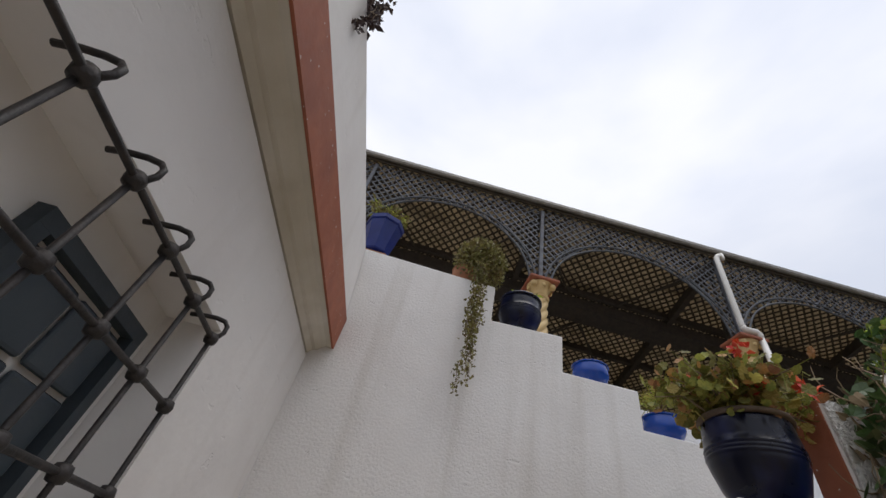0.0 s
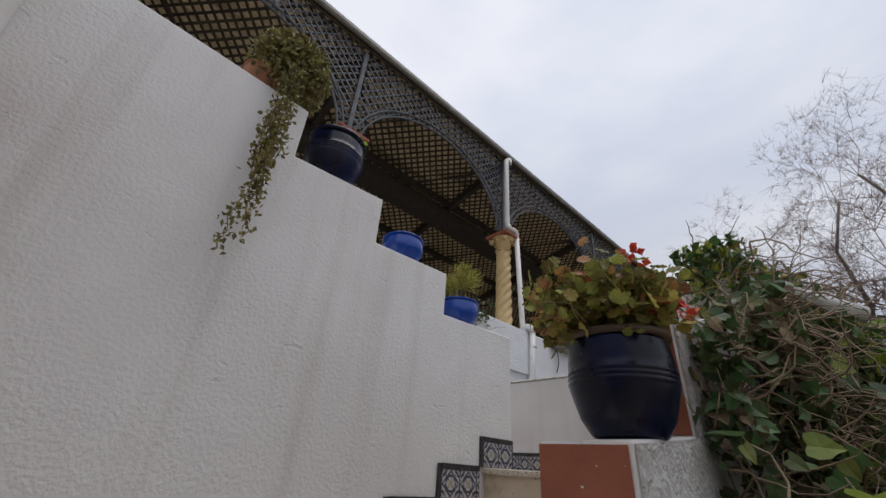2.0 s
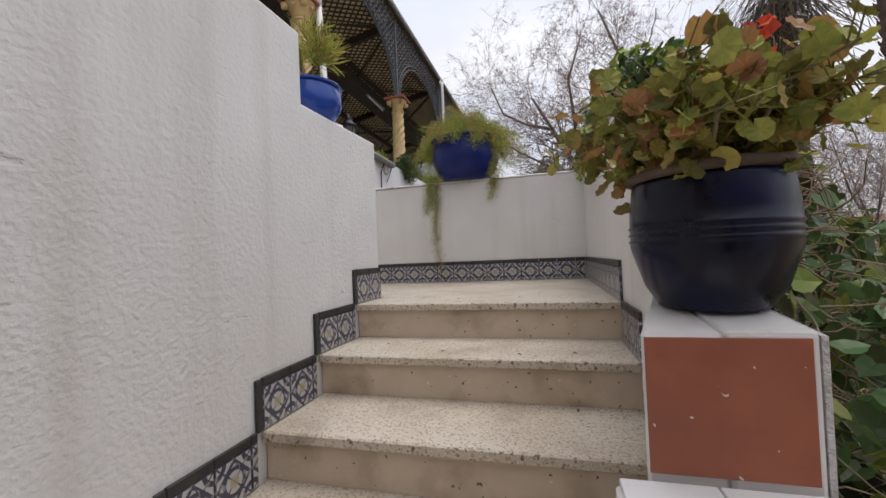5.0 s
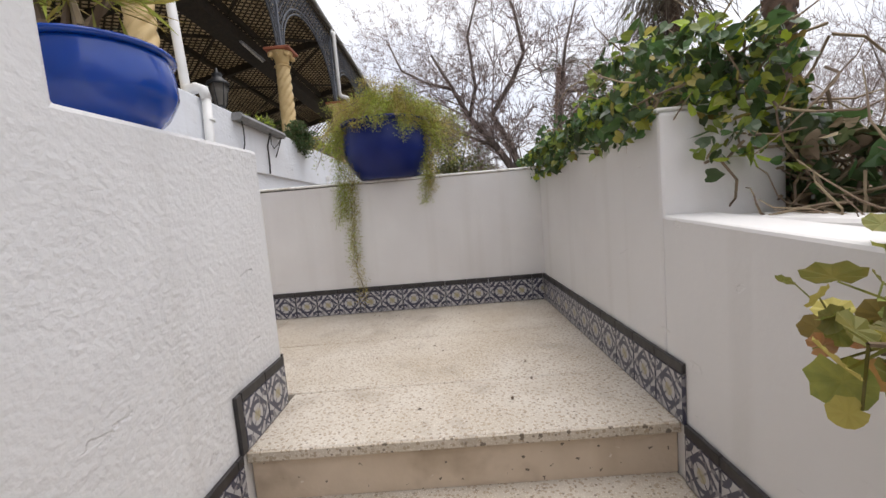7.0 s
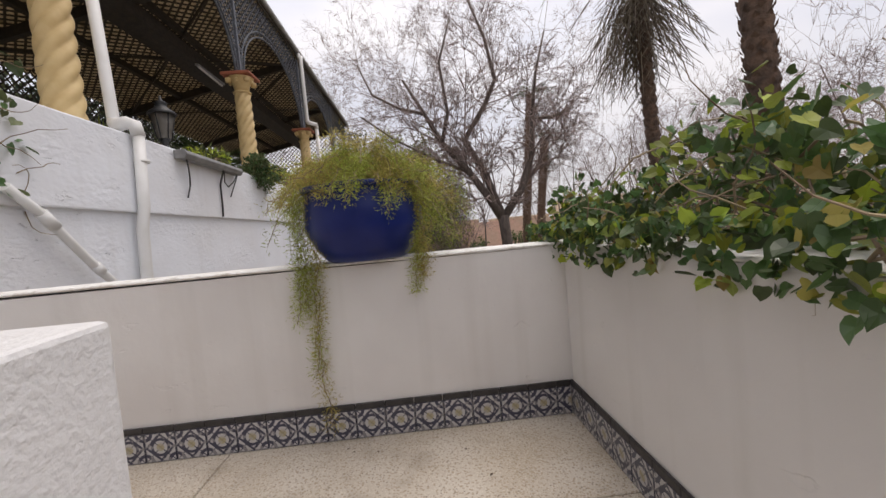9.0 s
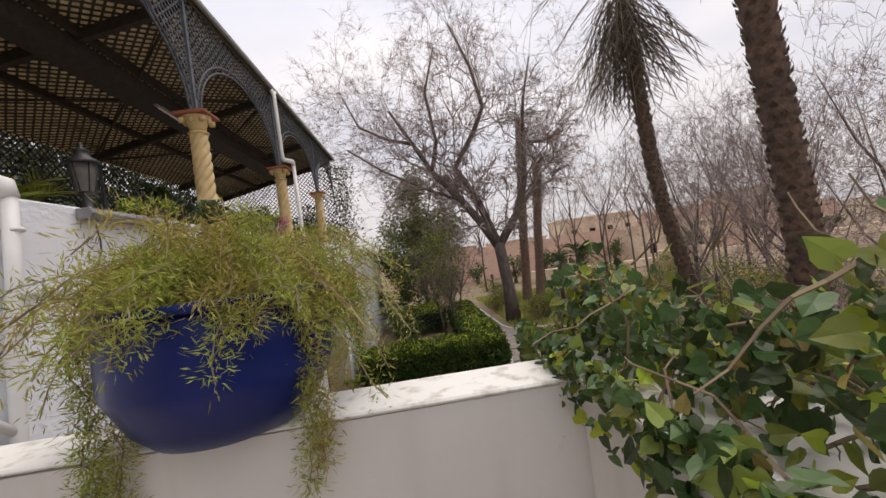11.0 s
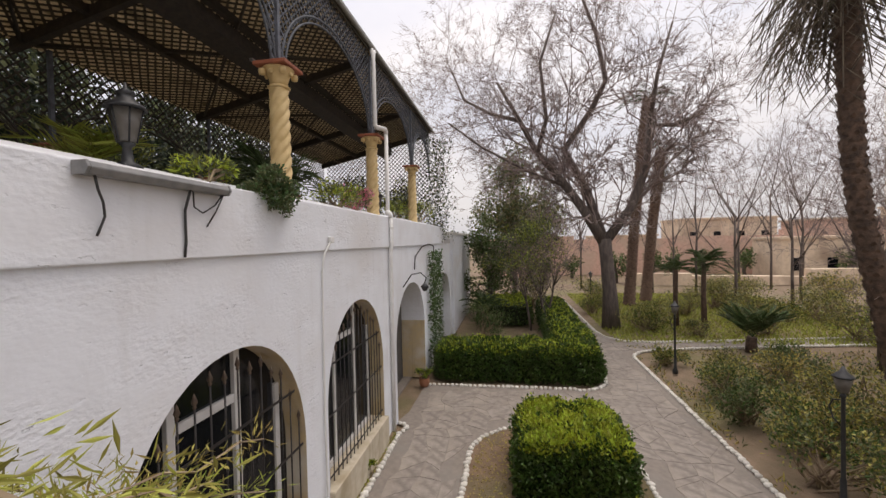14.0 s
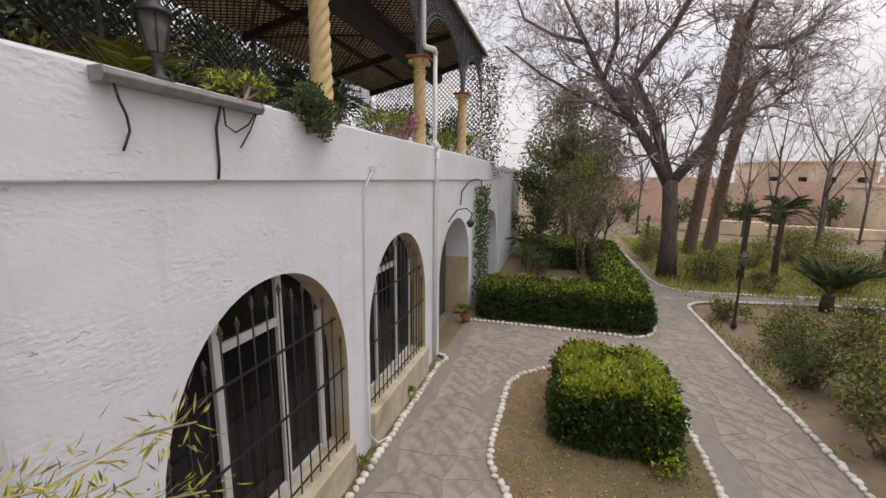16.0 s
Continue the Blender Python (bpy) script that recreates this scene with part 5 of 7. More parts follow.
# ---- arched windows in the facade ----
def arched_window(cx, hw, spring, apex, sill, bars):
    t = thing("window_arched", "white-framed arched window with dark glass", "window", "arched windows", kind="structure")
    y = Y_FACADE + 0.30
    n = 24
    outline = [(cx - hw, sill + 0.02)] + [(cx - hw * math.cos(math.pi * i / n), arch_z(cx - hw * math.cos(math.pi * i / n), cx, hw, spring, apex)) for i in range(n + 1)] + [(cx + hw, sill + 0.02)]
    bm = bm_prism(outline, "y", y + 0.03, y + 0.04)
    part("pane", bm, M["black_glass"], t, "dark reflecting glass")

    def upright(x, w, top=None):
        z1 = min(arch_z(x - w / 2, cx, hw, spring, apex), arch_z(x + w / 2, cx, hw, spring, apex)) - 0.005
        part("frame", soft(bm_box(x - w / 2, x + w / 2, y - 0.03, y + 0.029, sill + 0.02, top or z1), 0.006), M["window_white"], t)
    for x in (cx - hw + 0.05, cx - 0.58, cx + 0.38, cx + hw - 0.28):
        upright(x, 0.10)
    part("frame", soft(bm_box(cx - 0.53, cx + 0.33, y - 0.025, y + 0.028, 1.50, 1.60), 0.006), M["window_white"], t)
    part("frame", soft(bm_box(cx - hw + 0.1, cx + hw - 0.33, y - 0.02, y + 0.027, sill + 0.02, sill + 0.14), 0.006), M["window_white"], t)
    for x0, x1 in ((cx - 0.53, cx + 0.33), (cx + 0.43, cx + hw - 0.33)):
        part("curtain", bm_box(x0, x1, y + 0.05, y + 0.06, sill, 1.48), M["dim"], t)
    g = thing("arch_grille", "black iron grille with spear tips before an arched window", "grille", "arched window grilles")
    gy = Y_FACADE + 0.06
    spear = mesh_of("spear_tip", bm_lathe([(0.006, 0.0), (0.022, 0.02), (0.012, 0.035), (0.03, 0.07), (0.018, 0.11), (0.003, 0.16)], 8), M["rim"])
    k = int((2 * hw - 0.1) / bars)
    for i in range(k):
        x = cx - hw + 0.11 + i * (2 * hw - 0.2) / (k - 1)
        top = arch_z(x, cx, hw, spring, apex) - 0.30 + (0.05 if i % 2 else -0.04)
        if top < sill + 0.4:
            continue
        bar = part("bar", bm_tube([(x, gy, sill + 0.012), (x, gy, top)], 0.010, 6), M["iron"], g)
        o = new("spear_tip", spear)
        o.parent, o.location = bar, (x, gy, top - 0.01)
    for z in (sill + 0.16, 0.45, 1.30):
        xs = [cx - hw + 0.02 + (2 * hw - 0.04) * i / 60 for i in range(61)]
        xs = [x for x in xs if arch_z(x, cx, hw, spring, apex) > z + 0.02]
        part("cross_bar", bm_box(xs[0], xs[-1], gy - 0.022, gy - 0.011, z - 0.016, z + 0.016), M["iron"], g)


arched_window(*ARCHES[0], 0.19)
arched_window(*ARCHES[1], 0.17)
structure("wall_passage", bm_box(14.0, 18.6, Y_FACADE + 0.87, Y_FACADE + 0.90, GARDEN, LEDGE - 0.02), M["whitewash"], "whitewashed wall inside the passage arch")
# The dark leaf stands in for the passage's unlit depth.
d = thing("door_1", "door filling the passage arch, coloured as dark as its shade", "door", kind="structure")
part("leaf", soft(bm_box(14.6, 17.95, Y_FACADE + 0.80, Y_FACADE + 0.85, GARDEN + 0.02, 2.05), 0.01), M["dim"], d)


# ---- pots and their plants ----
def pot(label, at, r, h, material, shape="round", ribs=True, rim=None):
    t = thing("flower_pot", label, "flower pot", "", at)
    if shape == "round":
        prof = [(r * 0.60, 0.0), (r * 0.66, 0.02 * h), (r * 0.82, 0.16 * h), (r * 0.95, 0.38 * h), (r * 0.985, 0.45 * h)]
        if ribs:
            for z in (0.48, 0.53, 0.58):
                prof += [(r * 0.985, z * h), (r * 1.012, (z + 0.015) * h), (r * 0.985, (z + 0.03) * h)]
        prof += [(r * 0.98, 0.70 * h), (r * 0.94, 0.90 * h), (r * 0.93, 0.93 * h)]
        bowl = part("bowl", bm_lathe(prof, 36), material, t)
        part("rim", bm_lathe([(r * 0.93, 0.931 * h), (r * 1.0, 0.94 * h), (r * 1.02, 0.97 * h), (r * 1.0, h), (r * 0.90, h), (r * 0.87, 0.94 * h)], 36), rim or material, bowl)
        part("soil", bm_lathe([(r * 0.86, 0.90 * h), (r * 0.86, 0.945 * h)], 24), M["soil"], t)
    else:
        bm = bm_lathe([(r * 0.62, 0.0), (r * 0.70, 0.03 * h), (r * 0.98, 0.85 * h)], 8)
        for f in bm.faces:
            f.smooth = False
        part("bowl", bm, material, t)
        bm = bm_lathe([(r * 1.0, 0.851 * h), (r * 1.06, 0.88 * h), (r * 1.06, h), (r * 0.9, h), (r * 0.86, 0.9 * h)], 8)
        for f in bm.faces:
            f.smooth = False
        part("rim", bm, material, t)
        part("soil", bm_lathe([(r * 0.85, 0.86 * h), (r * 0.85, 0.905 * h)], 8), M["soil"], t)
    return t


pot("large navy glazed pot on the parapet block", (1.612, 1.645, 1.888), 0.168, 0.312, M["navy"], rim=M["rim"])
pot("octagonal cobalt glazed pot beside the house eave", (-0.37, 3.13, 3.742), 0.185, 0.40, M["blue_pot"], "octagon")
pot("shallow clay pot under a trailing plant on the wall", (0.52, 3.14, 3.665), 0.13, 0.18, M["clay"], ribs=False)
pot("dark navy ribbed pot on the stepped wall", (1.08, 3.13, 3.335), 0.19, 0.33, M["navy"])
pot("low cobalt glazed pot on the stepped wall", (1.72, 3.12, 3.018), 0.15, 0.165, M["cobalt"], ribs=False)
pot("round cobalt glazed pot on the stepped wall", (2.315, 3.125, 2.722), 0.158, 0.175, M["cobalt"], ribs=False)
pot("large ultramarine pot on the back parapet", (4.20, 2.72, 2.717), 0.31, 0.38, M["blue_pot"], ribs=False)
pot("small terracotta pot at the passage arch", (17.2, 4.98, GARDEN), 0.17, 0.30, M["clay"], ribs=False)
bush("potted_shrub", "small green potted shrub by the passage", "plant", (17.2, 4.98, GARDEN + 0.28), 0.24, 0.35, 500, 0.07, [M["hedge"], M["lime"]])
bm = soft(bm_box(-0.50, -0.25, 3.05, 3.22, 3.688, 3.741), 0.01)
tagged(part("brick_shim", bm, M["clay"]), "broken terracotta brick under a pot", "brick")


def geranium(at, r, h, n, size):
    t = thing("geranium", "leggy geranium with green and reddened leaves and red blooms", "plant", "", at)
    k = 34
    a = rng.uniform(0, 2 * math.pi, k)
    out = rng.uniform(0.3, 1.0, k) * r
    base = np.stack([0.3 * out * np.cos(a), 0.3 * out * np.sin(a), np.zeros(k)], 1)
    tip = np.stack([out * np.cos(a), out * np.sin(a), h * rng.uniform(0.30, 0.95, k) * (1.15 - 0.5 * out / r)], 1)
    mid = 0.5 * (base + tip) + np.array([0, 0, 0.25 * h])
    from_lists("stems", [stick_arrays(base, mid, 0.005, 0.004, 5), stick_arrays(mid, tip, 0.004, 0.0025, 5)], M["vine"], t)
    w = rng.integers(0, k, n)
    s = rng.random((n, 1))
    p = np.where(s < 0.5, base[w] + (mid[w] - base[w]) * s * 2, mid[w] + (tip[w] - mid[w]) * (s - 0.5) * 2)
    off = rand_dirs(n, 0.1) * rng.uniform(0.02, 0.10, (n, 1))
    from_lists("stalks", [stick_arrays(p, p + off, 0.0018, 0.0014, 3)], M["geranium"], t)
    q = p + off
    low = rng.random(n) + 0.35 * (q[:, 2] < 0.12)
    for sel, m, nm in ((low < 0.82, M["geranium"], "leaves"), ((low >= 0.82) & (low < 1.0), M["geranium_red"], "reddened_leaves"), (low >= 1.0, M["fern_dry"], "yellow_leaves")):
        if sel.any():
            c = int(sel.sum())
            v, f = broad_arrays(q[sel], unit(off[sel] + 0.5 * rand_dirs(c)), unit(rand_dirs(c) + np.array([-0.2, 0, 0.9])), rng.uniform(0.6, 1.3, c) * size, True)
            o = from_arrays(nm, v, f, m, t)
            o["kind"] = "stuff"
    for x, y, z in ((-0.02, -0.12, 0.29), (0.15, -0.20, 0.12), (-0.05, -0.16, 0.10), (-0.16, 0.02, 0.16)):
        c = 16
        o3 = np.array([x, y, z]) + rand_dirs(c) * 0.028
        v, f = leaf_arrays(o3, rand_dirs(c, 0.4), rand_dirs(c), 0.035, 0.03)
        o = from_arrays("bloom", v, f, M["flower"], t, "scarlet flower head")
        o["kind"] = "stuff"
    return t


geranium((1.625, 1.65, 2.195), 0.36, 0.225, 1000, 0.043)


def trailing(label, at, r, top, hang, strands, n, size, m, wall_y=None, width=0.12):
    """A clump with strands that hang down from its front edge."""
    t = thing("trailing_plant", label, "plant", "", at)
    p = rand_dirs(n, 0.4) * (rng.random((n, 1)) ** 0.4) * np.array([r, r * 0.8, top * 0.5]) + np.array([0, 0, top * 0.45])
    items = [leaf_arrays(p, rand_dirs(n, 0.2), rand_dirs(n, 0.8), rng.uniform(0.6, 1.3, n) * size, rng.uniform(0.5, 0.8, n) * size)]
    sticks = []
    for k in range(strands):
        x = rng.normal() * width
        ln = hang * rng.uniform(0.45, 1.0)
        m2 = max(6, int(ln / 0.035))
        zz = np.linspace(0.08, -ln, m2)
        path = np.stack([x + 0.022 * np.sin(zz * 7 + k) + 0.010 * rng.normal(size=m2) + 0.25 * width * np.minimum(0, zz), -r * 0.8 - 0.03 * np.minimum(1, np.maximum(0, -zz)) + 0.012 * rng.normal(size=m2), zz], 1)
        sticks.append(stick_arrays(path[:-1], path[1:], 0.003, 0.003, 3))
        c = m2 * 5
        q = path[rng.integers(0, m2, c)] + rng.normal(size=(c, 3)) * 0.014
        items.append(leaf_arrays(q, rand_dirs(c), rand_dirs(c), rng.uniform(0.5, 1.0, c) * size, rng.uniform(0.4, 0.7, c) * size))
    o = from_lists("foliage", items, m, t)
    o["kind"] = "stuff"
    if sticks:
        from_lists("runners", sticks, M["vine"], t)
    return t


trailing("bushy succulent trailing down the white wall", (0.64, 3.07, 3.66), 0.26, 0.60, 1.20, 9, 3900, 0.040, M["succulent"], width=0.035)
trailing("dark sedum hanging over the roof edge", (-0.56, 1.08, 3.63), 0.10, 0.20, 0.30, 8, 300, 0.05, M["succulent_dark"], width=0.12)
bush("grass_tuft", "dry yellow grass tuft in a blue pot", "plant", (2.315, 3.125, 2.88), 0.15, 0.30, 600, 0.10, [M["fern_dry"], M["fern"]], 0.08, 6)
bush("potted_plant", "small yellowing plant in a cobalt pot", "plant", (-0.37, 3.13, 4.115), 0.20, 0.36, 300, 0.06, [M["fern"], M["succulent"]], 0.5, 6)
bush("potted_plant", "sparse green plant in a navy pot", "plant", (1.08, 3.13, 3.63), 0.14, 0.16, 160, 0.05, [M["lime"], M["fern"]], 0.5, 5)


def asparagus_fern(at, n_arch, strands):
    t = thing("asparagus_fern", "feathery yellow-green asparagus fern spilling over a pot", "plant", "", at)
    paths = []
    for k in range(n_arch):
        a = rng.uniform(0, 2 * math.pi)
        ln = rng.uniform(0.22, 0.62) * (1.2 if math.cos(a) > 0.2 else 0.95)
        lift = rng.uniform(0.10, 0.34)
        if math.cos(a) > 0.1 and math.sin(a) < 0.6:
            ln = ln * 0.80
        if k < 34:
            a, ln, lift = rng.uniform(-0.1, 0.7), rng.uniform(0.55, 0.93), rng.uniform(0.03, 0.09)
        elif k < 80:
            a, ln, lift = rng.uniform(-2.9, -1.1), rng.uniform(0.25, 0.42), rng.uniform(0.06, 0.16)
        s = np.linspace(0, 1, 14)[:, None]
        d = np.array([[math.cos(a), math.sin(a), 0.0]])
        drop = rng.uniform(0.0, 0.22) + (0.25 * rng.random() if abs(math.sin(a)) > 0.85 and k >= 80 else 0.10 if k < 34 else 0.0)
        paths.append(d * ln * s + np.array([[0, 0, 1.0]]) * (lift * 2.2 * s - (lift * 1.6 + drop) * s ** 2.2) + rng.normal(size=(14, 3)) * 0.008)
    for x, y, ln in strands:
        zz = np.linspace(0.05, -ln, 34)
        paths.append(np.stack([x + 0.01 * rng.normal(size=34), y + 0.02 * np.sin(zz * 6) + 0.008 * rng.normal(size=34), zz], 1))
    sticks, green, dry = [], [], []
    for k, P in enumerate(paths):
        sticks.append(stick_arrays(P[:-1], P[1:], 0.0022, 0.0018, 3))
        hang = k >= n_arch
        c = len(P) * (38 if hang else 40)
        w = rng.random((c, 1)) * (len(P) - 1.001)
        i = w[:, 0].astype(int)
        q = P[i] + (P[i + 1] - P[i]) * (w - i[:, None])
        out = unit(rand_dirs(c) + np.array([0, 0, -0.1]))
        q2 = q + out * rng.uniform(0.0, 0.05, (c, 1))
        item = leaf_arrays(q2, unit(out + 0.6 * rand_dirs(c)), rand_dirs(c), rng.uniform(0.014, 0.032, c), 0.0036)
        (dry if k % 3 == 0 else green).append(item)
    from_lists("stems", sticks, M["vine"], t)
    for items, m, nm in ((green, M["fern"], "needles"), (dry, M["fern_dry"], "yellowed_needles")):
        o = from_lists(nm, items, m, t)
        o["kind"] = "stuff"
    return t


asparagus_fern((4.235, 2.70, 3.05), 210, [(-0.17, 0.27, 1.16), (-0.165, 0.285, 0.9), (-0.17, -0.22, 0.50), (-0.165, -0.25, 0.44), (-0.16, 0.36, 0.62), (-0.17, 0.33, 0.55)])


# ---- climbers ----
def climber(label, sampler, n, size, materials, shares, stems=0, broad=True, face=(0, 1, 0)):
    """Leaves over the places that sampler gives, and the tangle of stems behind them."""
    t = thing("ivy", label, "climber")
    p = sampler(n)
    r = rng.random(n)
    lo = 0.0
    for m, s in zip(materials, shares):
        sel = (r >= lo) & (r < lo + s)
        lo += s
        c = int(sel.sum())
        if not c:
            continue
        nn = unit(0.7 * rand_dirs(c) + np.array([0, 0, 0.55]) + 0.55 * np.array(face))
        d = unit(rand_dirs(c) + np.array([0, 0, -0.5]))
        L = rng.uniform(0.55, 1.35, c) * size
        v, f = broad_arrays(p[sel], d, nn, L) if broad else leaf_arrays(p[sel], d, nn, L, L * 0.6)
        o = from_arrays("leaves", v, f, m, t)
        o["kind"] = "stuff"
    if stems:
        a = sampler(stems) - np.array([0, 0, 0.04]) - 0.06 * np.array(face)
        d = unit(rand_dirs(stems) + np.array([0.6, -0.2, -0.35]))
        items = []
        for k in range(6):
            d = unit(d + 0.55 * rand_dirs(stems))
            b = a + d * rng.uniform(0.03, 0.085, (stems, 1))
            b[:, 1] = np.where((b[:, 1] > 1.52) & (b[:, 2] < 2.76) & (b[:, 1] < 2.2), a[:, 1], b[:, 1])
            items.append(stick_arrays(a, b, 0.0045 - 0.0005 * k, 0.004 - 0.0005 * k, 4))
            a = b
        o = from_lists("stems", items, M["vine"], t)
        o["kind"] = "stuff"
    return t


def over_parapet(n):
    x = 2.45 + 2.15 * rng.random(n)
    crest = 2.85 + 0.22 * np.exp(-((x - 3.2) / 0.4) ** 2) + 0.10 * np.exp(-((x - 4.4) / 0.3) ** 2)
    y = rng.uniform(0.85, 1.62, n)
    z = crest + 0.06 * rng.normal(size=n) - 0.30 * rng.random(n) ** 2 - 1.3 * np.maximum(0, 1.42 - y)
    inner = rng.random(n) < 0.13
    y = np.where(inner, rng.uniform(1.70, 1.76, n), y)
    z = np.where(inner, 2.81 - 0.17 * rng.random(n) ** 2.0, z)
    z = np.where((y > 1.50) & ~inner & (z < 2.74), 2.74 + 0.12 * rng.random(n), z)
    end = x < 2.56
    y = np.where(end, rng.uniform(1.34, 1.64, n), y)
    z = np.where(end, 2.52 + 0.44 * rng.random(n) ** 0.6 - 0.5 * (2.56 - x), z)
    return np.stack([x, y, z], 1)


climber("dark ivy with young green leaves spilling over the parapet", over_parapet, 6600, 0.039, [M["ivy"], M["ivy_young"], M["lime"], M["fern_dry"]], (0.68, 0.19, 0.09, 0.04), 420)


def outer_bank(n):
    x = 1.6 + 3.6 * rng.random(n)
    u = rng.random(n)
    y = 1.42 - 1.2 * u
    top = 2.50 - 0.75 * np.maximum(0, 2.6 - x) - 0.55 * u
    z = top - rng.random(n) ** 1.3 * 1.9
    return np.stack([x, y, z + 0.05 * rng.normal(size=n)], 1)


climber("tangled vines with broad leaves outside the parapet", outer_bank, 4200, 0.085, [M["ivy"], M["ivy_young"], M["olive"]], (0.6, 0.25, 0.15), 1500, face=(-0.6, -0.3, 0))


def parapet_end(n):
    x = 1.92 + 1.0 * rng.random(n)
    y = np.where(x < 2.08, rng.uniform(1.36, 1.52, n), rng.uniform(1.20, 1.36, n))
    z = 2.66 - 0.55 * np.maximum(0, 2.5 - x) - 1.1 * rng.random(n) ** 1.2
    return np.stack([x, y, z], 1)


climber("curtain of brown vine stems and dark leaves at the parapet end", parapet_end, 1500, 0.055, [M["ivy"], M["olive"], M["vine"]], (0.5, 0.2, 0.3), 900, face=(-0.6, -0.3, 0))
# The bank's colour holds the shade of the gaps between the vines.
structure("ground_bank", bm_prism([(1.32, -1.5), (1.25, 1.3), (0.9, 1.2), (0.3, 0.6), (-0.3, -1.5)], "x", 2.5, 5.4), M["hedge_core"], "planted bank behind the parapet, coloured as the shade between its leaves")

# white camera housing among the ivy
t = thing("security_camera", "white metal security camera housing with a hood", "camera")
ca, cb = Vector((2.52, 1.30, 2.62)), Vector((2.72, 1.04, 2.49))
part("housing", bm_tube([ca, ca.lerp(cb, 0.5), cb], 0.034, 12), M["window_white"], t)
part("hood", bm_tube([ca.lerp(cb, 0.02) + Vector((0, 0, 0.012)), cb + 0.1 * (cb - ca) + Vector((0, 0, 0.014))], 0.038, 12), M["window_white"], t)
part("lens", bm_tube([cb + 0.101 * (cb - ca) + Vector((0, 0, 0.006)), cb + 0.108 * (cb - ca) + Vector((0, 0, 0.006))], 0.030, 12), M["black_glass"], t)
part("bracket", bm_tube([ca.lerp(cb, 0.4) - Vector((0, 0, 0.03)), ca.lerp(cb, 0.4) - Vector((0, -0.05, 0.2)), (2.6, 1.5, 2.35)], 0.015, 8), M["fixture"], t)


def facade_creeper(n):
    x = rng.uniform(18.5, 20.6, n)
    z = GARDEN + 4.4 * rng.random(n) ** 0.8
    return np.stack([x, Y_FACADE - 0.05 - 0.22 * rng.random(n), z], 1)


climber("dark creeper on the white facade", facade_creeper, 2600, 0.10, [M["ivy"], M["hedge"]], (0.6, 0.4), 60, broad=False, face=(0, -1, 0))


def eave_creeper(n):
    u = rng.random(n)
    x = 21.4 + 1.4 * u + 0.35 * rng.normal(size=n)
    z = 3.4 + 4.6 * rng.random(n)
    return np.stack([x, 5.35 + 0.35 * rng.normal(size=n), z], 1)


climber("straggling creeper round the pergola end", eave_creeper, 2600, 0.11, [M["pine"], M["olive"]], (0.6, 0.4), 320, broad=False, face=(0, -1, 0))


def stair_creeper(n):
    x = 4.75 + 0.14 * rng.normal(size=n)
    z = 3.25 + 1.0 * rng.random(n)
    return np.stack([x, Y_FACADE - 0.06 - 0.05 * rng.random(n), z], 1)


climber("thin creeper hanging on the facade above the stair", stair_creeper, 46, 0.07, [M["ivy"], M["olive"]], (0.5, 0.5), 16, face=(0, -1, 0))

# planting on the terrace edge
bush("hanging_bush", "dark green bush spilling over the parapet", "bush", (9.08, 5.10, 3.66), 0.36, 0.66, 4600, 0.05, [M["ivy"], M["olive"]], 0.6, 0, lumps=22)
for x, r, h, ms, lab in ((8.6, 0.35, 0.3, ("olive", "lime"), "pale green shrub on the terrace edge"), (12.2, 0.5, 0.45, ("lime", "olive"), "low green plants along the terrace edge"), (13.2, 0.35, 0.5, ("pink", "olive"), "pink flowering shrub on the terrace edge"),
                         (16.6, 0.45, 0.45, ("olive", "fern"), "low green plants along the terrace edge"), (19.6, 0.6, 0.75, ("fern", "olive"), "yellow-green spiky plant on the terrace edge")):
    bush("terrace_plant", lab, "plant", (x, 5.62, 4.12), r, h, 900, 0.09, [M[k] for k in ms], 0.3, 8)


def fan_palm(label, at, height, r, n_leaf, size, m, trunk_r=0.12, low=-0.15, droop=0.42):
    """A short palm: ringed trunk and a head of folded fronds made of many blades."""
    t = thing("palm", label, "palm", "", at)
    part("trunk", bm_tube([(0, 0, 0), (0.03, 0.02, height * 0.5), (0.0, 0.0, height)], [trunk_r * 1.2, trunk_r, trunk_r * 0.9], 10), M["palm_bark"], t)
    items, ribs = [], []
    for k in range(n_leaf):
        a = rng.uniform(0, 2 * math.pi)
        el = rng.uniform(low, 1.25)
        d = np.array([math.cos(a) * math.cos(el), math.sin(a) * math.cos(el), math.sin(el)])
        ln = size * rng.uniform(0.75, 1.1)
        s = np.linspace(0, 1, 12)[:, None]
        P = np.array([[0, 0, height]]) + d * ln * s - np.array([[0, 0, 1]]) * ln * droop * s ** 2.2
        ribs.append(stick_arrays(P[:-1], P[1:], 0.012, 0.008, 3))
        side = unit(np.cross(d, [0, 0, 1.0]))
        c = 56
        i = rng.integers(2, 11, c)
        sg = np.where(rng.random((c, 1)) < 0.5, 1.0, -1.0)
        fwd = unit(P[i] - P[i - 1])
        items.append(leaf_arrays(P[i], unit(side * sg + 0.75 * fwd + np.array([0, 0, 0.15])), rand_dirs(c, 1.5), size * rng.uniform(0.25, 0.40, c), size * 0.03))
    from_lists("frond_ribs", ribs, m, t)
    o = from_lists("fronds", items, m, t)
    o["kind"] = "stuff"
    return t


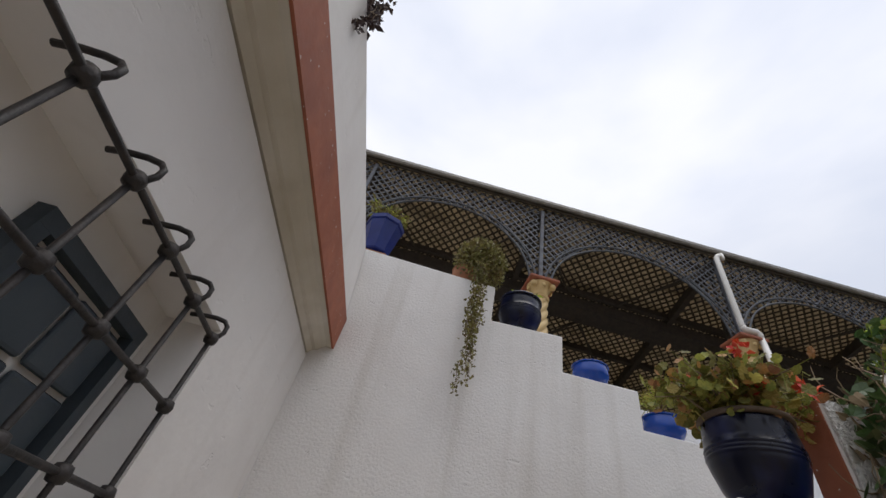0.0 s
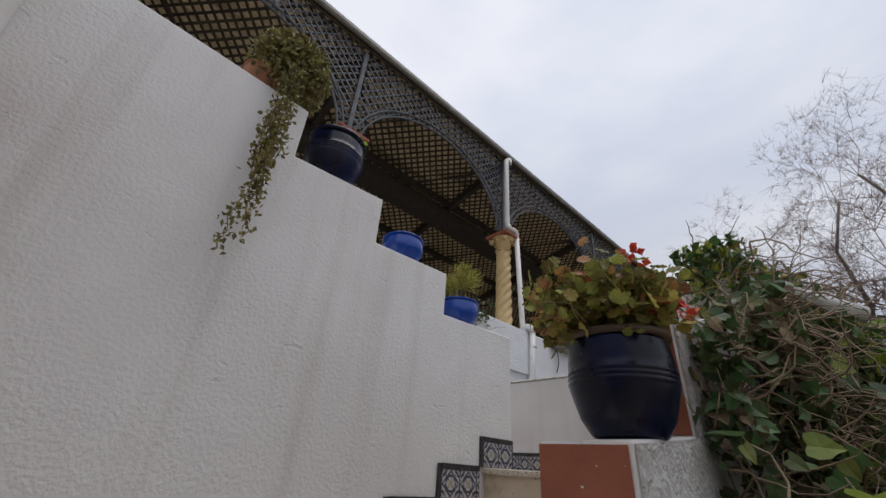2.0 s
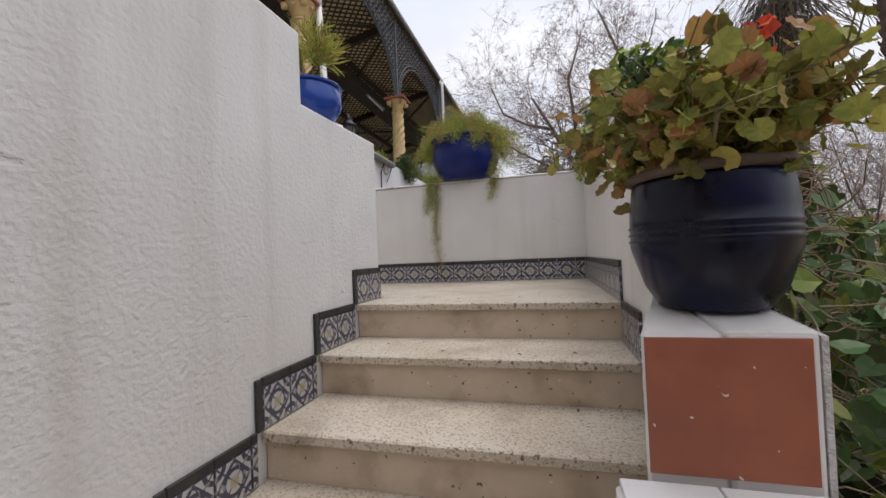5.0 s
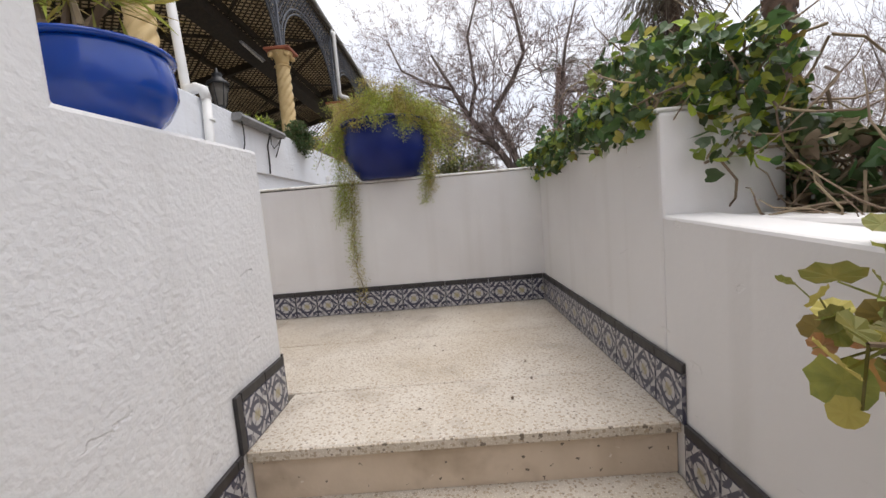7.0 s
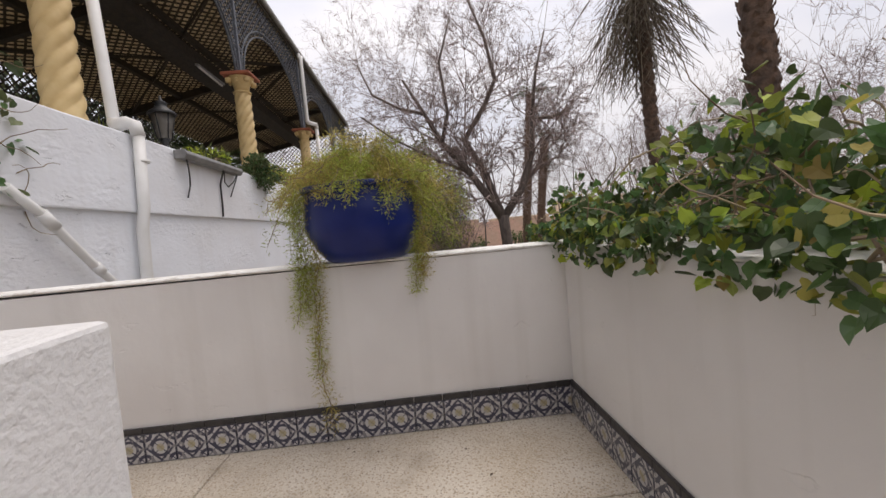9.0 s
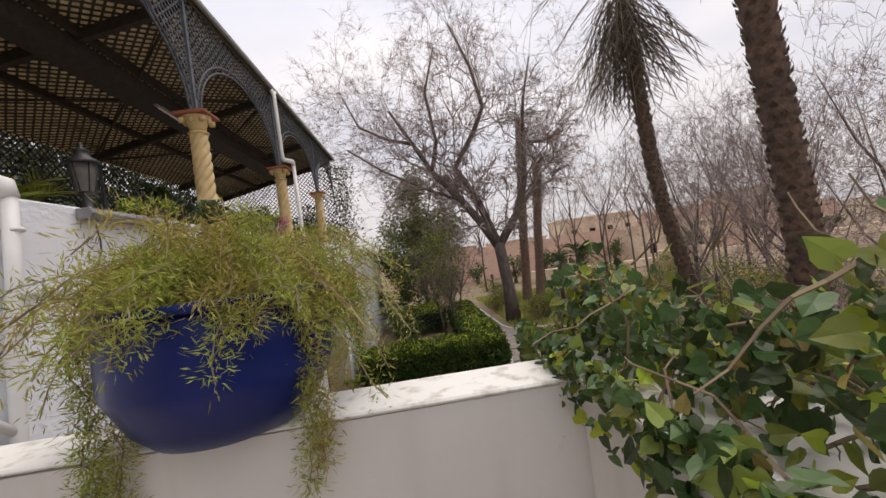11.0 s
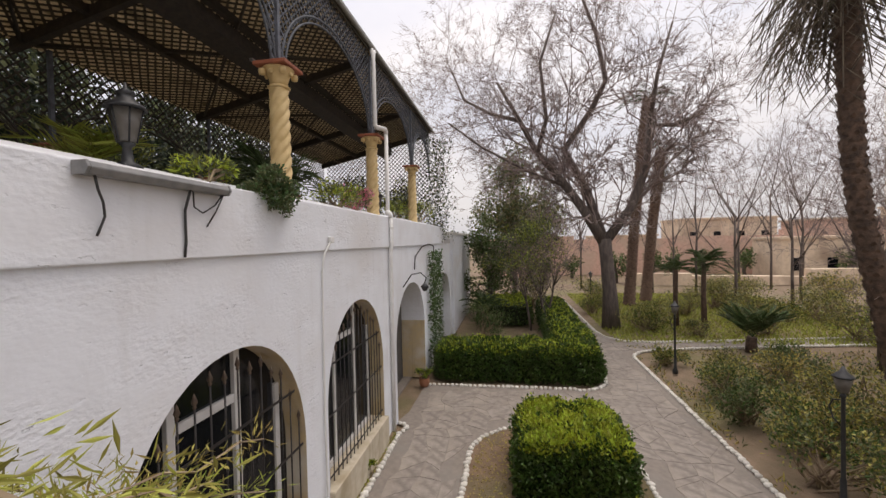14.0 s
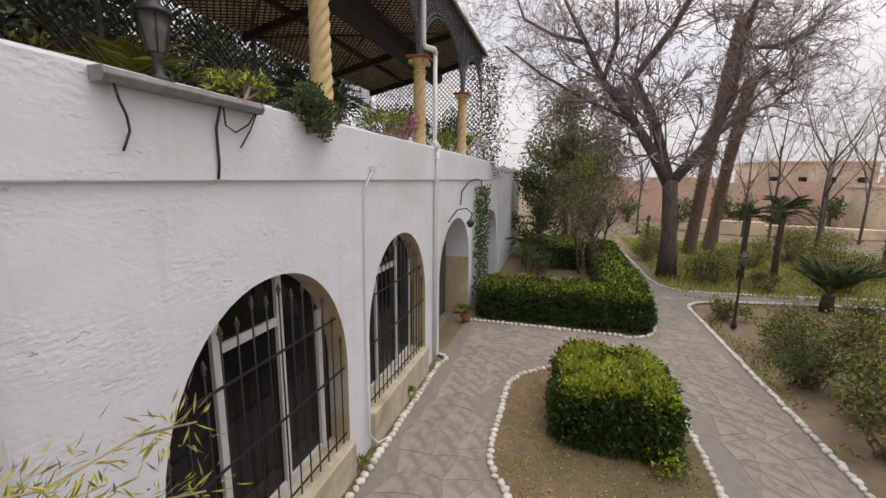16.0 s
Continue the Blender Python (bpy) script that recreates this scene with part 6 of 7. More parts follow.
fan_palm("spiky young palm in the bed", (22.4, -7.5, GARDEN), 0.6, 1.0, 22, 1.8, M["palm_leaf"], 0.2, 0.75, 0.26)
fan_palm("short fan palm under the trees", (26.2, -7.4, GARDEN), 3.4, 1.0, 24, 1.3, M["palm_leaf"])
fan_palm("short fan palm under the trees", (27.0, -6.4, GARDEN), 3.0, 1.0, 20, 1.1, M["palm_leaf"])
fan_palm("young palm beside the hedge", (25.8, 3.6, GARDEN), 1.2, 1.0, 22, 1.4, M["palm_leaf"])
fan_palm("potted palm on the terrace", (13.3, 7.8, LEDGE + 0.2), 1.6, 1.0, 24, 1.3, M["palm_leaf"])
fan_palm("yellow-green palm on the terrace", (9.4, 8.2, LEDGE + 0.2), 1.1, 1.0, 26, 1.1, M["fern"])

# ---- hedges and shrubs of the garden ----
leafy_box("box_hedge", "clipped green hedge block with lighter lime leaves on top", 11.45, 13.75, -0.03, 2.05, GARDEN + 0.02, -0.2, 22000, 0.085, 1.0)
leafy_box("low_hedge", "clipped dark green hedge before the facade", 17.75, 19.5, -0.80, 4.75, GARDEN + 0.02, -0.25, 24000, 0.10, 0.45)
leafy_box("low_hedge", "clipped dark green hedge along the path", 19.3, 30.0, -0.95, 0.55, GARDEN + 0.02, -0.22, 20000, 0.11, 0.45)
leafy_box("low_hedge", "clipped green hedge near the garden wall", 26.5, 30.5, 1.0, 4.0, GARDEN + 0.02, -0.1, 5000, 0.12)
SH = "rounded garden shrub with small leaves"
for x, y, r, h, ms in ((12.9, -3.6, 0.95, 1.25, ("lime", "olive", "hedge")), (14.2, -4.3, 1.0, 1.15, ("lime", "hedge")), (15.6, -3.7, 0.9, 1.0, ("olive", "hedge")), (17.0, -3.9, 0.9, 1.1, ("olive", "lime", "hedge")),
                       (18.4, -4.7, 0.9, 1.0, ("olive", "lime")), (20.4, -3.5, 0.7, 0.6, ("lime", "hedge")), (20.2, -7.6, 1.0, 0.7, ("hedge", "olive")), (25.8, -4.5, 1.2, 1.3, ("lime", "hedge")), (27.5, -5.6, 1.3, 1.2, ("lime", "olive")),
                       (25.0, -6.6, 0.7, 0.7, ("olive", "lime")), (25.5, -9.6, 1.2, 1.3, ("lime", "olive")), (28.2, -10.6, 1.5, 1.7, ("lime", "olive")), (16.0, -6.3, 1.2, 1.4, ("olive", "lime")), (13.6, -6.0, 1.1, 1.9, ("lime", "olive")),
                       (30.5, -2.9, 1.0, 1.2, ("lime", "hedge")), (33.0, -3.6, 1.6, 1.8, ("hedge", "lime")), (33.5, 0.6, 1.6, 2.2, ("hedge", "lime")), (29.0, -14.5, 1.6, 1.6, ("olive", "lime")), (12.0, -10.5, 1.5, 2.6, ("lime", "olive")), (23.3, 3.4, 1.0, 1.7, ("olive", "hedge")), (10.9, -3.9, 0.8, 0.9, ("lime", "olive")), (15.0, -5.4, 1.0, 0.8, ("olive", "fern_dry")), (18.6, -6.4, 1.1, 0.8, ("olive", "fern_dry")), (14.8, -8.2, 1.4, 2.6, ("lime", "fern", "olive")), (11.2, -7.2, 1.4, 2.4, ("lime", "fern")), (17.0, -10.4, 1.8, 2.8, ("olive", "fern_dry", "lime")), (21.0, -12.0, 1.8, 2.2, ("olive", "fern")), (9.0, -6.6, 1.2, 2.2, ("lime", "fern_dry")), (13.2, -9.6, 1.6, 3.0, ("fern", "lime", "olive")), (30.5, -8.2, 1.2, 1.4, ("lime", "olive")), (33.0, -11.0, 1.6, 1.8, ("olive", "lime")), (36.0, -14.0, 1.8, 2.0, ("olive", "lime")), (29.0, -12.6, 1.2, 1.2, ("lime", "hedge")), (32.0, -17.0, 1.8, 2.0, ("olive", "fern_dry")), (24.5, -13.0, 1.4, 1.6, ("lime", "olive"))):
    bush("shrub", SH, "shrub", (x, y, GARDEN), r, h, int(2000 * r), 0.066 + 0.02 * r, [M["shrub_leaf" if k == "lime" else k] for k in ms], 0.5, 30, lumps=14)
bush("weed", "small green weeds in the island bed", "plant", (11.4, 0.35, GARDEN + 0.02), 0.45, 0.35, 420, 0.08, [M["lime"], M["hedge"]], 0.5, 8)
bush("weed", "small green weeds in the facade bed", "plant", (12.1, 4.99, GARDEN + 0.02), 0.14, 0.3, 300, 0.07, [M["hedge"], M["lime"]], 0.4, 6)
bush("weed", "small spiky plant in the facade bed", "plant", (9.9, 4.98, GARDEN + 0.02), 0.12, 0.22, 160, 0.1, [M["fern"], M["hedge"]], 0.15, 4)
n = 1500
xy = np.stack([rng.uniform(7.5, 14.0, n), rng.uniform(4.93, 5.08, n), np.full(n, GARDEN + 0.02)], 1)
v, f = leaf_arrays(xy, rand_dirs(n, 1.2), rand_dirs(n), rng.uniform(0.02, 0.06, n), 0.012)
tagged(from_arrays("grass", v, f, M["lime"]), "thin grass along the facade bed", "grass", kind="stuff")
n = 4600
xy = np.stack([rng.uniform(8.0, 14.3, n), rng.uniform(-0.3, 3.0, n), np.full(n, GARDEN + 0.03)], 1)
xy = xy[[inside(island, a, b) for a, b, _ in xy]]
v, f = leaf_arrays(xy, rand_dirs(len(xy), 0.0) * np.array([1, 1, 0.25]), rand_dirs(len(xy), 2.0), rng.uniform(0.03, 0.07, len(xy)), 0.025)
tagged(from_arrays("fallen_leaves", v, f, M["fern_dry"]), "dry fallen leaves on the soil", "leaves", kind="stuff")
n = 26000
xy = np.stack([rng.uniform(23.5, 40.0, n), rng.uniform(-16, -2.6, n), np.full(n, GARDEN - 0.02)], 1)
v, f = leaf_arrays(xy, rand_dirs(n, 1.5), rand_dirs(n), rng.uniform(0.10, 0.26, n), 0.045)
tagged(from_arrays("grass", v, f, M["fern"]), "patchy yellow-green lawn under the trees", "grass", kind="stuff")


n = 16000
xy = np.stack([rng.uniform(8.5, 23.0, n), -2.8 - 11.0 * rng.random(n) ** 1.2, np.full(n, GARDEN - 0.03)], 1)
clump = np.array([noise.noise(Vector((a * 0.7, b * 0.7, 3.0))) for a, b, _ in xy])
xy = xy[clump > -0.08]
for m, part_sel, lab in ((M["olive"], slice(0, None, 2), "weeds and low growth in the garden bed"), (M["fern_dry"], slice(1, None, 2), "dry grass and leaf litter in the garden bed")):
    q = xy[part_sel]
    v, f = leaf_arrays(q, rand_dirs(len(q), 0.8), rand_dirs(len(q)), rng.uniform(0.05, 0.20, len(q)), rng.uniform(0.015, 0.05, len(q)))
    tagged(from_arrays("weeds", v, f, m), lab, "weeds", kind="stuff")


def lamp_post(at):
    t = thing("lamp_post", "black garden lamp post with a lantern head", "street lamp", "garden lamps", at)
    part("pole", bm_lathe([(0.09, 0), (0.09, 0.12), (0.05, 0.18), (0.045, 0.6), (0.035, 0.65), (0.03, 2.0), (0.05, 2.03), (0.02, 2.08)], 12), M["lamp_black"], t)
    part("glass", bm_lathe([(0.07, 2.09), (0.13, 2.34)], 6), M["lamp_glass"], t)
    part("head_roof", bm_lathe([(0.16, 2.34), (0.14, 2.37), (0.05, 2.45), (0.015, 2.53)], 6), M["lamp_black"], t)
    part("scroll", bm_tube([(0.03, 0, 1.5), (0.14, 0.05, 1.6), (0.2, 0.07, 1.78), (0.14, 0.05, 1.92), (0.03, 0, 1.95)], 0.014, 6), M["lamp_black"], t)
    return t


lp = lamp_post((19.3, -3.45, GARDEN))
for x, y in ((12.05, -3.33), (32.9, -3.25)):
    copy_thing(lp, pose(x, y, GARDEN))
t = thing("bracket_lamp", "black scrolled wall bracket beside the arch", "lamp")
part("arm", bm_tube([(15.3, 5.1, 2.1), (15.3, 4.85, 2.45), (15.35, 4.6, 2.5), (15.4, 4.45, 2.35), (15.4, 4.5, 2.2)], 0.018, 6), M["lamp_black"], t)
part("shade", bm_lathe([(0.05, 0), (0.12, 0.12), (0.03, 0.22)], 8, None, None, (15.4, 4.5, 1.98)), M["lamp_black"], t)
t = thing("cable", "black cable looping along the facade", "cable")
part("loop", bm_tube([(16.6, 5.08, 2.5), (16.65, 5.06, 2.9), (17.6, 5.05, 3.2), (18.8, 5.05, 3.28), (19.4, 5.0, 3.2), (19.5, 5.0, 2.9)], 0.02, 6), M["cable"], t)

# ---- trees ----
tx, ty = 26.7, -3.1
t = thing("bare_tree", "large leafless tree with a forked grey trunk", "tree", "", (0, 0, 0))
branch_tree(t, [(tx, ty, GARDEN - 0.1), (tx, ty + 0.05, 0.5), (tx, ty + 0.2, 2.4), (tx, ty + 0.27, 3.3)], [0.50, 0.36, 0.33, 0.35],
            [([(tx, ty + 0.3, 3.1), (tx, -1.9, 4.7), (tx - 0.3, -0.9, 6.1), (tx - 0.6, 0.6, 7.9), (tx - 0.8, 1.5, 9.6), (tx - 1.2, 2.6, 11.5)], 0.30, 0.07),
             ([(tx, ty + 0.3, 3.2), (tx + 0.4, -2.0, 6.0), (tx + 0.5, -0.9, 8.2), (tx + 0.2, -2.3, 10.2), (tx, -3.0, 11.6), (tx + 0.2, -2.6, 14.2), (tx, -1.6, 16.8)], 0.26, 0.06),
             ([(tx, ty + 0.2, 3.2), (tx + 0.3, -4.3, 5.0), (tx + 0.2, -5.0, 7.0), (tx, -5.1, 9.1), (tx - 0.3, -6.3, 9.0), (tx - 0.6, -7.4, 9.4)], 0.28, 0.07),
             ([(tx, -5.1, 9.0), (tx - 0.4, -5.4, 11.6), (tx - 0.2, -6.2, 14.2)], 0.12, 0.05),
             ([(tx - 0.6, 0.6, 7.9), (tx - 1.5, 0.2, 9.4), (tx - 2.0, 0.5, 12.0), (tx - 2.0, -0.3, 14.4)], 0.13, 0.05),
             ([(tx - 0.8, 1.5, 9.6), (tx + 0.4, 3.0, 10.4), (tx + 1.2, 4.6, 11.6), (tx + 1.4, 5.4, 13.6)], 0.11, 0.05),
             ([(tx - 0.3, -0.9, 6.1), (tx - 1.2, 1.2, 6.9), (tx - 2.2, 3.4, 8.0), (tx - 2.6, 5.0, 9.2)], 0.10, 0.04)],
            4, M["twig"], 3, 0.05, 0.62, 5, 0.68, limb_len=2.6)


def slim_tree(at, height, seed, lean=(0, 0), r=0.10, label="slim leafless tree among the shrubs", n=5, ll=1.2, levels=3):
    g = np.random.default_rng(seed)
    t = thing("bare_tree", label, "tree", "slim bare trees")
    x, y, z = at
    base = [(x + lean[0] * s + g.normal() * 0.08 * s, y + lean[1] * s + g.normal() * 0.08 * s, z - 0.05 + height * 0.55 * s) for s in (0, 0.35, 0.7, 1.0)]
    limbs = []
    for k in range(n):
        a = 2 * math.pi * (k + g.random()) / n
        s = g.uniform(0.35, 1.0)
        i = int(s * 3)
        f = s * 3 - i
        p = Vector(base[min(i, 2)]).lerp(Vector(base[min(i, 2) + 1]), f if i < 3 else 1.0)
        reach = height * g.uniform(0.10, 0.24)
        limbs.append(([tuple(p), (p.x + reach * 0.5 * math.cos(a), p.y + reach * 0.5 * math.sin(a), p.z + height * 0.15), (p.x + reach * math.cos(a), p.y + reach * math.sin(a), p.z + height * g.uniform(0.3, 0.45))], r * 0.45, r * 0.15))
    return branch_tree(t, base, [r, r * 0.85, r * 0.7, r * 0.5], limbs, levels, M["twig"], seed, 0.0, 0.55, 3, 0.68, limb_len=ll)


for k, (x, y, h) in enumerate(((38.0, -12.0, 13), (41.0, -16.5, 14), (37.0, -18.5, 13), (43.0, -20.0, 15), (35.0, -23.0, 13), (33.0, -15.5, 11), (40.0, -9.5, 12), (30.0, -19.5, 12), (27.0, -22.0, 13), (24.0, -16.0, 11), (45.0, -13.0, 13), (44.0, -4.5, 12), (31.5, -11.5, 11), (47.0, -25.0, 15))):
    slim_tree((x, y, GARDEN), h, 40 + k, r=0.10, ll=1.9, levels=3)
for k, (x, y, h) in enumerate(((16.5, -11.5, 8.5), (14.0, -12.5, 9.0), (19.5, -13.0, 9.5), (20.5, -10.5, 8.0), (10.0, -11.5, 8.0))):
    slim_tree((x, y, GARDEN), h, 80 + k, r=0.11, n=9, ll=1.6, levels=4, label="tangled leafless tree beside the palms")
for k, (x, y, h) in enumerate(((11.4, -6.4, 5.6), (10.2, -5.6, 4.6), (15.6, -7.6, 6.5))):
    slim_tree((x, y, GARDEN), h, 90 + k, r=0.05, n=6, ll=1.0, levels=3, label="thin bare sapling above the shrubs")
for k, (x, y, h) in enumerate(((25.9, 1.1, 5.8), (26.4, 0.5, 5.2), (25.4, 0.4, 5.0))):
    slim_tree((x, y, GARDEN), h, 120 + k, lean=(0.1, 0.5 - 0.5 * k), r=0.07, n=7, ll=0.9, label="young pale-barked tree beside the hedge")
bush("tree_leaves", "thin spring foliage on young trees", "foliage", (25.9, 0.9, GARDEN + 1.6), 2.2, 4.4, 6500, 0.10, [M["lime"], M["olive"], M["olive"]], 0.5, 0, lumps=26)


def tall_palm(label, pts, r, dry=160, green=60, size=3.2, bark="palm_bark"):
    """A tall palm: rough ringed trunk, a skirt of dry fronds and a green head."""
    t = thing("palm_tree", label, "palm tree", "tall palms")
    P = [Vector(p) for p in pts]
    fine = []
    for a, b in zip(P, P[1:]):
        k = max(3, int((b - a).length / 0.16))
        fine += [a.lerp(b, i / k) for i in range(k)]
    fine.append(P[-1])
    rad = [r * (1.12 if i % 2 else 0.92) * (1.25 - 0.3 * min(1, i / 12)) for i in range(len(fine))]
    part("trunk", bm_tube(fine, rad, 12), M[bark], t)
    boots, dirs = [], []
    for i in range(len(fine)):
        for k in range(7):
            a = 2 * math.pi * (k + 0.5 * (i % 2)) / 7 + rng.uniform(-0.2, 0.2)
            d = np.array([math.cos(a), math.sin(a), 0.0])
            boots.append(np.array(fine[i]) + d * r * 0.9)
            dirs.append(d * 0.55 + np.array([0, 0, 1.0]))
    v, f = leaf_arrays(np.array(boots), np.array(dirs), np.array(dirs) * np.array([1, 1, -0.3]), r * 0.6, r * 0.5, 0.1)
    o = from_arrays("leaf_bases", v, f, M[bark], t)
    o["kind"] = "stuff"
    top = np.array(fine[-1])
    ribs, blades_dry, blades_green = [], [], []
    for k in range(dry + green):
        g = k >= dry
        a = rng.uniform(0, 2 * math.pi)
        el = rng.uniform(0.1, 1.2) if g else rng.uniform(-1.45, -0.55)
        d = np.array([math.cos(a) * math.cos(el), math.sin(a) * math.cos(el), math.sin(el)])
        ln = size * rng.uniform(0.7, 1.1) * (1.0 if g else 0.75)
        s = np.linspace(0, 1, 9)[:, None]
        Q = top - np.array([0, 0, 0 if g else rng.uniform(0, 1.6)]) + d * ln * s - np.array([[0, 0, 1]]) * ln * (0.5 if g else 0.25) * s ** 2
        ribs.append(stick_arrays(Q[:-1], Q[1:], 0.018, 0.01, 3))
        side = unit(np.cross(d, [0.01, 0.02, 1.0]))
        c = 40
        i = rng.integers(2, 9, c)
        sg = np.where(rng.random((c, 1)) < 0.5, 1.0, -1.0)
        item = leaf_arrays(Q[i], unit(side * sg * 0.8 + 0.9 * unit(Q[i] - Q[i - 1]) + np.array([0, 0, -0.2])), rand_dirs(c, 1), size * rng.uniform(0.14, 0.26, c), 0.022)
        (blades_green if g else blades_dry).append(item)
    from_lists("frond_ribs", ribs, M["dry_frond"], t)
    for items, m, nm in ((blades_dry, M["dry_frond"], "dry_fronds"), (blades_green, M["palm_leaf"], "green_fronds")):
        if items:
            o = from_lists(nm, items, m, t)
            o["kind"] = "stuff"
    return t


tall_palm("tall palm with a skirt of dry fronds", [(14.0, -6.1, GARDEN), (14.0, -5.6, 1.0), (14.0, -5.05, 3.7), (14.05, -4.95, 5.0), (14.0, -4.85, 6.5), (13.95, -4.70, 10.6)], 0.21, dry=110, green=14, size=3.1)
tall_palm("tall thick palm with a rough brown trunk", [(8.9, -4.0, GARDEN), (8.9, -3.95, 3.0), (8.9, -3.75, 6.4), (8.9, -3.6, 10.5)], 0.25, dry=80, green=20, size=2.2)
tall_palm("distant palm with a small ragged head", [(34.0, -6.0, GARDEN), (34.0, -6.4, 4.0), (34.0, -7.1, 10.4), (34.0, -7.4, 12.8)], 0.34, dry=36, green=44, size=2.4, bark="palm_bark_pale")
tall_palm("distant short palm with a ragged head", [(36.0, -7.7, GARDEN), (36.0, -8.2, 4.0), (36.0, -8.9, 9.6)], 0.35, dry=40, green=36, size=2.2, bark="palm_bark_pale")


def leafy_tree(label, at, height, r, n, size, ms, lumps=30, low=0.25):
    t = thing("tree", label, "tree", "", at)
    part("trunk", bm_tube([(0, 0, -0.1), (0.1, 0, height * 0.3), (0.0, 0.1, height * 0.7)], [0.22, 0.17, 0.06], 10), M["bark"], t)
    cl = rand_dirs(lumps) * (rng.random((lumps, 1)) ** 0.5)
    hh = cl[:, 2] * 0.5 + 0.5
    cl = np.stack([cl[:, 0] * r * (1.1 - 0.55 * hh), cl[:, 1] * r * (1.1 - 0.55 * hh), height * (low + (1 - low) * hh)], 1)
    ends = cl[:min(lumps, 18)]
    base = np.tile(np.array([[0.0, 0.0, height * 0.3]]), (len(ends), 1))
    from_lists("boughs", [stick_arrays(base, ends, 0.06, 0.02, 5)], M["bark"], t)
    w = rng.integers(0, lumps, n)
    p = cl[w] + rand_dirs(n) * (rng.random((n, 1)) ** 0.5) * r * 0.34
    rr = rng.random(n)
    for k, m in enumerate(ms):
        s = (rr * len(ms)).astype(int) == k
        c = int(s.sum())
        L = rng.uniform(0.6, 1.3, c) * size
        v, f = leaf_arrays(p[s], rand_dirs(c, 0.1), rand_dirs(c, 0.5), L, L * 0.45)
        o = from_arrays("crown", v, f, m, t)
        o["kind"] = "stuff"
    return t


leafy_tree("tall grey-green tree behind the hedge", (34.0, 1.8, GARDEN), 11.5, 3.5, 16000, 0.24, [M["olive"], M["olive"], M["succulent"]], 60, 0.12)
leafy_tree("green tree beside the garden house", (30.0, 3.4, GARDEN), 6.2, 2.2, 7000, 0.20, [M["hedge"], M["olive"]], 34, 0.1)
for x, y, h, r in ((4.0, 16.0, 13, 4.0), (9.0, 14.6, 12, 3.6), (14.0, 16.5, 13, 4.0), (19.0, 15.0, 12, 3.6), (24.0, 15.0, 11, 3.6), (-3.0, 16.0, 13, 4.0), (6.5, 14.0, 10, 3.2), (11.8, 14.2, 11, 3.4), (16.5, 14.4, 10, 3.4)):
    leafy_tree("dark pine behind the terrace", (x, y, GARDEN), h, r, 14000, 0.24, [M["pine"], M["pine"], M["olive"]], 60, 0.10)
for x, y, h in ((3.5, 11.6, 2.6), (6.8, 12.0, 2.4), (9.9, 11.6, 2.0), (12.6, 11.8, 2.6), (16.2, 11.8, 2.2), (19.5, 11.7, 2.4), (23.2, 7.0, 2.6), (23.3, 9.4, 2.9)):
    bush("terrace_shrub", "dark shrub behind the terrace lattice", "shrub", (x, y, LEDGE + 0.2), 1.3, h, 2200, 0.15, [M["pine"], M["olive"], M["fern"]], 0.4, 10, lumps=18)

# ---- distance ----
structure("wall_far_house", bm_box(24.6, 33.0, 5.0, 5.6, GARDEN, 3.7), M["whitewash"], "white garden house wall beyond the terrace")
structure("wall_far_house_top", bm_box(24.55, 33.0, 4.95, 5.65, 3.7, 3.85), M["coping"], "coping of the garden house wall")


def old_wall(name, label, x, y0, y1, h, m, step):
    """A long ruined wall whose top goes up and down."""
    g = random.Random(int(step * 10))
    poly, y = [(y0, GARDEN)], y0
    while y < y1:
        z = h + g.uniform(-0.5, 0.4)
        poly += [(y, z), (min(y1, y + step), z + g.uniform(-0.1, 0.1))]
        y += step
    poly.append((y1, GARDEN))
    return structure(name, bm_prism(poly, "x", x, x + 1.0), m, label)


old_wall("wall_brick_far", "long pinkish brick garden wall in the distance", 58.0, -60.0, 6.0, 3.6, M["far_brick"], 6.0)
old_wall("wall_stone_far", "low sand-coloured terrace wall in the distance", 46.0, -60.0, -9.5, -0.3, M["far_stone"], 5.0)


def far_building(x, y, w, dpt, h, m):
    t = thing("far_building", "flat-roofed sand-coloured building in the distance", "building", "distant buildings", (x, y, GARDEN))
    part("wall", bm_box(0, dpt, 0, w, 0, h), m, t)
    part("roof", bm_box(-0.2, dpt + 0.2, -0.2, w + 0.2, h, h + 0.25), M["far_stone"], t)
    k = max(2, int(w / 2.6))
    for i in range(k):
        for j in range(max(1, int(h / 3))):
            y0, z0 = (i + 0.35) * w / k, 1.0 + 3.0 * j
            part("window", bm_box(-0.03, 0.05, y0, y0 + 0.9, z0, z0 + 1.3), M["black_glass"], t)


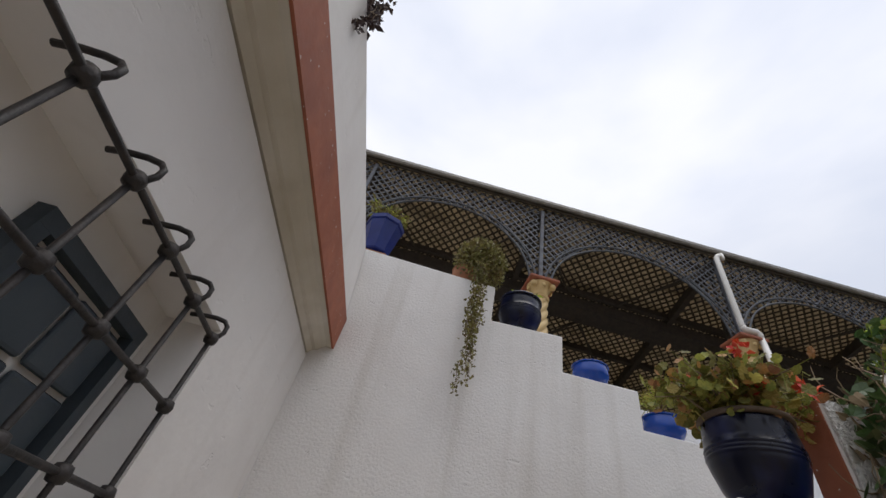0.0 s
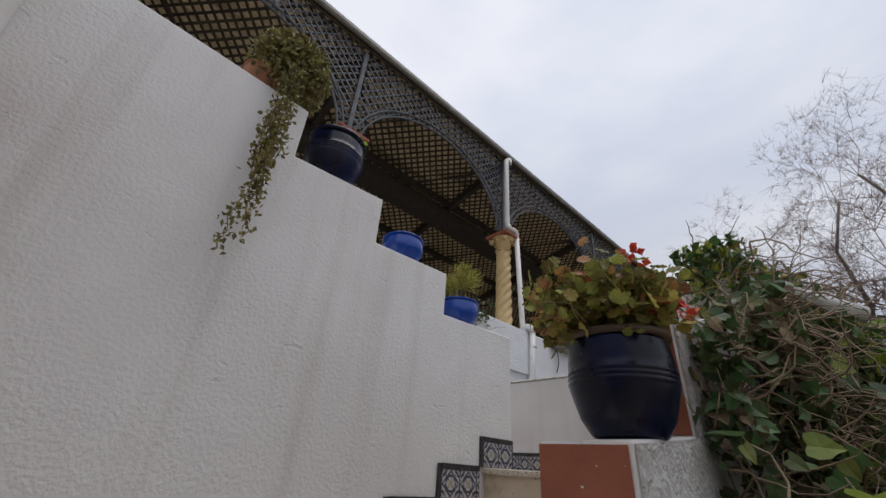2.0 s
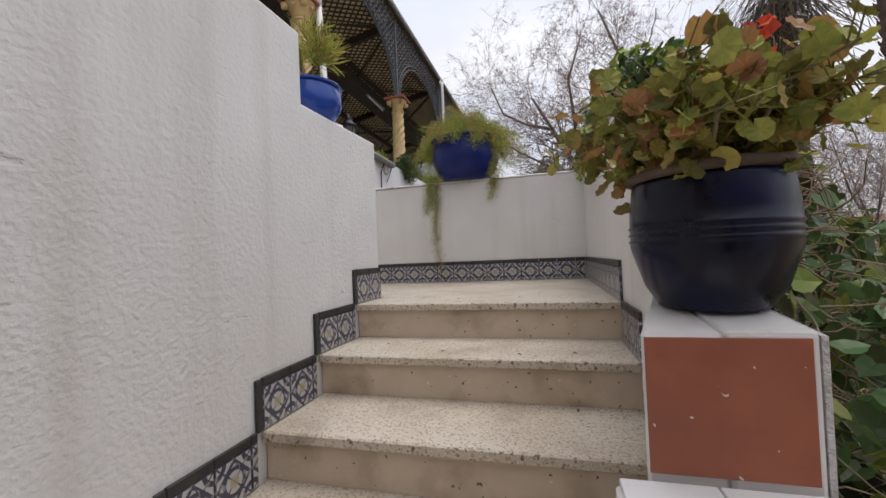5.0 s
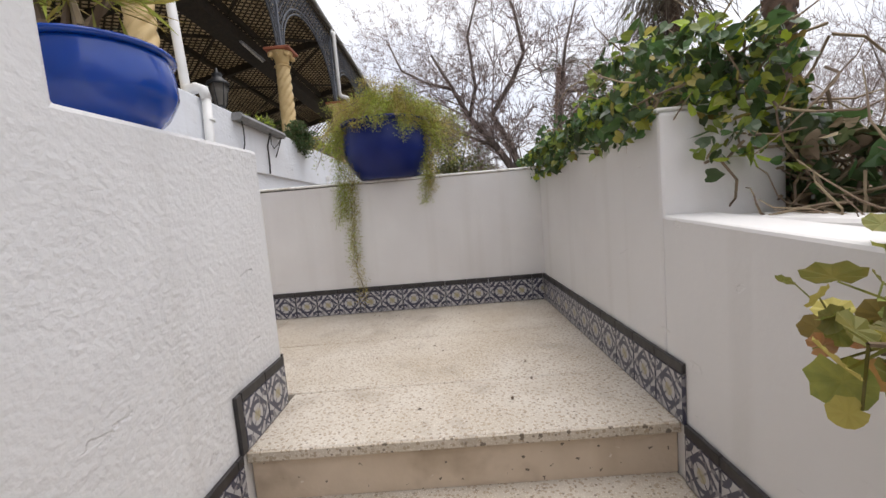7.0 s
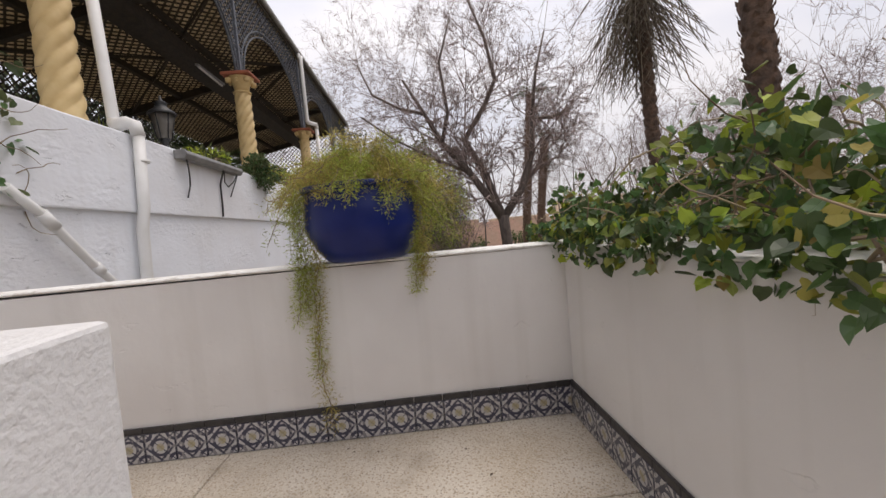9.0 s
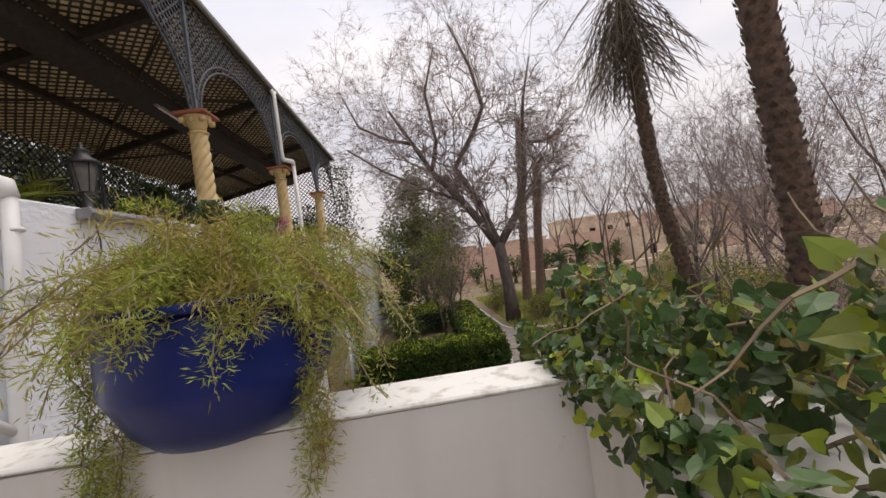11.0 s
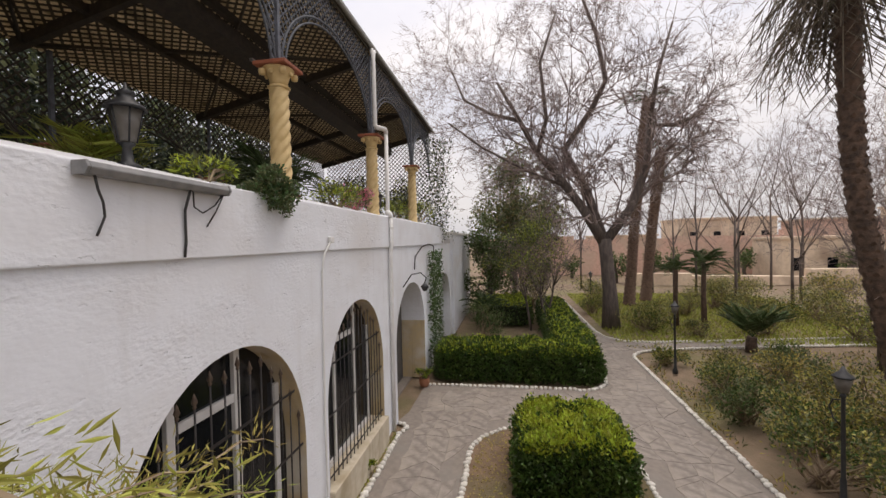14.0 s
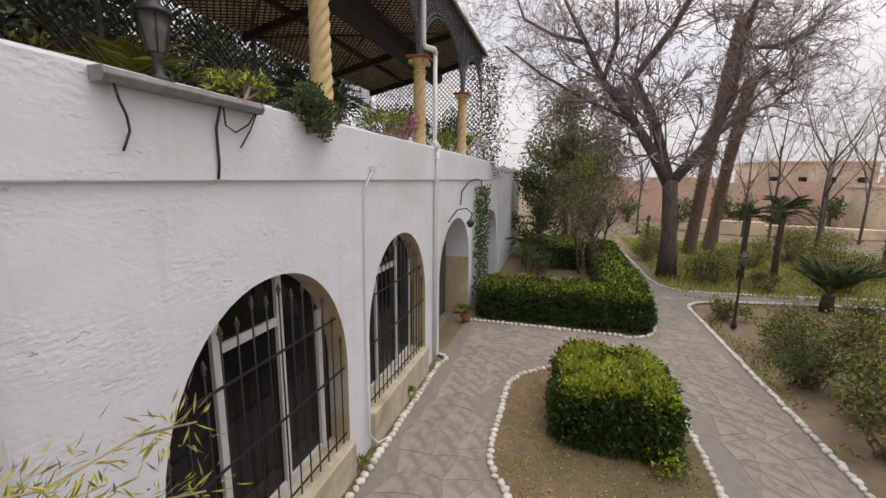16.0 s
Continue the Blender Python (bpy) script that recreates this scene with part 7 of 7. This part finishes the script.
for x, y, w, dpt, h, m in ((66, -34, 12, 8, 7.0, "far_stone"), (70, -20, 9, 8, 4.9, "far_stone"), (64, -48, 10, 8, 6.5, "far_brick"), (74, -8, 10, 8, 4.7, "far_brick"), (50, -34, 9, 5, 4.2, "far_stone"), (62, -62, 12, 9, 8, "far_stone")):
    far_building(x, y, w, dpt, h, M[m])
for k in range(16):
    x, y = rng.uniform(48, 56), -52 + 3.6 * k
    leafy_tree("distant green tree before the garden wall", (x, y, GARDEN), rng.uniform(2.5, 4.5), 1.6, 700, 0.3, [M["olive"], M["hedge"]], 14, 0.1)


# ---- small things ----
t = thing("tube_light", "white fluorescent tube under the pergola roof", "light")
part("tube", bm_tube([(11.9, 7.2, 7.1), (13.1, 7.25, 7.1)], 0.025, 8), M["window_white"], t)
part("batten", bm_box(11.85, 13.15, 7.19, 7.26, 7.13, 7.17), M["fixture"], t)
lrand = random.Random(11)
for k in range(26):
    x, y = lrand.uniform(2.55, 4.0), lrand.uniform(1.8, 2.9)
    z = LANDING + 0.001
    if k > 15:
        step_k = lrand.choice((1, 2, 3))
        x, z = NOSE - step_k * TREAD + lrand.uniform(0.05, 0.33), LANDING - step_k * RISE + 0.001
    a = lrand.uniform(0, 6.28)
    v, f = leaf_arrays(np.array([[0.0, 0, 0]]), np.array([[math.cos(a), math.sin(a), 0.1]]), np.array([[0, 0, 1.0]]), lrand.uniform(0.012, 0.03), 0.012)
    o = tagged(from_arrays("fallen_leaf", v, f, M["rim"]), "small dry brown leaf on the stone", "leaf", "leaves on the landing")
    o.location = (x, y, z)


# ---- flagstones, last ----
path = thing("paved_path", "grey flagstones of the garden path", "path")
path["kind"] = "structure"
flag_near.sort(key=lambda s: s[1] + abs(s[2] - 1.5) * 0.3)
for q, mx, my in flag_near[:300]:
    bm = bmesh.new()
    flag_solid(q, mx, my, bm, mx, my)
    o = part("flagstone", bm, M["flag"], path)
    o.location = (mx, my, 0)
bm = bmesh.new()
for q, mx, my in flag_near[300:] + flag_far:
    flag_solid(q, mx, my, bm)
o = part("far_flagstones", bm, M["flag"], path)
o["kind"] = "stuff"
